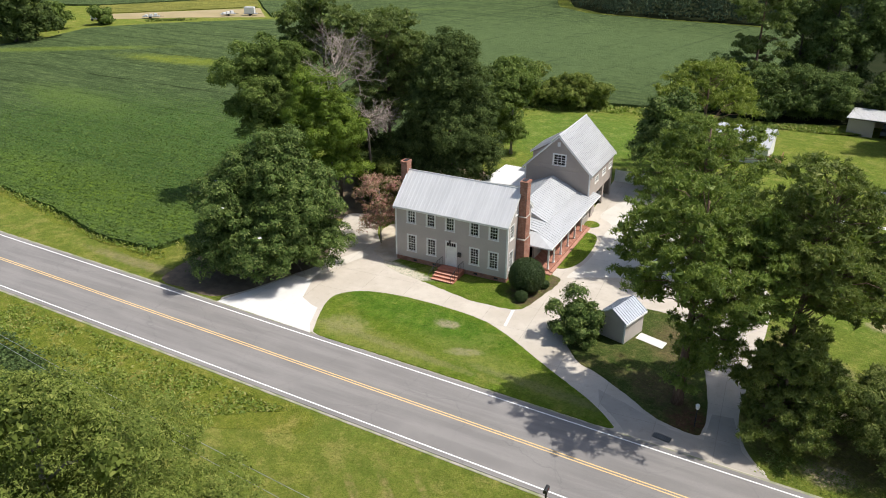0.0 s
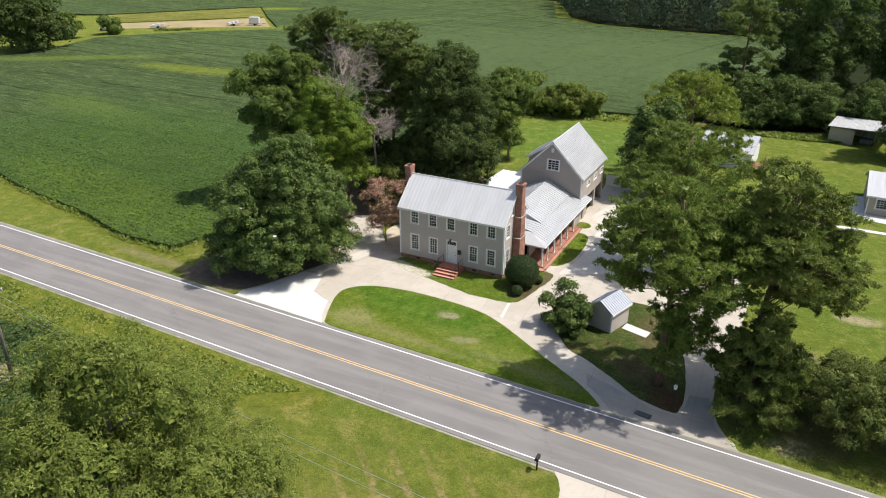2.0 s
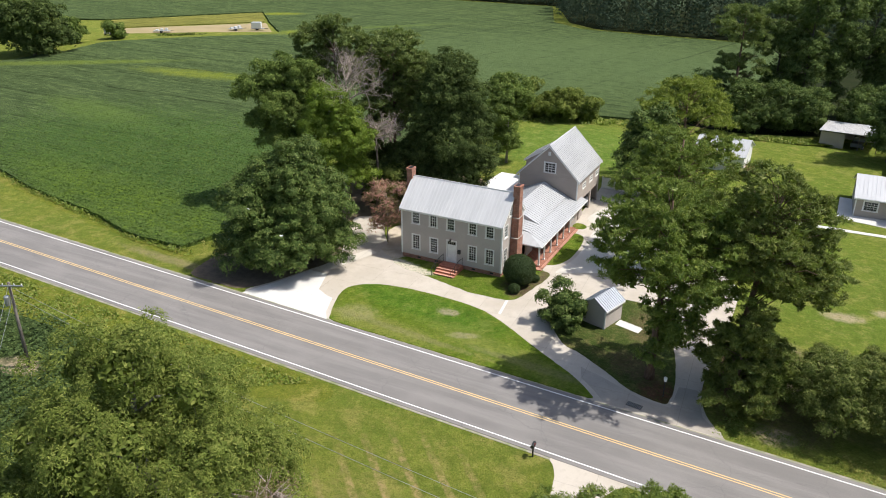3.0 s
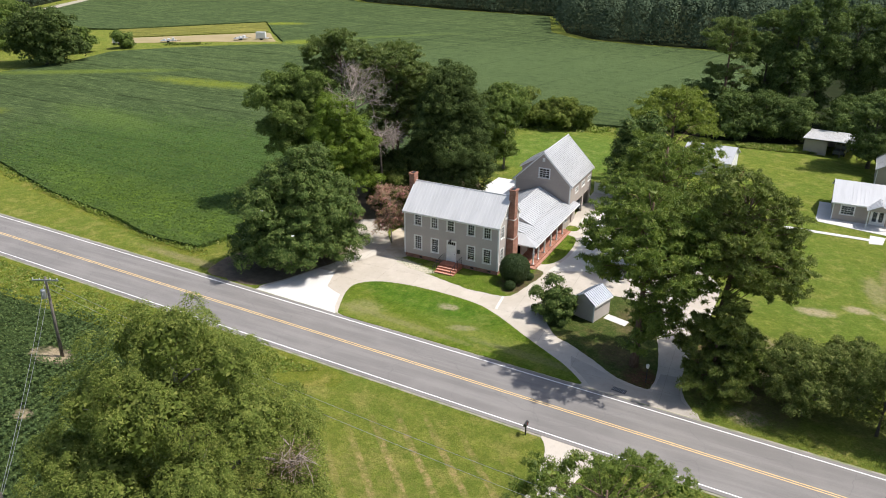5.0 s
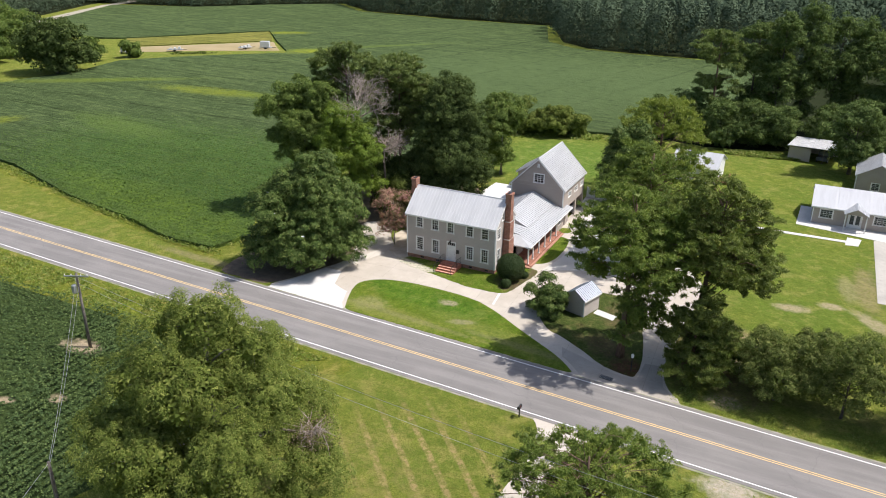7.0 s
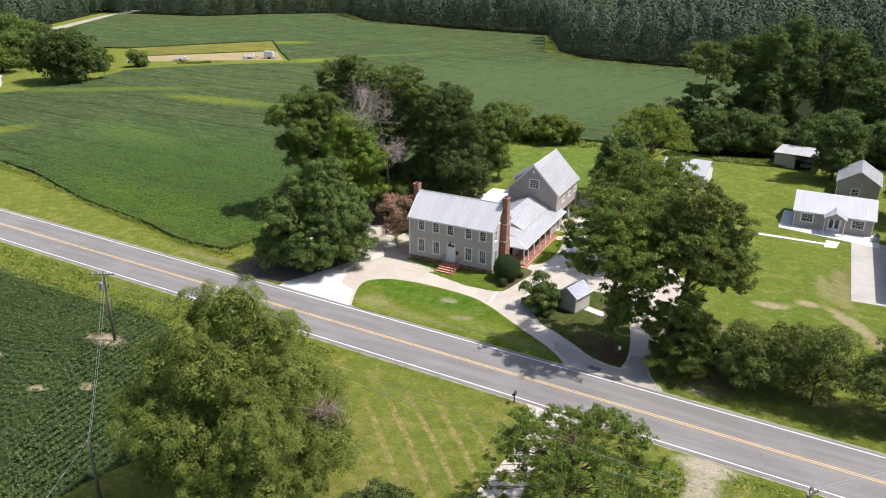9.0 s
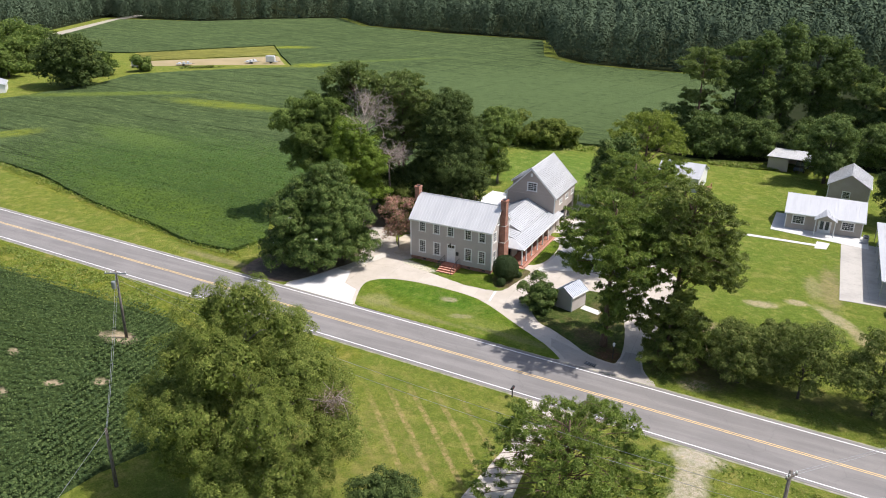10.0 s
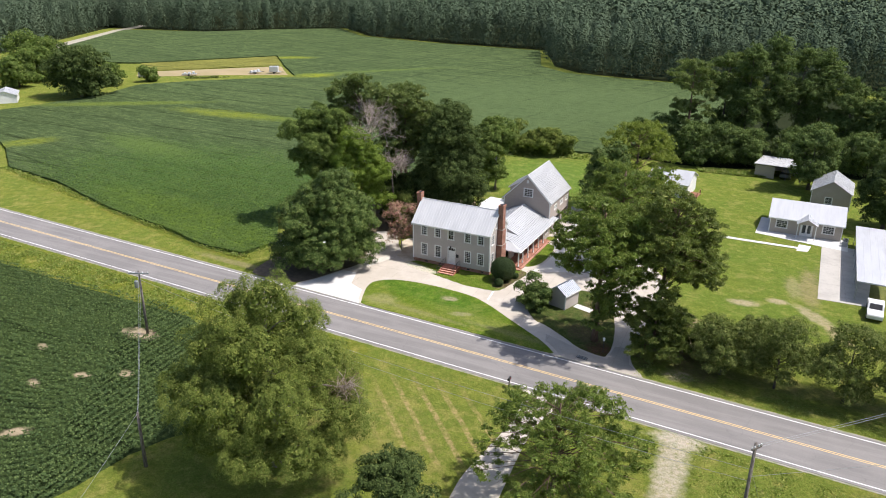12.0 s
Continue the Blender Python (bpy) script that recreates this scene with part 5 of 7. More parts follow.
    edge = plain("brick_step_edge", (0.46, 0.24, 0.17), (0.40, 0.20, 0.14), 0.85, scale=4)
    for k, (x1, z) in enumerate(((15.62, 0.16),)):
        bm = bmesh.new()
        box(bm, 15.3, 4.0, -0.1, x1, 17.0, z)
        part("porch_step", bm, edge, h)
    bm = bmesh.new()
    box(bm, 13.6, 3.55, -0.1, 15.62, 4.2, 0.16)
    part("porch_step", bm, edge, h)
    # closed end of the porch with a pale wall
    bm = bmesh.new()
    siding_wall(bm, (14.6, 16.6), (14.6, 21.0), 0.1, 2.6, [(0.6, 1.4, 1.1, 2.1), (2.6, 3.6, 0.1, 2.2)])
    siding_wall(bm, (12.9, 16.6), (14.6, 16.6), 0.1, 2.6)
    part("porch_end_wall", bm, M_SIDING_B, h)
    window(h, facing(14.58, 17.2, 1.1, 90), 0.8, 1.0, 2, 2)


def barn():
    X0, X1, Y0, Y1, ZE, ZR = 6.55, 14.45, 19.3, 29.2, 5.62, 9.72
    h = empty("garage_wing", pose(0, 0, 0), "tall taupe barn-like garage wing with a steep metal roof", "house wing")
    bm = bmesh.new()
    siding_wall(bm, (X0, Y0), (X1, Y0), 0.0, ZE, [(3.42, 4.82, 6.15, 7.38)], gable=((X1 - X0) / 2, ZR - 0.15))
    part("gable_wall", bm, M_SIDING_B, h)
    bm = bmesh.new()
    siding_wall(bm, (X1, Y1), (X0, Y1), 0.0, ZE, (), gable=((X1 - X0) / 2, ZR - 0.15))
    part("gable_wall", bm, M_SIDING_B, h)
    bm = bmesh.new()
    siding_wall(bm, (X0, Y1), (X0, Y0), 0.0, ZE)
    part("side_wall", bm, M_SIDING_B, h)
    ops = [(2.9, 5.9, 0.0, 2.45), (6.4, 9.4, 0.0, 2.45), (2.2, 3.4, 3.9, 4.5), (5.2, 6.4, 3.9, 4.5), (8.0, 9.2, 3.9, 4.5)]
    bm = bmesh.new()
    siding_wall(bm, (X1, Y0), (X1, Y1), 0.0, ZE, ops)
    part("side_wall", bm, M_SIDING_B, h)
    bm = bmesh.new()
    box(bm, X0 + 0.2, Y0 + 0.2, 2.7, X1 - 0.2, Y1 - 0.2, 2.9)
    part("upper_floor", bm, M_INSIDE, h)
    w3 = window(h, facing(X0 + 3.42, Y0 + 0.02, 6.15, 0), 1.4, 1.23, 3, 4, bar=0.03)
    for u0, u1, z0, z1 in ops[2:]:
        window(h, facing(X1 - 0.02, Y0 + u0, z0, 90), u1 - u0, z1 - z0, 3, 1)
    bm = bmesh.new()
    c = (X0 + X1) / 2
    box(bm, c - 0.17, Y0 - 0.05, 8.35, c + 0.17, Y0 - 0.01, 8.85)
    for k in range(5):
        box(bm, c - 0.13, Y0 - 0.07, 8.4 + 0.09 * k, c + 0.13, Y0 - 0.05, 8.45 + 0.09 * k)
    part("gable_vent", bm, M_WHITE, h, "white louvred gable vent")
    yf, yb = Y0 - 0.22, Y1 + 0.22
    for s in (1, -1):
        xe = X1 + 0.3 if s > 0 else X0 - 0.3
        ze = ZE - 0.18
        cs = [(xe, yf, ze), (xe, yb, ze), (c, yb, ZR), (c, yf, ZR)]
        if s < 0:
            cs = [cs[1], cs[0], cs[3], cs[2]]
        ribbed_roof("roof", h, M_TIN_OLD, cs, 0.42, label="silver standing-seam metal roof")
        for y in (yf - 0.02, yb - 0.06):
            bm = bmesh.new()
            q = [(xe, y, ze - 0.07), (xe, y + 0.08, ze - 0.07), (c, y + 0.08, ZR - 0.07), (c, y, ZR - 0.07)]
            slab(bm, q if s > 0 else q[::-1], 0.2)
            part("rake_board", bm, M_WHITE, h, "white rake board")
    bm = bmesh.new()
    tube(bm, [(c, yf, ZR + 0.01), (c, yb, ZR + 0.01)], [0.07, 0.07], 8)
    part("ridge_cap", bm, M_TIN, h)
    for x, sx in ((X0, -1), (X1, 1)):
        bm = bmesh.new()
        box(bm, min(x - sx * 0.12, x + sx * 0.05), Y0 - 0.045, 0, max(x - sx * 0.12, x + sx * 0.05), Y0 - 0.022, ZE - 0.1)
        part("corner_board", bm, M_WHITE, h, "white corner board")
    # dormer on the far slope
    bm = bmesh.new()
    siding_wall(bm, (5.5, 24.6), (8.0, 24.6), 3.0, 5.75, (), gable=(2.3, 7.15))
    siding_wall(bm, (5.5, 29.0), (5.5, 24.6), 3.0, 5.75)
    part("dormer_wall", bm, M_SIDING_B, h)
    ribbed_roof("dormer_roof", h, M_TIN, [(5.2, 29.2, 5.7), (5.2, 24.4, 5.7), (7.9, 24.4, 7.4), (7.9, 29.2, 7.4)], 0.42)
    bm = bmesh.new()
    slab(bm, [(5.2, 24.36, 5.65), (7.9, 24.36, 7.35), (7.9, 24.44, 7.35), (5.2, 24.44, 5.65)], 0.18)
    part("rake_board", bm, M_WHITE, h)


def patio_cover():
    h = empty("patio_cover", pose(0, 0, 0), "flat white patio roof on posts beside the garage wing", "canopy")
    bm = bmesh.new()
    slab(bm, [(1.3, 18.2, 3.0), (6.4, 18.4, 3.1), (6.4, 25.0, 3.1), (1.6, 25.4, 3.0)], 0.18)
    part("canopy_roof", bm, M_WHITE, h, "flat white membrane roof")
    for x, y in ((1.6, 18.5), (1.8, 25.0), (4.0, 18.5), (4.2, 25.0)):
        bm = bmesh.new()
        box(bm, x - 0.07, y - 0.07, 0, x + 0.07, y + 0.07, 2.86)
        part("canopy_post", bm, M_WHITE, h)


def small_building(name, m, w, d, ze, zr, wall_mat, roof_mat, label, category, over=0.25, ridge="x", windows=(), doors=(), pitch=0.5, rib=0.035):
    """A gabled building, local origin at the middle of its front; front faces -y. ridge along local x or y."""
    h = empty(name, m, label, category)
    mw = m

    def put(ob):
        ob.matrix_parent_inverse = Matrix.Identity(4)
        return ob

    fr = [(x - ww / 2 + w / 2, x + ww / 2 + w / 2, z0, z1) for x, ww, z0, z1, *_ in windows] + [(x - ww / 2 + w / 2, x + ww / 2 + w / 2, 0.0, hh) for x, ww, hh in doors]
    bm = bmesh.new()
    siding_wall(bm, (-w / 2, 0), (w / 2, 0), 0, ze, fr, 0.12, 0.2, (w / 2, zr - 0.1) if ridge == "y" else None)
    put(part("front_wall", bm, wall_mat, h))
    bm = bmesh.new()
    siding_wall(bm, (w / 2, d), (-w / 2, d), 0, ze, (), 0.12, 0.2, (w / 2, zr - 0.1) if ridge == "y" else None)
    put(part("back_wall", bm, wall_mat, h))
    for a, b in (((w / 2, 0), (w / 2, d)), ((-w / 2, d), (-w / 2, 0))):
        bm = bmesh.new()
        siding_wall(bm, a, b, 0, ze, (), 0.12, 0.2, (d / 2, zr - 0.1) if ridge == "x" else None)
        put(part("side_wall", bm, wall_mat, h))
    for s in (1, -1):
        if ridge == "x":
            ye = -over if s > 0 else d + over
            cs = [(-w / 2 - over, ye, ze - 0.05), (w / 2 + over, ye, ze - 0.05), (w / 2 + over, d / 2, zr), (-w / 2 - over, d / 2, zr)]
        else:
            xe = (w / 2 + over) * s
            cs = [(xe, -over, ze - 0.1), (xe, d + over, ze - 0.1), (0, d + over, zr), (0, -over, zr)]
        if s < 0:
            cs = [cs[1], cs[0], cs[3], cs[2]]
        ribbed_roof("roof", h, roof_mat, cs, pitch, 0.06, rib)
        bm = bmesh.new()
        a, b = Vector(cs[0]), Vector(cs[1])
        out = Vector((0, -0.04 * s, 0)) if ridge == "x" else Vector((0.04 * s, 0, 0))
        slab(bm, [tuple(a + out + Vector((0, 0, -0.02))), tuple(b + out + Vector((0, 0, -0.02))), tuple(b - out), tuple(a - out)], 0.16)
        put(part("fascia", bm, M_WHITE, h))
    for x, ww, z0, z1, *grid in windows:
        root = window(h, mw @ pose(x - ww / 2, 0.02, z0), ww, z1 - z0, *(grid or (4, 3)))
    for x, ww, hh in doors:
        dr = new("door")
        dr.parent = h
        dr.matrix_world = mw @ pose(x - ww / 2, 0.0, 0.02)
        bm = bmesh.new()
        box(bm, 0, 0.02, 0, ww, 0.07, hh)
        part("door_leaf", bm, M_WHITE, dr)
        bm = bmesh.new()
        for a in ((-0.1, -0.05, 0, 0, 0.05, hh + 0.1), (ww, -0.05, 0, ww + 0.1, 0.05, hh + 0.1), (0, -0.05, hh, ww, 0.05, hh + 0.1)):
            box(bm, *a)
        part("door_frame", bm, M_WHITE, dr)
        for k in (0, 1):
            bm = bmesh.new()
            box(bm, ww * (0.12 + 0.46 * k), 0.005, hh * 0.25, ww * (0.42 + 0.46 * k), 0.015, hh * 0.9)
            part("door_pane", bm, M_GLASS, dr).visible_shadow = False
    for x, y in ((-w / 2, 0), (w / 2, 0)):
        bm = bmesh.new()
        box(bm, x - 0.07, -0.045, 0, x + 0.07, -0.023, ze - 0.1)
        put(part("corner_board", bm, M_WHITE, h))
    return h


main_house()
front_steps()
wall_lantern()
wall_mailbox()
wing()
barn()
patio_cover()
small_building("garden_shed", pose(24.2, -5.35, 0, 0, 0, -17), 2.5, 3.0, 2.15, 3.0, M_SIDING, metal_roof("shed_tin", (0.48, 0.515, 0.57), (0.40, 0.43, 0.48)),
               "small grey garden shed with a ribbed tin roof", "shed", 0.18, "y", pitch=0.3, rib=0.05)
# the 0.97 sheets are added to pale the panes like reflected sky
cottage = small_building("cottage", pose(51.7, 39.0, 0, 0, 0, 1), 10.8, 8.6, 2.7, 4.6, M_SIDING_C, M_TIN_W, "beige one-storey cottage with a white metal roof", "house", 0.35, "x",
                         windows=((-3.6, 1.6, 1.0, 2.2, 4, 4, 0.97), (3.4, 1.6, 1.0, 2.2, 4, 4, 0.97)), doors=((0.2, 1.7, 2.1),))


def cottage_porch():
    m = pose(51.9, 39.0, 0, 0, 0, 1)
    h = empty("cottage_porch", m, "small gabled porch with white posts on the cottage front", "porch")
    for s in (1, -1):
        cs = [(1.6 * s, -2.0, 2.55), (1.6 * s, 2.3, 2.55), (0, 2.3, 3.45), (0, -2.0, 3.45)]
        if s < 0:
            cs = [cs[1], cs[0], cs[3], cs[2]]
        ribbed_roof("porch_roof", h, M_TIN_W, cs, 0.5)
    bm = bmesh.new()
    v = [bm.verts.new(p) for p in ((-1.45, -1.85, 2.55), (1.45, -1.85, 2.55), (0, -1.85, 3.36))]
    w = [bm.verts.new((p.co.x, -1.75, p.co.z)) for p in v]
    bm.faces.new(v)
    bm.faces.new(w[::-1])
    part("porch_gable", bm, M_SIDING_C, h)
    for x in (-1.35, 1.35):
        bm = bmesh.new()
        box(bm, x - 0.07, -1.85, 0.05, x + 0.07, -1.71, 2.5)
        part("porch_post", bm, M_WHITE, h)


cottage_porch()
# pale sheet (0.97) added behind the pane as reflected sky
small_building("guest_house", pose(55.0, 56.6, 0, 0, 0, -2), 6.4, 8.5, 3.2, 5.2, M_SIDING_C, M_TIN_OLD, "beige gabled outbuilding behind the cottage", "house", 0.25, "y", windows=((-0.3, 1.1, 1.0, 2.1, 2, 4, 0.97),))
small_building("storage_barn", pose(27.2, 50.6, 0, 0, 0, -3), 7.4, 7.6, 2.7, 4.4, M_WHITE, M_TIN_W, "white outbuilding with a white metal roof and small porch", "shed", 0.3, "x", windows=((-1.5, 1.0, 1.0, 2.0, 2, 2), (1.5, 1.0, 1.0, 2.0, 2, 2)))


def storage_deck():
    h = empty("wooden_deck", pose(31.9, 52.6, 0, 0, 0, -3), "small reddish wooden deck beside the white outbuilding", "deck")
    M_DECK = plain("stained_deck", (0.24, 0.10, 0.06), (0.30, 0.14, 0.09), 0.8, scale=3)
    for k in range(9):
        part("plank", cuboid(-1.0 + 0.22 * k, -1.6, 0.38, -0.8 + 0.22 * k, 1.6, 0.42), M_DECK, h)
    for x in (-0.95, 0.85):
        for y in (-1.5, 1.5):
            part("post", cuboid(x - 0.05, y - 0.05, -0.05, x + 0.05, y + 0.05, 1.2), M_DECK, h)
    part("rail", cuboid(0.8, -1.55, 1.15, 0.9, 1.55, 1.22), M_DECK, h)


def white_fence():
    h = empty("white_fence", pose(0, 0, 0), "white vinyl privacy fence behind the garage wing", "fence")
    for k in range(4):
        x = 13.8 + 1.9 * k
        part("post", cuboid(x - 0.07, 33.93, -0.1, x + 0.07, 34.07, 1.75), M_WHITE, h)
        if k < 3:
            part("panel", cuboid(x + 0.07, 33.97, 0.05, x + 1.83, 34.03, 1.6), M_WHITE, h)


def ac_unit(x, y):
    h = empty("air_conditioner", pose(x, y, 0.05), "pale grey air conditioning unit on the cottage patio", "air conditioner")
    bm = bmesh.new()
    box(bm, -0.4, -0.4, 0.0, 0.4, 0.4, 0.8)
    bmesh.ops.bevel(bm, geom=bm.edges[:], offset=0.04, segments=2, affect="EDGES")
    part("casing", bm, M_STEEL, h)
    bm = bmesh.new()
    tube(bm, [(0, 0, 0.8), (0, 0, 0.83)], [0.32, 0.3], 14)
    part("fan_guard", bm, M_DARK, h)


storage_deck()
white_fence()
ac_unit(57.7, 37.2)
ac_unit(57.8, 38.4)

# ---- outbuildings, vehicles, poles ----
def lean_to():
    m = pose(42.8, 73.0, 0, 0, 0, -8)
    h = empty("tractor_shed", m, "open-sided shed of white sheet metal with a flat roof", "shed")
    for nm, a in (("shed_wall", (-2.2, 0, 0, 1.6, 0.08, 2.5)), ("shed_wall", (-2.2, 0.08, 0, -2.12, 7.0, 2.5)), ("shed_wall", (-2.2, 7.0, 0, 6.5, 7.08, 2.3))):
        part(nm, cuboid(*a), M_SIDING_C, h)
    ribbed_roof("shed_roof", h, M_TIN, [(-2.5, -0.4, 2.75), (-2.5, 7.4, 2.75), (7.0, 7.4, 2.95), (7.0, -0.4, 2.95)], 0.6)
    for x in (3.8, 6.6):
        part("shed_post", cuboid(x - 0.06, 0, 0, x + 0.06, 0.12, 2.7), M_WOODPOLE, h)


def pickup(name, m, body_mat, label):
    h = empty(name, m, label, "pickup truck")
    bm = bmesh.new()
    prof = [(-2.7, 0.45), (2.75, 0.45), (2.75, 0.95), (2.55, 1.1), (1.15, 1.15), (0.55, 1.75), (-0.95, 1.78), (-1.05, 1.12), (-2.7, 1.12)]
    a = [bm.verts.new((x, -0.93, z)) for x, z in prof]
    b = [bm.verts.new((x, 0.93, z)) for x, z in prof]
    bm.faces.new(a)
    bm.faces.new(b[::-1])
    for i in range(len(a)):
        j = (i + 1) % len(a)
        bm.faces.new((a[j], a[i], b[i], b[j]))
    bmesh.ops.bevel(bm, geom=bm.edges[:], offset=0.05, segments=2, affect="EDGES")
    part("body", bm, body_mat, h)
    bm = bmesh.new()
    slab(bm, [(1.14, -0.75, 1.19), (1.14, 0.75, 1.19), (0.60, 0.7, 1.74), (0.60, -0.7, 1.74)], 0.02)
    part("windscreen", bm, M_DARK, h, "dark windscreen")
    for y in (-0.945, 0.925):
        bm = bmesh.new()
        slab(bm, [(-0.85, y, 1.2), (0.95, y, 1.2), (0.95, y + 0.02, 1.2), (-0.85, y + 0.02, 1.2)], 0.001)
        box(bm, -0.8, y, 1.2, 0.5, y + 0.02, 1.65)
        part("side_window", bm, M_DARK, h)
    part("load_bed", cuboid(-2.6, -0.78, 1.11, -1.15, 0.78, 1.135), M_DARK, h)
    for x in (-1.75, 1.75):
        for y in (-0.86, 0.86):
            bm = bmesh.new()
            tube(bm, [(x, y - 0.12, 0.38), (x, y + 0.12, 0.38)], [0.38, 0.38], 14)
            w = part("wheel", bm, M_RUBBER, h)
            bm = bmesh.new()
            s = 1 if y > 0 else -1
            tube(bm, [(x, y + s * 0.115, 0.38), (x, y + s * 0.135, 0.38)], [0.22, 0.2], 10)
            part("rim", bm, M_STEEL, w)
    return h


def mobile_home():
    m = pose(61.2, 15.0, 0, 0, 0, 0)
    h = empty("long_carport", m, "long white flat-roofed carport on steel posts", "carport")
    ribbed_roof("carport_roof", h, M_TIN_W, [(-2.4, 0, 3.0), (2.4, 0, 3.0), (2.4, 24.0, 3.08), (-2.4, 24.0, 3.08)], 0.9, 0.16, 0.02, label="white sheet roof")
    for y in (0.4, 6.0, 12.0, 18.0, 23.6):
        for x in (-2.2, 2.2):
            part("carport_post", cuboid(x - 0.05, y - 0.05, 0, x + 0.05, y + 0.05, 2.86), M_STEEL, h)


def utility_pole(name, x, y, height, label, arm=None, transformer=False):
    h = empty(name, pose(x, y, 0), label, "utility pole")
    bm = bmesh.new()
    tube(bm, [(0, 0, -0.3), (0, 0, height)], [0.17, 0.11], 10)
    part("pole", bm, M_WOODPOLE, h, smooth=True)
    if arm:
        turn, half, z = arm
        dx, dy = math.cos(radians(turn)), math.sin(radians(turn))
        bm = bmesh.new()
        box(bm, -half, -0.16, -0.06, half, -0.05, 0.06, Matrix.Translation((0, 0, z)) @ Matrix.Rotation(radians(turn), 4, "Z"))
        part("crossarm", bm, M_STEEL if transformer else M_WOODPOLE, h)
        for f in (-0.92, -0.4, 0.4, 0.92):
            bm = bmesh.new()
            px, py = dx * half * f + dy * 0.1, dy * half * f - dx * 0.1
            tube(bm, [(px, py, z + 0.06), (px, py, z + 0.14), (px, py, z + 0.22)], [0.03, 0.06, 0.04], 6)
            part("insulator", bm, M_WHITE, h)
    if transformer:
        bm = bmesh.new()
        tube(bm, [(-0.3, -0.28, height - 2.1), (-0.3, -0.28, height - 2.05), (-0.3, -0.28, height - 1.3), (-0.3, -0.28, height - 1.22)], [0.2, 0.24, 0.24, 0.18], 12)
        part("transformer", bm, M_STEEL, h, "grey transformer can")
    return h


def wire(a, b, sag, label="thin overhead electric wire between poles"):
    a, b = Vector(a), Vector(b)
    bm = bmesh.new()
    pts = []
    for k in range(13):
        f = k / 12
        p = a.lerp(b, f)
        p.z -= sag * 4 * f * (1 - f)
        pts.append(p)
    tube(bm, pts, [0.014] * 13, 4)
    return tagged(mesh_object("overhead_wire", bm, M_STEEL), label, "wire", "overhead wires")


def roadside_mailbox(x, y):
    h = empty("roadside_mailbox", pose(x, y, 0, 0, 0, 2), "black mailbox on a post at the verge", "mailbox")
    part("post", cuboid(-0.05, -0.05, -0.1, 0.05, 0.05, 0.95), M_DARK, h)
    bm = bmesh.new()
    out = [(-0.13, 0.95), (0.13, 0.95), (0.13, 1.1), (0.09, 1.19), (0, 1.22), (-0.09, 1.19), (-0.13, 1.1)]
    a = [bm.verts.new((u, -0.3, z)) for u, z in out]
    b = [bm.verts.new((u, 0.3, z)) for u, z in out]
    bm.faces.new(a)
    bm.faces.new(b[::-1])
    for i in range(len(a)):
        j = (i + 1) % len(a)
        bm.faces.new((a[j], a[i], b[i], b[j]))
    part("box", bm, M_DARK, h)
    part("flag", cuboid(0.13, -0.1, 1.05, 0.145, -0.06, 1.3), plain("red_flag", (0.4, 0.03, 0.02), (0.35, 0.03, 0.02)), h)


def yard_lamp(x, y):
    h = empty("yard_lamp", pose(x, y, 0), "white-topped lamp post in the pine straw bed", "lamp post")
    bm = bmesh.new()
    tube(bm, [(0, 0, -0.1), (0, 0, 0.1), (0, 0, 1.55)], [0.07, 0.045, 0.04], 8)
    part("post", bm, M_DARK, h)
    bm = bmesh.new()
    tube(bm, [(0, 0, 1.55), (0, 0, 1.6), (0, 0, 1.9), (0, 0, 2.02)], [0.06, 0.13, 0.17, 0.03], 6)
    part("lantern", bm, M_WHITE, h, "white lantern head")


def drain_grate(x, y):
    h = empty("drain_grate", pose(x, y, 0.026, 0, 0, -8), "dark iron drain grate set in the driveway", "drain")
    part("frame", cuboid(-0.62, -0.3, -0.01, 0.62, 0.3, 0.02), M_DARK, h)
    for k in range(9):
        part("bar", cuboid(-0.55 + 0.13 * k, -0.25, 0.02, -0.51 + 0.13 * k, 0.25, 0.03), M_STEEL, h)


lean_to()
mobile_home()
M_CARWHITE = plain("white_car_paint", (0.75, 0.75, 0.74), (0.70, 0.70, 0.69), 0.25, bump=0)
M_CARGREY = plain("grey_car_paint", (0.12, 0.13, 0.14), (0.10, 0.11, 0.12), 0.25, bump=0)
pickup("pickup_truck", pose(61.3, 11.9, 0, 0, 0, -92), M_CARWHITE, "white pickup truck parked at the end of the carport")
pickup("pickup_truck", pose(46.8, 75.6, 0, 0, 0, 80), M_CARGREY, "dark grey pickup parked under the open shed")
pickup("pickup_truck", pose(11.6, 25.6, 0, 0, 0, 0), M_CARGREY, "dark pickup parked inside the garage wing")


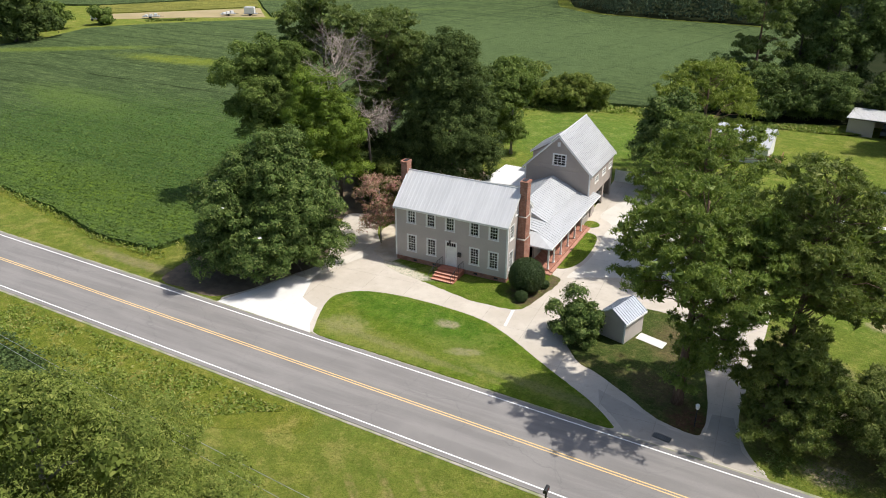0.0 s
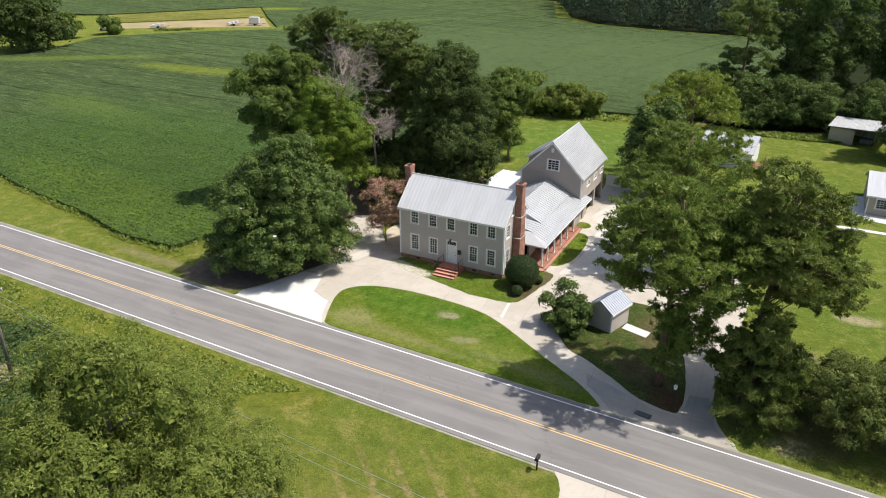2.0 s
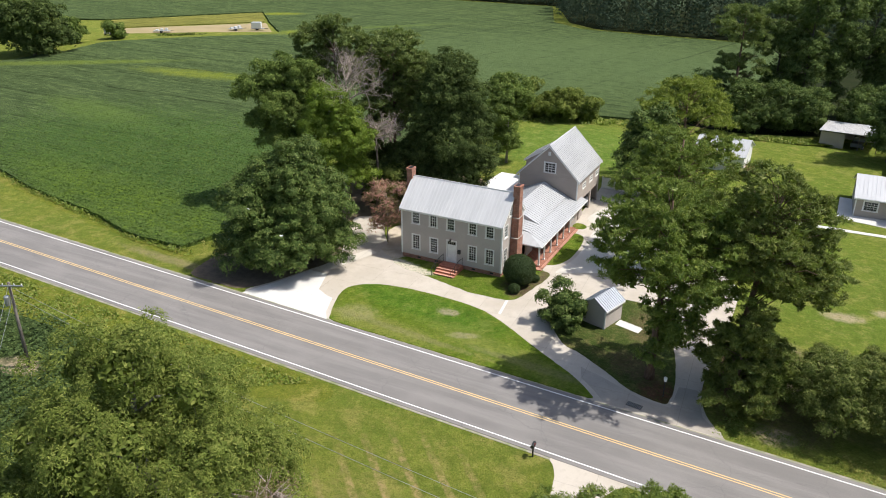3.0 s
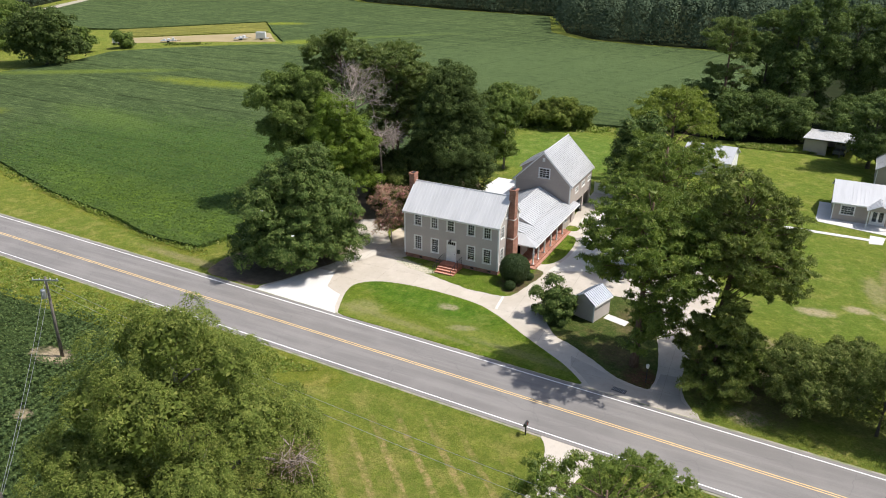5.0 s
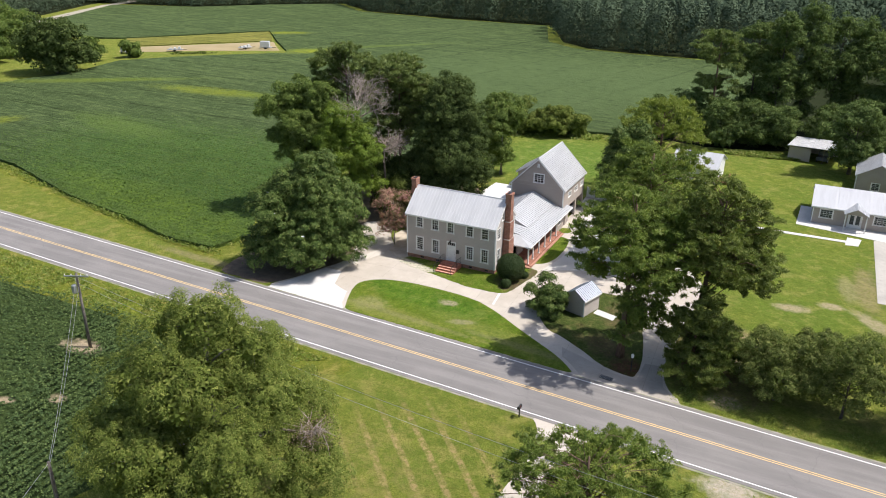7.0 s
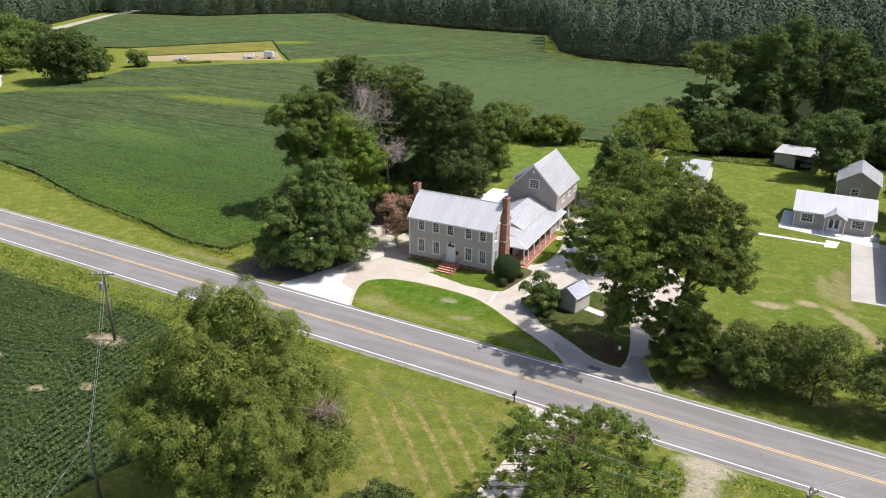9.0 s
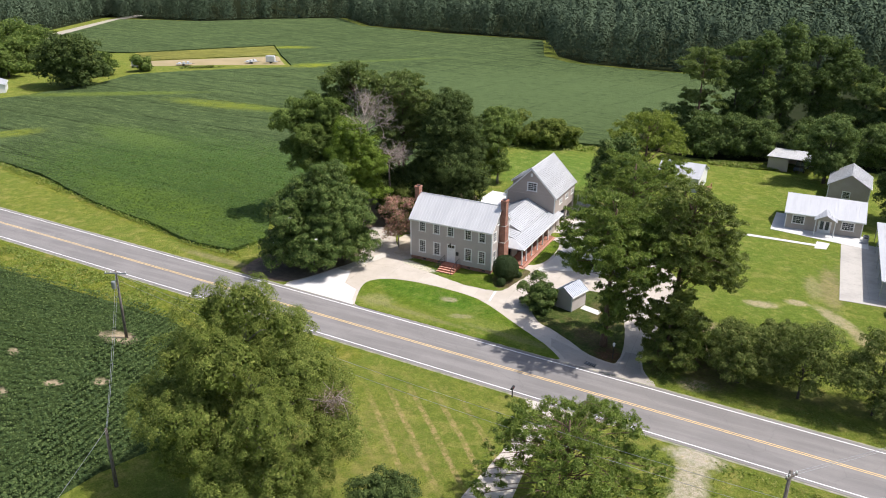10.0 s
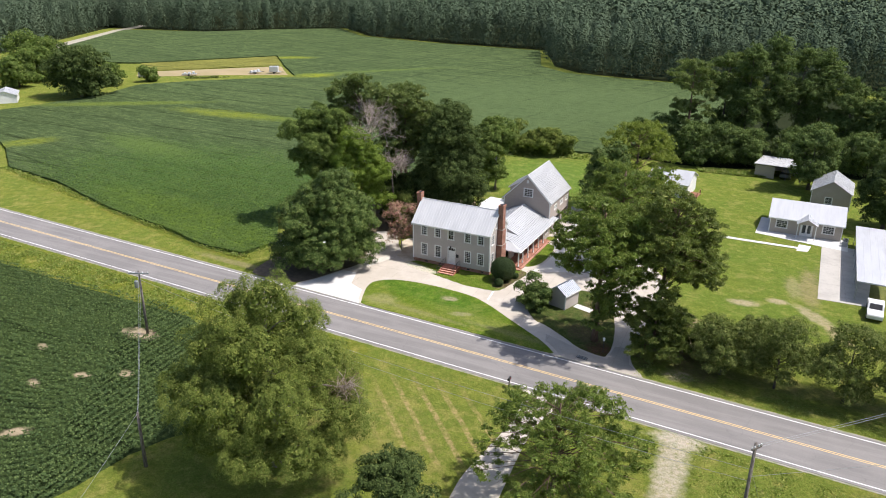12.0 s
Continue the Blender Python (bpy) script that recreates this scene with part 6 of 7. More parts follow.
def farm_trailer(x, y, turn, length, load, label):
    """A low flat trailer on two wheels, with or without a box on it."""
    h = empty("farm_trailer", pose(x, y, 0.03, 0, 0, turn), label, "trailer")
    part("bed", cuboid(-length / 2, -0.95, 0.55, length / 2, 0.95, 0.7), M_STEEL, h)
    part("drawbar", cuboid(length / 2, -0.06, 0.5, length / 2 + 1.2, 0.06, 0.6), M_DARK, h)
    for yy in (-0.95, 0.95):
        bm = bmesh.new()
        tube(bm, [(-0.2, yy - 0.1, 0.35), (-0.2, yy + 0.1, 0.35)], [0.35, 0.35], 12)
        part("wheel", bm, M_RUBBER, h)
    if load:
        bm = bmesh.new()
        box(bm, -length * 0.45, -0.9, 0.7, length * 0.3, 0.9, 0.7 + load)
        bmesh.ops.bevel(bm, geom=bm.edges[:], offset=0.12, segments=2, affect="EDGES")
        part("box", bm, M_CARWHITE, h, "white box body")
    else:
        for k in (-1, 0, 1):
            part("crate", cuboid(k * length * 0.28 - 0.4, -0.6, 0.7, k * length * 0.28 + 0.4, 0.6, 1.25 + 0.15 * k), M_CARWHITE, h)


farm_trailer(-128.4, 131.2, 25, 4.2, 1.9, "white box trailer parked on the mown strip")
farm_trailer(-134.3, 127.4, 60, 4.5, 0, "low flat trailer with white crates on the mown strip")
farm_trailer(-150.8, 111.9, 40, 5.0, 0, "low flat trailer with white crates on the mown strip")
farm_trailer(-161.3, 100.2, 100, 1.8, 1.3, "small white tank trailer at the field edge")
utility_pole("utility_pole", -17.0, -35.3, 8.3, "grey wooden utility pole with crossarm and transformer", (25, 1.2, 8.0), True)
utility_pole("utility_pole", 1.9, -53.6, 5.7, "short grey wooden utility pole at the field edge")
utility_pole("utility_pole", 50.5, -42.9, 11.85, "tall dark wooden utility pole with a short crossarm", (55, 0.5, 11.5))
wire((-17, -35.3, 8.2), (1.9, -53.6, 5.6), 0.5)
wire((-17, -35.3, 6.8), (1.9, -53.6, 5.3), 0.5)
wire((1.9, -53.6, 5.6), (19, -88, 7.5), 0.5)
wire((-17, -35.3, 7.9), (50.5, -42.9, 9.6), 1.0)
wire((-17, -35.3, 7.2), (50.5, -42.9, 8.6), 1.2)
for dz, dx, dy in ((11.6, 0.25, 0.35), (11.5, -0.25, -0.35)):
    wire((50.5 + dx, -42.9 + dy, dz), (120 + dx, 35 + dy, dz), 1.0)
wire((50.5, -42.9, 9.0), (120, 10, 9.0), 1.0)
wire((50.5, -42.9, 9.6), (53.6, -41.0, 0.0), 0.0, "guy wire of the utility pole")
roadside_mailbox(25.9, -26.25)
yard_lamp(32.8, -14.3)
drain_grate(31.0, -16.55)

# ---- trees and shrubs of the yard ----
broadleaf("magnolia_tree", -9.9, -7.4, 7.5, 13.4, 0.3, "broad dark southern magnolia with glossy leaves", M_LEAF_MAG, 1, 54000, 0.165, girth=0.4, bough=0.95, rough=0.4, rows=(
    (0.3, 0, 3.4, 6.5, 3.2), (0.5, 0, 6.4, 5.7, 3.6), (0.8, 0, 9.4, 4.4, 3.4), (1.2, 0, 11.8, 2.5, 2.4), (-4.6, -1.6, 3.0, 3.0, 2.8), (-3.6, -2.6, 7.0, 2.9, 2.8), (4.2, 0.4, 3.4, 2.9, 2.9), (3.7, 0.5, 8.0, 2.6, 2.7),
    (-1.8, -3.6, 3.4, 3.2, 2.9), (1.4, -2.6, 6.4, 2.9, 2.8), (0, 4.6, 4.5, 3.6, 3.6), (-1.6, -0.5, 10.4, 2.6, 2.4)))
broadleaf("crape_myrtle", -3.7, 3.0, 2.9, 7.4, 1.8, "pink-blooming crape myrtle beside the house", M_CRAPE, 2, 4600, 0.1, 16, 0.34, "vase", 0.09, M_BARK_G, aspect=0.5, bough=0.55)
broadleaf("oak_tree", -21.4, 8.1, 5.9, 19.2, 5.6, "tall spreading oak at the field edge", M_LEAF_OAK, 3, 34000, 0.165, girth=0.38, bough=0.95, rough=0.5, rows=(
    (-4.0, 0, 15.4, 2.2, 1.7), (-1.4, 0.5, 17.2, 2.6, 2.1), (1.8, 0, 16.4, 2.7, 2.3), (-3.6, -1, 11.6, 2.0, 1.6), (-1.0, -1, 13.6, 2.6, 2.2), (1.6, 0, 12.4, 3.0, 2.6), (0.2, 2, 14.4, 2.8, 2.6), (-1.2, 0, 9.2, 2.5, 2.2), (2.4, 1, 8.6, 2.8, 2.6), (0.6, 0, 5.6, 2.4, 2.2)))
pine("tall_pine", -17.4, 13.5, 5.8, 23.4, 12.0, "tall loblolly pine with a thinning crown", M_NEEDLE_G, 4, 15000, 0.32, 100, girth=0.32, bough=1.05, rows=(
    (-2.6, 0, 21.0, 2.7, 2.0), (0.2, 0, 22.0, 3.0, 1.8), (3.0, 0.5, 20.6, 2.2, 2.0), (-3.0, 1, 17.6, 2.3, 1.8), (2.0, 1, 17.6, 3.0, 2.0)))
pine("tall_pine", -11.6, 18.5, 5.0, 22.0, 6.0, "tall loblolly pine behind the house", M_NEEDLE_G, 5, 19000, 0.31, 150, girth=0.32, bough=1.05, rows=(
    (0, 0, 19.6, 3.6, 2.6), (-2.8, 0, 17.6, 2.6, 2.4), (2.8, 0, 17.4, 2.6, 2.8), (2.6, -0.5, 13.6, 2.4, 2.6), (-1.6, -0.5, 13.6, 3.2, 2.8), (1.4, 0.5, 13.4, 3.0, 2.8), (-1.0, 0, 10.0, 2.6, 2.2)))
pine("tall_pine", -15.6, 24.0, 5.4, 21.6, 7.0, "tall loblolly pine at the back of the yard", M_NEEDLE_G, 6, 8500, 0.42, 50, 0.27, "round", 0.32)
broadleaf("maple_tree", -12.9, 7.6, 4.4, 16.6, 3.0, "light green maple in the backyard", M_LEAF_LIME, 7, 26000, 0.135, girth=0.2, wood_mat=M_BARK_G, bough=0.8, rough=0.5, rows=(
    (-1.4, 0, 14.8, 2.1, 1.9), (-2.6, 0.4, 12.0, 2.5, 2.4), (0.6, 0, 12.2, 2.4, 2.2), (2.2, -0.5, 9.8, 2.4, 2.3), (-0.6, -0.8, 8.8, 2.6, 2.4), (-3.4, 0, 8.4, 2.2, 2.2), (0.8, -0.4, 6.2, 2.6, 2.2)))
broadleaf("live_oak", -2.6, 17.5, 6.9, 20.6, 0.6, "large dense dark evergreen oak behind the house", M_LEAF_DARK, 8, 42000, 0.16, girth=0.45, bough=0.85, rough=0.35, rows=(
    (0, 0, 15.6, 4.0, 4.8), (0.2, 0, 10.4, 5.3, 5.0), (0.4, 0, 5.0, 5.0, 4.2), (-2.8, -1.2, 12.4, 2.6, 3.2), (-1.2, -2.2, 16.0, 2.4, 2.8), (3.0, -1.4, 11.2, 2.8, 3.4), (2.0, -1.2, 15.4, 2.4, 2.8), (-3.4, -1, 7.6, 2.6, 3.0), (0.4, -3.6, 9.6, 2.6, 3.2), (3.6, -1, 6.6, 2.6, 3.0), (0.2, 0, 18.6, 1.9, 2.0)))
broadleaf("backyard_tree", -3.0, 38.6, 3.7, 12.0, 2.0, "slender green tree behind the garage wing", M_LEAF_OAK, 9, 11000, 0.22, 18, 0.38, "round", 0.2, M_BARK_G)
broadleaf("backyard_tree", -6.4, 43.0, 4.2, 12.5, 2.0, "slender green tree behind the garage wing", M_LEAF_OAK, 10, 10000, 0.22, 18, 0.38, "round", 0.2, M_BARK_G)
broadleaf("understory_shrub", -8.2, 12.0, 2.6, 6.0, 0.3, "tangled shrub under the backyard trees", M_LEAF_MID, 11, 6000, 0.17, 12, 0.42, "round", 0.1)
broadleaf("understory_shrub", -2.5, 9.5, 2.0, 5.2, 0.3, "reddish shrub behind the house", leaf_material("reddish_leaves", (0.07, 0.06, 0.03), (0.11, 0.075, 0.04), (0.17, 0.10, 0.06)), 12, 4500, 0.15, 10, 0.42, "round", 0.08)
broadleaf("understory_shrub", 1.4, 10.5, 2.0, 5.0, 0.3, "reddish shrub behind the house", bpy.data.materials["reddish_leaves"], 13, 4500, 0.15, 10, 0.42, "round", 0.08)
broadleaf("understory_shrub", -12.5, 18.0, 2.8, 6.5, 0.3, "dark shrub under the pines", M_LEAF_DARK, 14, 5500, 0.17, 12, 0.42, "round", 0.1)
for k, (x, y, r, hh) in enumerate(((-7.0, 15.0, 3.2, 9.5), (-9.8, 12.5, 2.4, 6.5), (-17.5, 19.5, 3.4, 9.0), (-21.0, 12.0, 2.8, 6.0))):
    broadleaf("understory_tree", x, y, r, hh, 0.4, "dark tangled understory tree in the backyard grove", M_LEAF_DARK, 140 + k, 7000, 0.18, 22, 0.34, "round", 0.1, group="backyard understory")
for k, (x, y, r, hh) in enumerate(((-10.0, 67.5, 3.7, 6.6), (-3.4, 69.0, 3.6, 5.8), (-6.6, 68.5, 3.2, 5.0), (0.6, 70.5, 2.6, 4.0))):
    broadleaf("boundary_bush", x, y, r, hh, 0.1, "rounded green bush on the field boundary", M_LEAF_PECAN, 20 + k, 5500, 0.2, 12, 0.42, "round", 0.1, group="boundary bushes", category="bush")

# large white flowers on the magnolia
def blossom(parent, p):
    bm = bmesh.new()
    for k in range(7):
        a = k * 0.9
        c, w = math.cos(a), math.sin(a)
        vs = [bm.verts.new(v) for v in ((p[0], p[1], p[2]), (p[0] + 0.13 * c - 0.07 * w, p[1] + 0.13 * w + 0.07 * c, p[2] + 0.09), (p[0] + 0.25 * c, p[1] + 0.25 * w, p[2] + 0.10), (p[0] + 0.13 * c + 0.07 * w, p[1] + 0.13 * w - 0.07 * c, p[2] + 0.09))]
        bm.faces.new(vs)
    part("blossom", bm, M_CURTAIN, parent, "white open magnolia flower")


for a, f, z in ((215, 0.98, 6.4), (240, 0.99, 4.4), (205, 0.97, 3.6), (262, 0.97, 8.2), (300, 0.98, 6.0), (190, 0.95, 9.0), (228, 0.9, 9.8)):
    rim = 7.3 * f * math.sqrt(1 - (z / 14.2) ** 1.9)
    blossom(bpy.data.objects["magnolia_tree"], (rim * math.cos(radians(a)), rim * math.sin(radians(a)), z))

# clipped and small shrubs
def boxwood(name, x, y, r, h, label, seed, count):
    rng = np.random.default_rng(seed)
    d = sphere_dirs(rng, count)
    wob = np.array([noise.noise(Vector(v * 3.0)) for v in d[:, :]]) if count < 30000 else 0
    p = d * (r * (0.93 + 0.08 * rng.random(count) + 0.05 * wob))[:, None]
    p[:, 2] = p[:, 2] * h / (2 * r) + h / 2
    p = p[p[:, 2] > 0.05]
    q = leaf_quads(rng, p, unit(p - (0, 0, h / 2)) + rng.normal(size=p.shape) * 0.5, 0.075 * (0.7 + 0.6 * rng.random(len(p))), 0.6)
    core = p[rng.integers(0, len(p), len(p) // 3)] * (0.86, 0.86, 0.9) + (0, 0, 0.05)
    q2 = leaf_quads(rng, core, unit(core - (0, 0, h / 2)), 0.14 * np.ones(len(core)), 0.8)
    bm = bmesh.new()
    tube(bm, [(0, 0, -0.1), (0, 0, h * 0.7)], [0.12, 0.05], 6)
    return plant(name, x, y, label, "shrub", np.concatenate([q, q2]), M_BOX, bm, M_BARK_D, 4)


M_BOX = leaf_material("boxwood_leaves", (0.028, 0.055, 0.014), (0.040, 0.072, 0.018), (0.07, 0.10, 0.03), glow=0.2, clump=1.5)
boxwood("round_boxwood", 14.6, -0.5, 1.75, 3.4, "large clipped round boxwood at the house corner", 31, 11000)
boxwood("small_boxwood", 14.9, -2.6, 0.62, 1.05, "small rounded boxwood by the driveway", 32, 3500)
boxwood("small_boxwood", 15.9, 0.9, 0.5, 0.8, "small rounded boxwood by the driveway", 33, 2600)
broadleaf("camellia_tree", 21.4, -6.5, 2.2, 3.1, 0.2, "low dark camellia beside the garden shed", M_LEAF_MAG, 34, 9000, 0.15, 18, 0.36, "round", 0.12)

# pines by the court and the road
pine("yard_pine", 27.6, 12.0, 7.1, 16.2, 1.6, "wide bushy loblolly pine beside the court", M_NEEDLE, 41, 21000, 0.285, 150, girth=0.36, bough=1.15, rows=(
    (-0.8, 0, 13.2, 4.0, 3.0), (-4.4, 0, 10.0, 3.2, 2.6), (3.8, 0.5, 11.6, 3.6, 2.8), (-0.5, -2.5, 9.5, 4.2, 3.0), (-4.2, -1, 6.0, 3.2, 2.2), (2.5, 0, 7.0, 3.6, 2.6), (0, 3, 9.0, 4.0, 3.4), (-1.5, -1, 4.4, 3.6, 2.0)))
pine("yard_pine", 37.0, -9.6, 6.0, 19.0, 3.6, "tall leaning pine with olive-brown needles", M_NEEDLE_B, 43, 27000, 0.265, 230, girth=0.36, bough=1.0, lean=1.6, rows=(
    (0.6, 0, 17.3, 2.7, 1.9), (3.2, 0.3, 15.3, 2.8, 2.2), (-1.5, 0, 14.7, 2.6, 2.2), (1.6, -0.8, 13.0, 3.0, 2.4), (4.8, 0, 11.6, 2.4, 2.2), (3.0, 0, 9.8, 2.8, 2.0), (5.4, -0.6, 8.8, 2.1, 1.7), (-1.6, -0.5, 11.8, 2.2, 1.6), (1.4, 2.8, 13.0, 3.0, 2.6), (4.8, 3, 10.0, 2.6, 2.0),
    (0.2, -3.4, 13.2, 2.6, 1.8), (3.0, -3.6, 12.0, 2.6, 1.8)))
pine("yard_pine", 31.1, -12.0, 5.5, 18.0, 4.4, "tall spreading pine over the shed island", M_NEEDLE, 44, 27500, 0.265, 230, girth=0.36, bough=1.05, rows=(
    (-0.8, 0, 16.0, 2.8, 2.0), (-3.0, 0, 13.6, 2.6, 2.0), (2.2, 0, 14.6, 2.8, 2.0), (-0.4, -1.2, 12.2, 3.4, 2.0), (-4.0, 0.5, 11.0, 2.0, 1.3), (3.6, 0.2, 12.0, 2.8, 1.8), (1.6, -1.5, 9.6, 3.0, 1.6), (4.2, -1.8, 9.6, 2.4, 1.4), (-1.0, -3.2, 12.8, 2.8, 1.8), (2.6, -3.2, 12.2, 2.8, 1.8),
    (0, 3.4, 12.6, 3.2, 2.0), (3.0, 3.0, 11.6, 2.8, 1.8), (-2.4, 0.2, 9.6, 1.8, 0.9), (2.6, 0.2, 8.0, 2.2, 1.3), (0.9, -0.2, 6.4, 2.4, 1.4), (2.2, 0.5, 4.8, 2.0, 1.1), (0.3, -0.2, 4.4, 1.8, 1.1), (-0.2, 0, 2.8, 1.3, 0.7)))
pine("yard_pine", 38.0, -12.6, 3.6, 8.8, 0.3, "low bushy young pine at the driveway mouth", M_NEEDLE_B, 45, 17000, 0.24, 90, girth=0.2, bough=0.85, rows=(
    (0, 0, 6.8, 2.4, 2.0), (-0.8, -0.4, 4.2, 2.7, 2.2), (1.4, 0, 4.4, 2.7, 2.4), (0.2, -0.8, 2.0, 3.0, 1.5), (-0.4, 1.8, 4.4, 2.4, 2.2)))
broadleaf("understory_shrub", 39.6, -9.6, 2.4, 5.0, 0.1, "dense grey-green shrub at the driveway mouth", M_LEAF_OAK, 146, 9000, 0.13, 26, 0.32, "round", 0.12)
pine("yard_pine", 23.0, 41.0, 8.0, 15.6, 1.5, "yellowish broad pine behind the court", M_NEEDLE_Y, 46, 15000, 0.31, 120, 0.19, "round", 0.34, spread=0.8)
broadleaf("yard_tree", 20.6, 33.0, 4.6, 12.4, 0.6, "dark green tree behind the court", M_LEAF_MAG, 47, 14000, 0.22, 24, 0.36, "round", 0.26)
# row of small trees along the road
for k, (x, y, r, hh) in enumerate(((45.6, -13.0, 3.7, 6.3), (51.2, -13.3, 3.7, 8.0), (57.8, -13.1, 4.0, 8.6), (64.0, -12.6, 4.3, 8.5), (70.2, -12.4, 4.2, 8.0), (76.4, -12.0, 4.2, 8.0), (48.4, -7.6, 2.4, 5.0), (44.0, -9.2, 2.2, 4.6))):
    broadleaf("roadside_tree", x, y, r, hh, 0.9, "small bushy olive-green tree along the road", M_LEAF_ROAD, 50 + k, 11000, 0.102, 16, 0.42, "vase", 0.12, M_BARK_D, group="roadside trees", spread=0.7, bough=0.55, thick=0.92, rough=0.6)

# south side
broadleaf("pecan_tree", 12.1, -48.0, 10.3, 18.3, 4.4, "large pecan tree with drooping olive-green foliage", M_LEAF_PECAN, 61, 108000, 0.1, girth=0.42, wood_mat=M_BARK_G, droop=0.5, aspect=0.45, bough=0.78, thick=0.94, rough=0.6, rows=(
    (0.3, 0, 16.2, 2.3, 2.2), (-2.3, 0.5, 15.8, 1.6, 1.5), (3.0, 0, 14.8, 1.7, 1.3), (-4.4, 0, 11.8, 2.7, 2.3), (-1.0, -2.2, 12.6, 3.0, 2.6), (4.2, -0.8, 11.4, 2.6, 2.1), (-6.8, -0.6, 8.0, 2.6, 2.4), (-3.2, -3.6, 8.8, 3.2, 2.7),
    (1.6, -4.0, 9.0, 3.2, 2.7), (6.4, -0.8, 6.6, 2.4, 2.6), (0, 4.0, 10.4, 4.0, 3.6), (-5.0, 3.6, 7.2, 3.2, 3.0), (4.8, 3.4, 7.4, 2.8, 2.8), (-4.6, -2.8, 5.0, 2.8, 2.4), (-0.8, -4.6, 5.0, 3.0, 2.4), (2.8, -4.4, 4.8, 2.8, 2.3), (5.0, -2.4, 4.2, 2.2, 2.2)))
def dead_boughs(parent, at, seed, label):
    """A brown withered bough: a limb with many fine twigs and a few shrivelled leaves."""
    rng = np.random.default_rng(seed)
    bm = bmesh.new()
    c = Vector((*turned(at[0], at[1]), at[2]))
    for _ in range(46):
        d = Vector(unit(rng.normal(size=3) * (1, 1, 0.6) + (0.3, 0, 0.25)))
        a = c + Vector(rng.normal(size=3) * 0.35)
        tube(bm, [a, a + d * 0.7, a + d * 1.25 + Vector(rng.normal(size=3) * 0.25)], [0.035, 0.022, 0.008], 4)
    tube(bm, [Vector((0.3 * c.x, 0.3 * c.y, c.z - 1.0)), c * 0.7 + Vector((0, 0, 0.3 * c.z)), c], [0.12, 0.09, 0.04], 6)
    part("dead_bough", bm, M_DEADWOOD, parent, label)
    p = np.array(c) + rng.normal(size=(1500, 3)) * (0.75, 0.75, 0.55)
    q = quads_object("withered_leaves", leaf_tris(rng, p, rng.normal(size=(1500, 3)) + (0, 0, 0.6), 0.07 * (0.6 + 0.8 * rng.random(1500)), 0.5), 3, M_WITHERED, parent)
    q["label"] = "withered brown leaves"


M_WITHERED = leaf_material("withered_leaves", (0.17, 0.12, 0.07), (0.23, 0.165, 0.10), (0.32, 0.25, 0.16), glow=0.15, clump=1.5)
pecan = bpy.data.objects["pecan_tree"]
dead_boughs(pecan, (6.6, -1.2, 8.9), 64, "bare limb with withered twigs")
pine("south_pine", 35.6, -40.0, 7.7, 9.9, 1.8, "low spreading pine at the neighbour's drive", M_NEEDLE, 62, 36000, 0.17, 240, girth=0.3, bough=0.78, squash=0.66, blades=3, rows=(
    (-1.0, 0, 8.0, 3.2, 1.8), (-4.6, 0, 6.0, 2.4, 1.6), (2.6, 0.4, 7.6, 2.8, 1.8), (0.6, -2.6, 6.2, 3.4, 2.0), (5.4, -0.4, 5.0, 2.4, 1.8), (-1.6, 3, 6.4, 3.2, 2.0), (3.0, 3.2, 6.0, 3.2, 2.0), (-5.6, -1.4, 3.6, 1.8, 1.1), (2.2, -4.2, 4.0, 3.0, 1.6), (-2.0, -4.6, 3.8, 2.4, 1.3)))
broadleaf("south_shrub_tree", 25.6, -51.0, 3.3, 6.5, 0.6, "small dark rounded tree on the south lawn", M_LEAF_DARK, 63, 13000, 0.14, 24, 0.36, "round", 0.18, spread=0.85)

# tall trees behind the cottage
TALL = ((24.5, 84.0, 6.2, 21.5, "p"), (31.0, 90.5, 4.2, 23.0, "b"), (36.0, 88.0, 4.0, 24.5, "b"), (40.5, 93.0, 4.4, 26.0, "b"), (46.0, 95.5, 4.4, 24.0, "b"), (50.5, 97.0, 4.4, 23.5, "b"), (56.5, 93.0, 4.2, 18.5, "b"), (62.5, 92.0, 4.6, 16.5, "b"), (34.0, 98.0, 4.4, 23.0, "p"), (68.5, 95.0, 5.0, 17.0, "b"))
for k, (x, y, r, hh, kind) in enumerate(TALL):
    if kind == "p":
        pine("tall_pine", x, y, r, hh, 3.0, "tall ragged pine behind the cottage lawn", M_NEEDLE_G, 70 + k, 11500, 0.4, 64, 0.27, "round", 0.34)
    else:
        broadleaf("tall_tree", x, y, r, hh, 3.0, "tall dark green hardwood behind the cottage lawn", M_LEAF_WOOD, 70 + k, 11000, 0.2, 26, 0.42, "round", 0.3, group="trees behind the lawn", bough=0.85)
LOW = ((20.5, 80.0, 4.8, 9.0), (27.5, 77.0, 4.6, 8.6), (33.0, 79.5, 4.4, 8.5), (38.0, 80.5, 4.0, 8.0), (46.5, 84.0, 4.4, 8.0), (15.0, 79.0, 4.0, 7.6), (59.0, 84.0, 4.4, 8.5), (66.0, 82.0, 4.6, 9.0))
for k, (x, y, r, hh) in enumerate(LOW):
    broadleaf("thicket_tree", x, y, r, hh, 0.2, "tangled green understory tree at the wood edge", M_LEAF_WOOD, 90 + k, 7500, 0.19, 24, 0.34, "round", 0.16, group="thicket trees")
broadleaf("cottage_oak", 51.0, 68.0, 5.4, 12.0, 1.4, "dark shade tree behind the cottage", M_LEAF_WOOD, 101, 14000, 0.19, 26, 0.36, "round", 0.3)
broadleaf("cottage_oak", 63.4, 49.5, 5.2, 12.0, 1.2, "dark shade tree beside the cottage", M_LEAF_DARK, 102, 13000, 0.22, 34, 0.3, "round", 0.3)

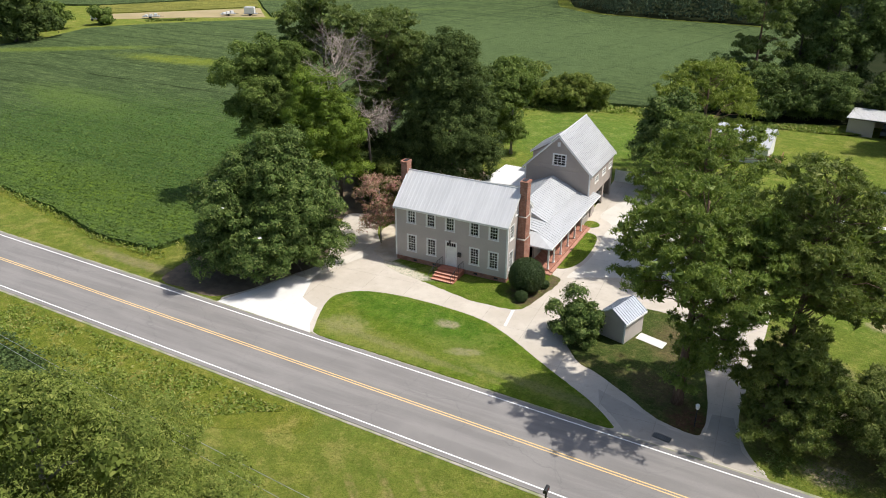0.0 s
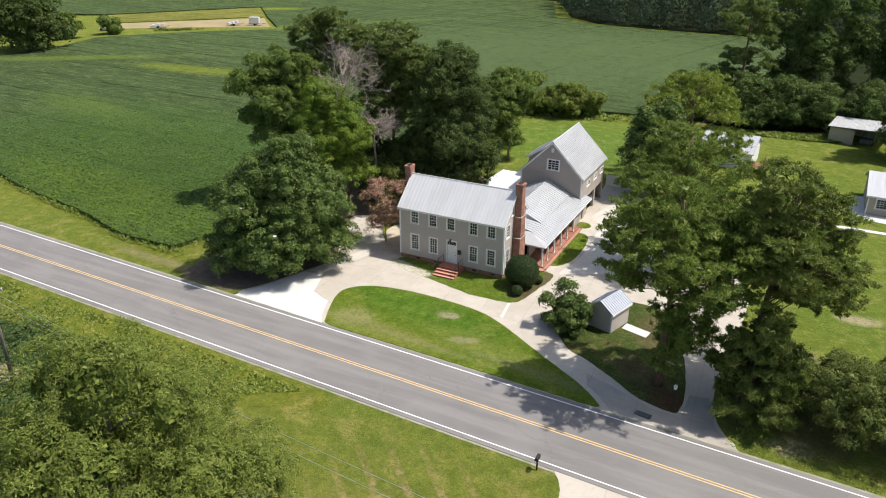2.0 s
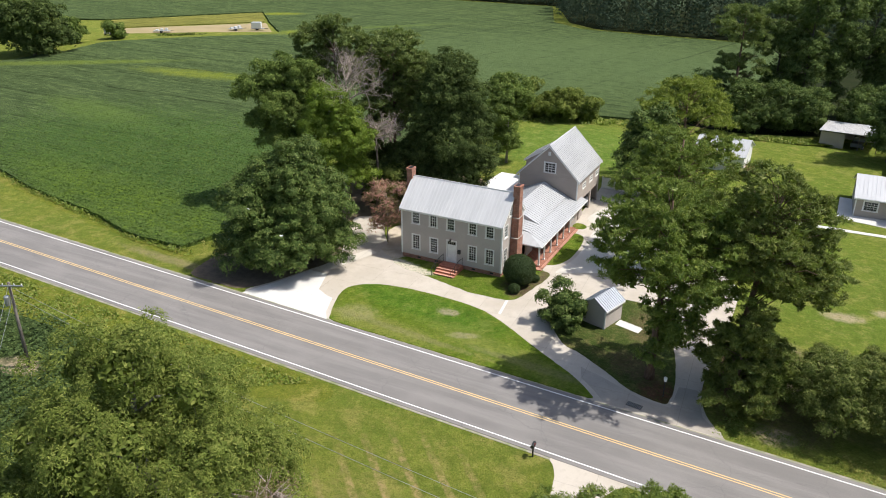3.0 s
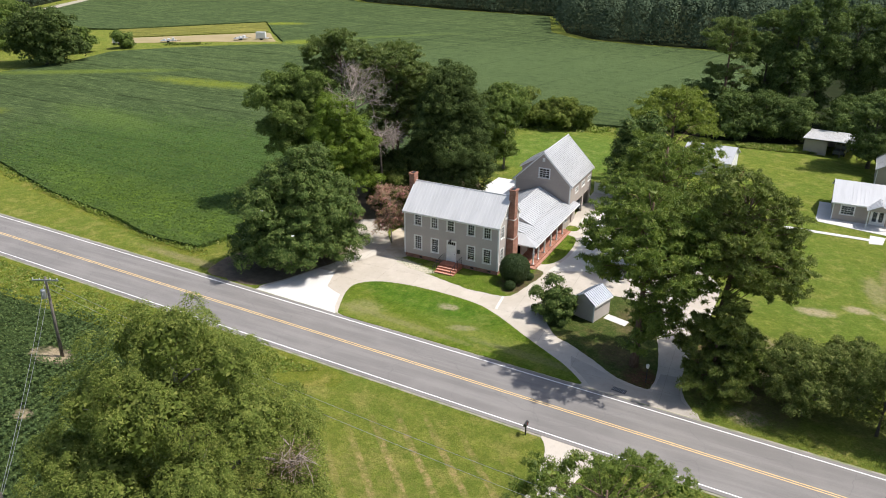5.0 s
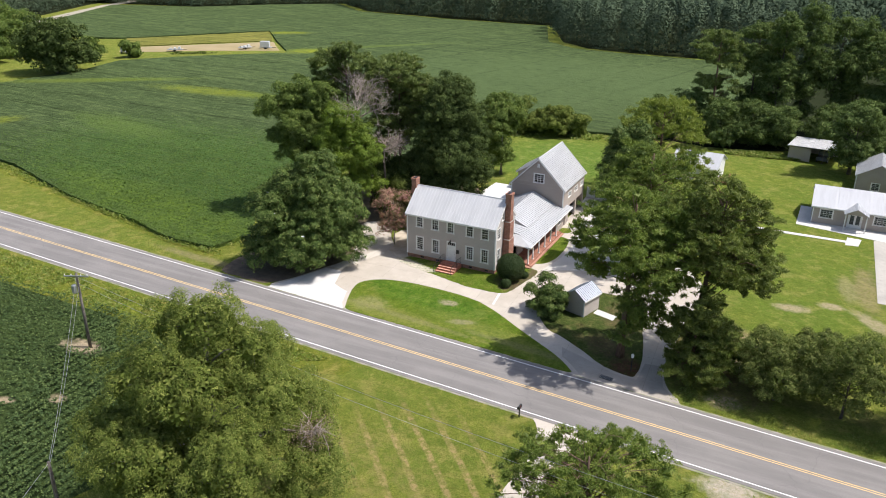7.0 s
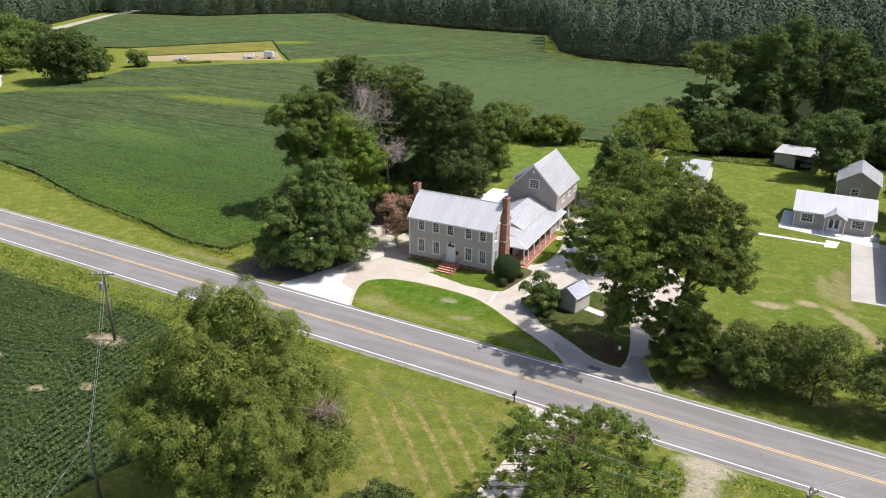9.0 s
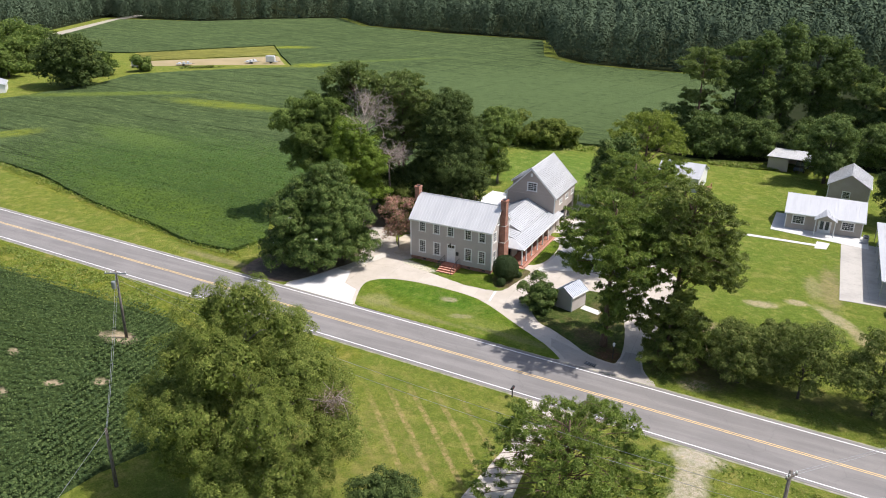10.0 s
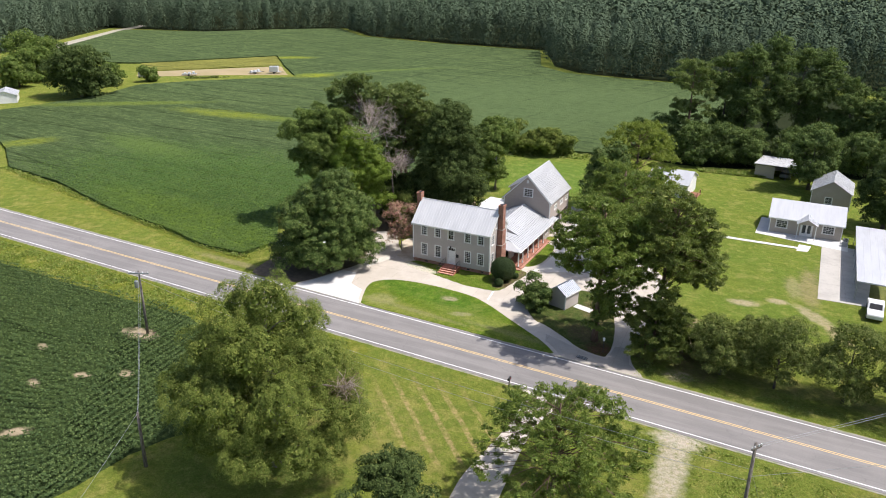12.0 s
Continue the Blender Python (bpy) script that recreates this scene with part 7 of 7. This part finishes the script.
# far left homestead
broadleaf("farm_tree", -150.0, 66.0, 9.6, 13.8, 0.6, "broad dark tree by the distant homestead", M_LEAF_DARK, 110, 9000, 0.45, 36, 0.3, "round", 0.4)
for k, (x, y, r, hh) in enumerate(((-181.0, 68.0, 5.5, 9.5), (-186.0, 78.0, 6.5, 11.0), (-196.0, 88.0, 7.0, 12.0), (-158.0, 84.0, 3.6, 6.5), (-153.5, 97.0, 2.4, 3.6), (-208.0, 92.0, 8.0, 13.0))):
    broadleaf("farm_tree", x, y, r, hh, 0.2, "dark tree round the distant homestead", M_LEAF_OAK, 111 + k, 3200, 0.42, 18, 0.4, "round", 0.25)
small_building("farmhouse", pose(-160.0, 48.2, 0, 0, 0, 50), 6.0, 8.0, 2.3, 3.5, M_WHITE, M_TIN_W, "distant white-roofed farm building", "house", 0.3, "y")
small_building("farmhouse", pose(-196.0, 90.0, 0, 0, 0, 40), 8.0, 8.0, 2.8, 4.4, M_WHITE, M_TIN_W, "distant small white farmhouse among trees", "house", 0.3, "x")

# ---- woods ----
def woods():
    rng = np.random.default_rng(200)
    edge = np.array([(-420, 215), (-300, 212), (-246, 224), (-222, 254), (-195, 278), (-164, 252), (-115, 245), (-66, 245), (-47, 202), (-34, 189), (-14, 186), (5, 186), (30, 184), (60, 196), (140, 205), (420, 215)], float)
    xy = []
    for depth0, depth1, gap in ((0, 10, 4.8), (10, 80, 6.0), (80, 360, 8.6)):
        xs = np.arange(-520, 430, gap)
        for d in np.arange(depth0, depth1, gap):
            x = xs + rng.uniform(-0.45, 0.45, len(xs)) * gap
            y = np.interp(x, edge[:, 0], edge[:, 1]) + d + 2 + rng.uniform(-0.45, 0.45, len(xs)) * gap
            xy.append(np.stack([x, y, np.full(len(xs), depth0)], 1))
    # the wood west of the farm lane
    lane = np.array([(-246, 92), (-268, 143), (-299, 205), (-306, 235)], float)
    for d in np.arange(0, 110, 5.5):
        yy = np.arange(40, 260, 5.5)
        xy.append(np.stack([np.interp(yy, lane[:, 1], lane[:, 0]) - 4 - d + rng.uniform(-2, 2, len(yy)), yy + rng.uniform(-2, 2, len(yy)), np.full(len(yy), 0.0 if d < 16 else 26.0)], 1))
    xy = np.concatenate(xy)
    # only what lies in the wedge north of the fields
    keep = (xy[:, 1] > -0.55 * (xy[:, 0] + 60)) & (xy[:, 0] < 70 + 0.15 * xy[:, 1]) & (xy[:, 1] < 300 + 0.75 * (xy[:, 0] + 378)) & (xy[:, 0] > -215 - 1.0 * xy[:, 1])
    xy = xy[keep]
    kinds = []
    for q in range(8):
        r2 = np.random.default_rng(300 + q)
        rows = []
        for leaves, size, z0 in ((400, 0.33, 0.8), (130, 0.46, 9.0), (38, 0.74, 11.5)):
            f = r2.random(leaves) ** 0.8
            a = r2.random(leaves) * 6.283
            blunt = (2.6, 1.6, 3.2, 2.2)[q % 4]
            lump = 1 + 0.28 * np.sin(3 * a + 7 * f + q) * np.cos(5 * f * 3.1 + 2 * a)
            rad = 3.0 * (1 - f ** blunt) ** 0.6 * lump * (0.82 + 0.25 * r2.random(leaves)) + 0.1
            p = np.stack([np.cos(a) * rad, np.sin(a) * rad, z0 + (18.0 - z0) * f + r2.normal(size=leaves) * 0.25], 1)
            nrm = np.stack([np.cos(a), np.sin(a), 0.25 + 1.3 * f ** 2], 1) + r2.normal(size=(leaves, 3)) * 0.12
            rows.append(leaf_tris(r2, p, nrm, size * (0.7 + 0.7 * r2.random(leaves)), 0.85))
        kinds.append(rows)
    out = []
    for x, y, z in xy:
        lod = 0 if z == 0 else (1 if z < 50 else 2)
        k = kinds[rng.integers(8)][lod]
        a = rng.random() * 6.283
        s = rng.uniform(0.72, 1.15)
        wide = (1.0, 1.05, 1.3)[lod] * rng.uniform(0.8, 1.2)
        c, w = math.cos(a) * wide, math.sin(a) * wide
        v = k.reshape(-1, 3)
        p = np.stack([v[:, 0] * c - v[:, 1] * w + x, v[:, 0] * w + v[:, 1] * c + y, v[:, 2] * s], 1)
        out.append(p.reshape(-1, 3, 3))
    ob = quads_object("far_woods", np.concatenate(out), 3, M_WOODS)
    tagged(ob, "dense dark green pine and hardwood forest", "forest", kind="stuff")


# near-black floors: the shade under the crowns is put into the litter's colour
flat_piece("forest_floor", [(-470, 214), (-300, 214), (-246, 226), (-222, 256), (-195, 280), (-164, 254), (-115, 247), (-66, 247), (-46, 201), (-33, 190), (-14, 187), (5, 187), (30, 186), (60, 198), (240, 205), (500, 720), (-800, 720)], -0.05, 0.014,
           plain("shade_dark_litter", (0.03, 0.036, 0.018), (0.022, 0.03, 0.014), 0.95, scale=0.3, fine=3, bump=0.3, spec=0.0), "forest floor of needles and leaves with shade in its dark colour", "soil")
flat_piece("forest_floor", [(-248, 92), (-270, 143), (-301, 205), (-308, 235), (-430, 235), (-400, 60), (-258, 60)][::-1], -0.05, 0.014, bpy.data.materials["shade_dark_litter"], "forest floor with shade in its dark colour beside the farm lane", "soil")
# dark sheet laid over lit grass as the shade between these trees
flat_piece("thicket_shade_floor", smooth_outline([(12, 77), (26, 74.5), (36, 77), (44, 81), (56, 81), (70, 79), (74, 104), (62, 112), (62, 186), (26, 184), (25, 106), (18, 92)], 0.6, 2, 33), -0.05, 0.013, bpy.data.materials["shade_dark_litter"], "dark sheet painted as tree shade over the litter behind the cottage lawn", "soil")
woods()

# ---- soybean plants near the camera ----
def soy_rows():
    rng = np.random.default_rng(210)
    poly = np.array(SOUTH)
    pts = []
    # long rows that swing north before the headland
    for r in np.arange(-80, -18, 0.84):
        x0 = min(-6.0, max(-26.0, -15 - 0.54 * (r + 50)))
        x = np.arange(-64, x0 + 2.0, 0.34)
        x = x + rng.uniform(-0.12, 0.12, len(x))
        pts.append(np.column_stack([x, r + 0.15 * (x + 30) + 2.0 * np.exp((x - x0) / 1.8) + rng.uniform(-0.09, 0.09, len(x))]))
    # headland rows along the lawn
    for x in np.arange(-28, 6, 0.84):
        y = np.arange(-66, -24, 0.34)
        y = y + rng.uniform(-0.12, 0.12, len(y))
        y = y[x > -13.0 - 0.54 * (y + 46)]
        pts.append(np.column_stack([x + 0.06 * (y + 50) * -1.0 + rng.uniform(-0.09, 0.09, len(y)), y]))
    p = np.concatenate(pts)
    inside = np.zeros(len(p), bool)
    for (x0, y0), (x1, y1) in zip(poly, np.roll(poly, -1, 0)):
        cross = ((y0 > p[:, 1]) != (y1 > p[:, 1])) & (p[:, 0] < (x1 - x0) * (p[:, 1] - y0) / (y1 - y0 + 1e-12) + x0)
        inside ^= cross
    p = p[inside & (p[:, 0] > -64) & (p[:, 1] > -66)]
    bare = np.zeros(len(p), bool)
    for cx, cy, rr in ((-12.9, -55.3, 1.0), (-13.6, -55.9, 0.7), (-25.4, -43.1, 0.7), (-19.4, -48.8, 0.8), (-16.0, -48.0, 0.6), (-16.2, -45.4, 0.7), (-12.2, -43.0, 0.8), (-14.4, -40.0, 0.5), (-18.6, -35.6, 1.5), (-17.4, -35.5, 1.2), (-30.1, -42.2, 0.6)):
        bare |= np.hypot(p[:, 0] - cx, (p[:, 1] - cy) * 1.5) < rr * (0.8 + 0.4 * rng.random(len(p)))
    p = p[~bare]
    n, each = len(p), 9
    h = 0.62 + 0.12 * np.array([noise.noise(Vector((x * 0.25, y * 0.25, 0))) for x, y in p])
    c = np.repeat(np.column_stack([p, np.zeros(n)]), each, 0)
    off = rng.normal(size=(n * each, 3)) * (0.13, 0.13, 0.0)
    c = c + off
    top = np.repeat(h, each)
    c[:, 2] = top * (1 - 1.6 * (off[:, 0] ** 2 + off[:, 1] ** 2) / 0.1 * 0.12) * (0.62 + 0.42 * rng.random(n * each))
    nrm = np.column_stack([off[:, 0] * 2.5, off[:, 1] * 2.5, np.full(n * each, 0.9)]) + rng.normal(size=(n * each, 3)) * 0.35
    ob = quads_object("soybean_rows", leaf_quads(rng, c, nrm, 0.105 * (0.7 + 0.6 * rng.random(n * each)), 0.85), 4, M_SOYLEAF)
    tagged(ob, "rows of leafy green soybean plants", "crop field", kind="stuff")
    return len(c)


def canopy_leaves(count):
    """The uppermost leaves of the near corner of the north field."""
    rng = np.random.default_rng(212)
    poly = np.array(FIELD)
    p = np.column_stack([rng.uniform(-105, -22, count), rng.uniform(-10.5, 44, count)])
    inside = np.zeros(len(p), bool)
    for (x0, y0), (x1, y1) in zip(poly, np.roll(poly, -1, 0)):
        inside ^= ((y0 > p[:, 1]) != (y1 > p[:, 1])) & (p[:, 0] < (x1 - x0) * (p[:, 1] - y0) / (y1 - y0 + 1e-12) + x0)
    p = p[inside]
    fade = np.clip((44 - p[:, 1]) / 42, 0, 1) * np.clip((p[:, 0] + 105) / 55, 0, 1)
    p = p[rng.random(len(p)) < fade]
    p[:, 1] = np.round(p[:, 1] / 0.84) * 0.84 + rng.normal(size=len(p)) * 0.2
    n = len(p)
    c = np.column_stack([p, 0.55 + 0.13 * rng.random(n)])
    nrm = np.column_stack([rng.normal(size=(n, 2)) * 0.45, np.ones(n)])
    ob = quads_object("soybean_leaves", leaf_quads(rng, c, nrm, 0.14 * (0.6 + 0.8 * rng.random(n)), 0.8), 4, M_SOYTOP)
    tagged(ob, "broad green leaves on top of the soybean rows", "crop field", kind="stuff")


canopy_leaves(95000)
flat_piece("soybean_understory", smooth_outline(SOUTH[::-1], 0.2, 1.5, 23), -0.05, 0.012, M_UNDER, "ground painted dark green as shaded undergrowth between soybean rows, with sandy spots", "soil")
soy_rows()


# ---- dead wood ----
def dead_tree(x, y, z0, height, spread, seed, label, rise=0.5):
    rng = np.random.default_rng(seed)
    h = empty("dead_tree", pose(x, y, 0), label, "tree")
    bm = bmesh.new()
    tube(bm, [(0, 0, -0.2), (0.2, 0.1, height * 0.4), (-0.1, 0.2, height * 0.75)], [0.22, 0.17, 0.08], 7)
    part("trunk", bm, M_BARK_D, h, smooth=True)
    bm = bmesh.new()

    def twig(p, d, length, girth, level):
        q = p + d * length * 0.5 + Vector(rng.normal(size=3) * 0.08 * length)
        e = q + (d + Vector((0, 0, 0.15))).normalized() * length * 0.5 + Vector(rng.normal(size=3) * 0.08 * length)
        tube(bm, [p, q, e], [girth, girth * 0.7, girth * 0.35], 4)
        if level:
            for _ in range(4):
                f = 0.35 + 0.65 * rng.random()
                s = p.lerp(e, f)
                twig(s, (d + Vector(rng.normal(size=3) * 0.65)).normalized(), length * (0.45 + 0.25 * rng.random()), girth * 0.55, level - 1)

    for _ in range(16):
        z = z0 + (height * 0.75 - z0) * rng.random()
        a = rng.random() * 6.283
        d = Vector((math.cos(a), math.sin(a), rise * (1 + rng.random()))).normalized()
        twig(Vector((0, 0, z)), d, spread * (0.6 + 0.4 * rng.random()), 0.075, 3)
    part("dead_crown", bm, M_DEADWOOD, h, "bare brownish-grey dead branches")


dead_tree(-13.4, 9.8, 14.0, 23.0, 4.4, 401, "bare dead tree with grey branches among the pines")
dead_tree(-9.8, 10.6, 9.8, 15.6, 2.8, 402, "bare dead tree with grey branches behind the house", 0.12)


# ---- weeds and grass tufts ----
def tufts(name, outline, count, size, mat, label, seed, tall=1.0):
    """Grass and weed blades standing on rough ground inside a plan outline."""
    rng = np.random.default_rng(seed)
    poly = np.array(outline)
    lo, hi = poly.min(0), poly.max(0)
    p = rng.uniform(lo, hi, (count * 3, 2))
    inside = np.zeros(len(p), bool)
    for (x0, y0), (x1, y1) in zip(poly, np.roll(poly, -1, 0)):
        inside ^= ((y0 > p[:, 1]) != (y1 > p[:, 1])) & (p[:, 0] < (x1 - x0) * (p[:, 1] - y0) / (y1 - y0 + 1e-12) + x0)
    p = p[inside]
    thick = np.array([noise.noise(Vector((x * 0.35, y * 0.35, seed))) for x, y in p])
    p = p[thick + rng.normal(size=len(p)) * 0.25 > -0.05][:count]
    n = len(p)
    s = size * (0.5 + rng.random(n))
    c = np.column_stack([p, s * 0.45 * tall])
    ob = quads_object(name, leaf_quads(rng, c, np.column_stack([rng.normal(size=(n, 2)) * 0.7, np.full(n, 0.6)]), s, 0.45), 4, mat)
    return tagged(ob, label, "weeds", kind="stuff")


tufts("verge_weeds", [(-75, -22.6), (-8, -25.2), (6, -26), (0, -30), (-14, -29), (-40, -29), (-75, -28)], 16000, 0.14, M_WEED, "yellow-green weeds on the road verge", 501)
tufts("ditch_weeds", [(-23.5, -9.6), (-41.7, -6.6), (-66.8, -1.2), (-99, 5.5), (-99, 2.8), (-66.8, -3.8), (-41.7, -8.9), (-23, -12.0), (-21, -11)], 14000, 0.14, M_WEED, "tall weeds along the field ditch", 502, 1.6)
tufts("field_edge_plants", [(-23.0, -10.0), (-31.4, -9.9), (-41.7, -6.9), (-55.6, -4.6), (-66.8, -1.5), (-97, 4.6), (-97, 3.2), (-66.8, -3.0), (-55.6, -6.1), (-41.7, -8.4), (-31.4, -11.4), (-23.0, -11.6), (-20.6, -5), (-21.6, -4), (-22.8, -9)], 16000, 0.16, M_WEED, "leafy soybean plants along the field edge", 506, 4.2)
tufts("roadside_weeds", [(45.5, -27.5), (75, -29), (75, -48), (47, -48), (46, -36)], 16000, 0.11, M_WEED, "rank weeds south of the road", 503, 0.7)
tufts("island_weeds", [(36.8, -17.3), (46, -18.0), (70, -19), (70, -15.5), (44, -15.2), (38, -14)], 6000, 0.075, M_WEED, "grass and weeds under the roadside trees", 504)
tufts("backfield_weeds", [(-13, 60), (-8, 71), (8, 73.5), (22, 88), (26, 84), (10, 69), (-4, 66)], 4000, 0.3, M_WEED, "tall weeds on the field boundary", 505, 1.6)
tufts("wood_edge_weeds", [(29, 73.5), (36, 75), (41, 75.2), (43, 73), (38, 71.6), (30, 71)], 2600, 0.26, M_WEED, "bright rank weeds at the wood edge", 507, 1.8)
tufts("strip_weeds", [(-149, 108), (-138, 118), (-136, 115.5), (-147, 105.5)], 700, 0.4, M_LEAF_ROAD, "low grey-green weeds on the mown strip", 508, 1.2)
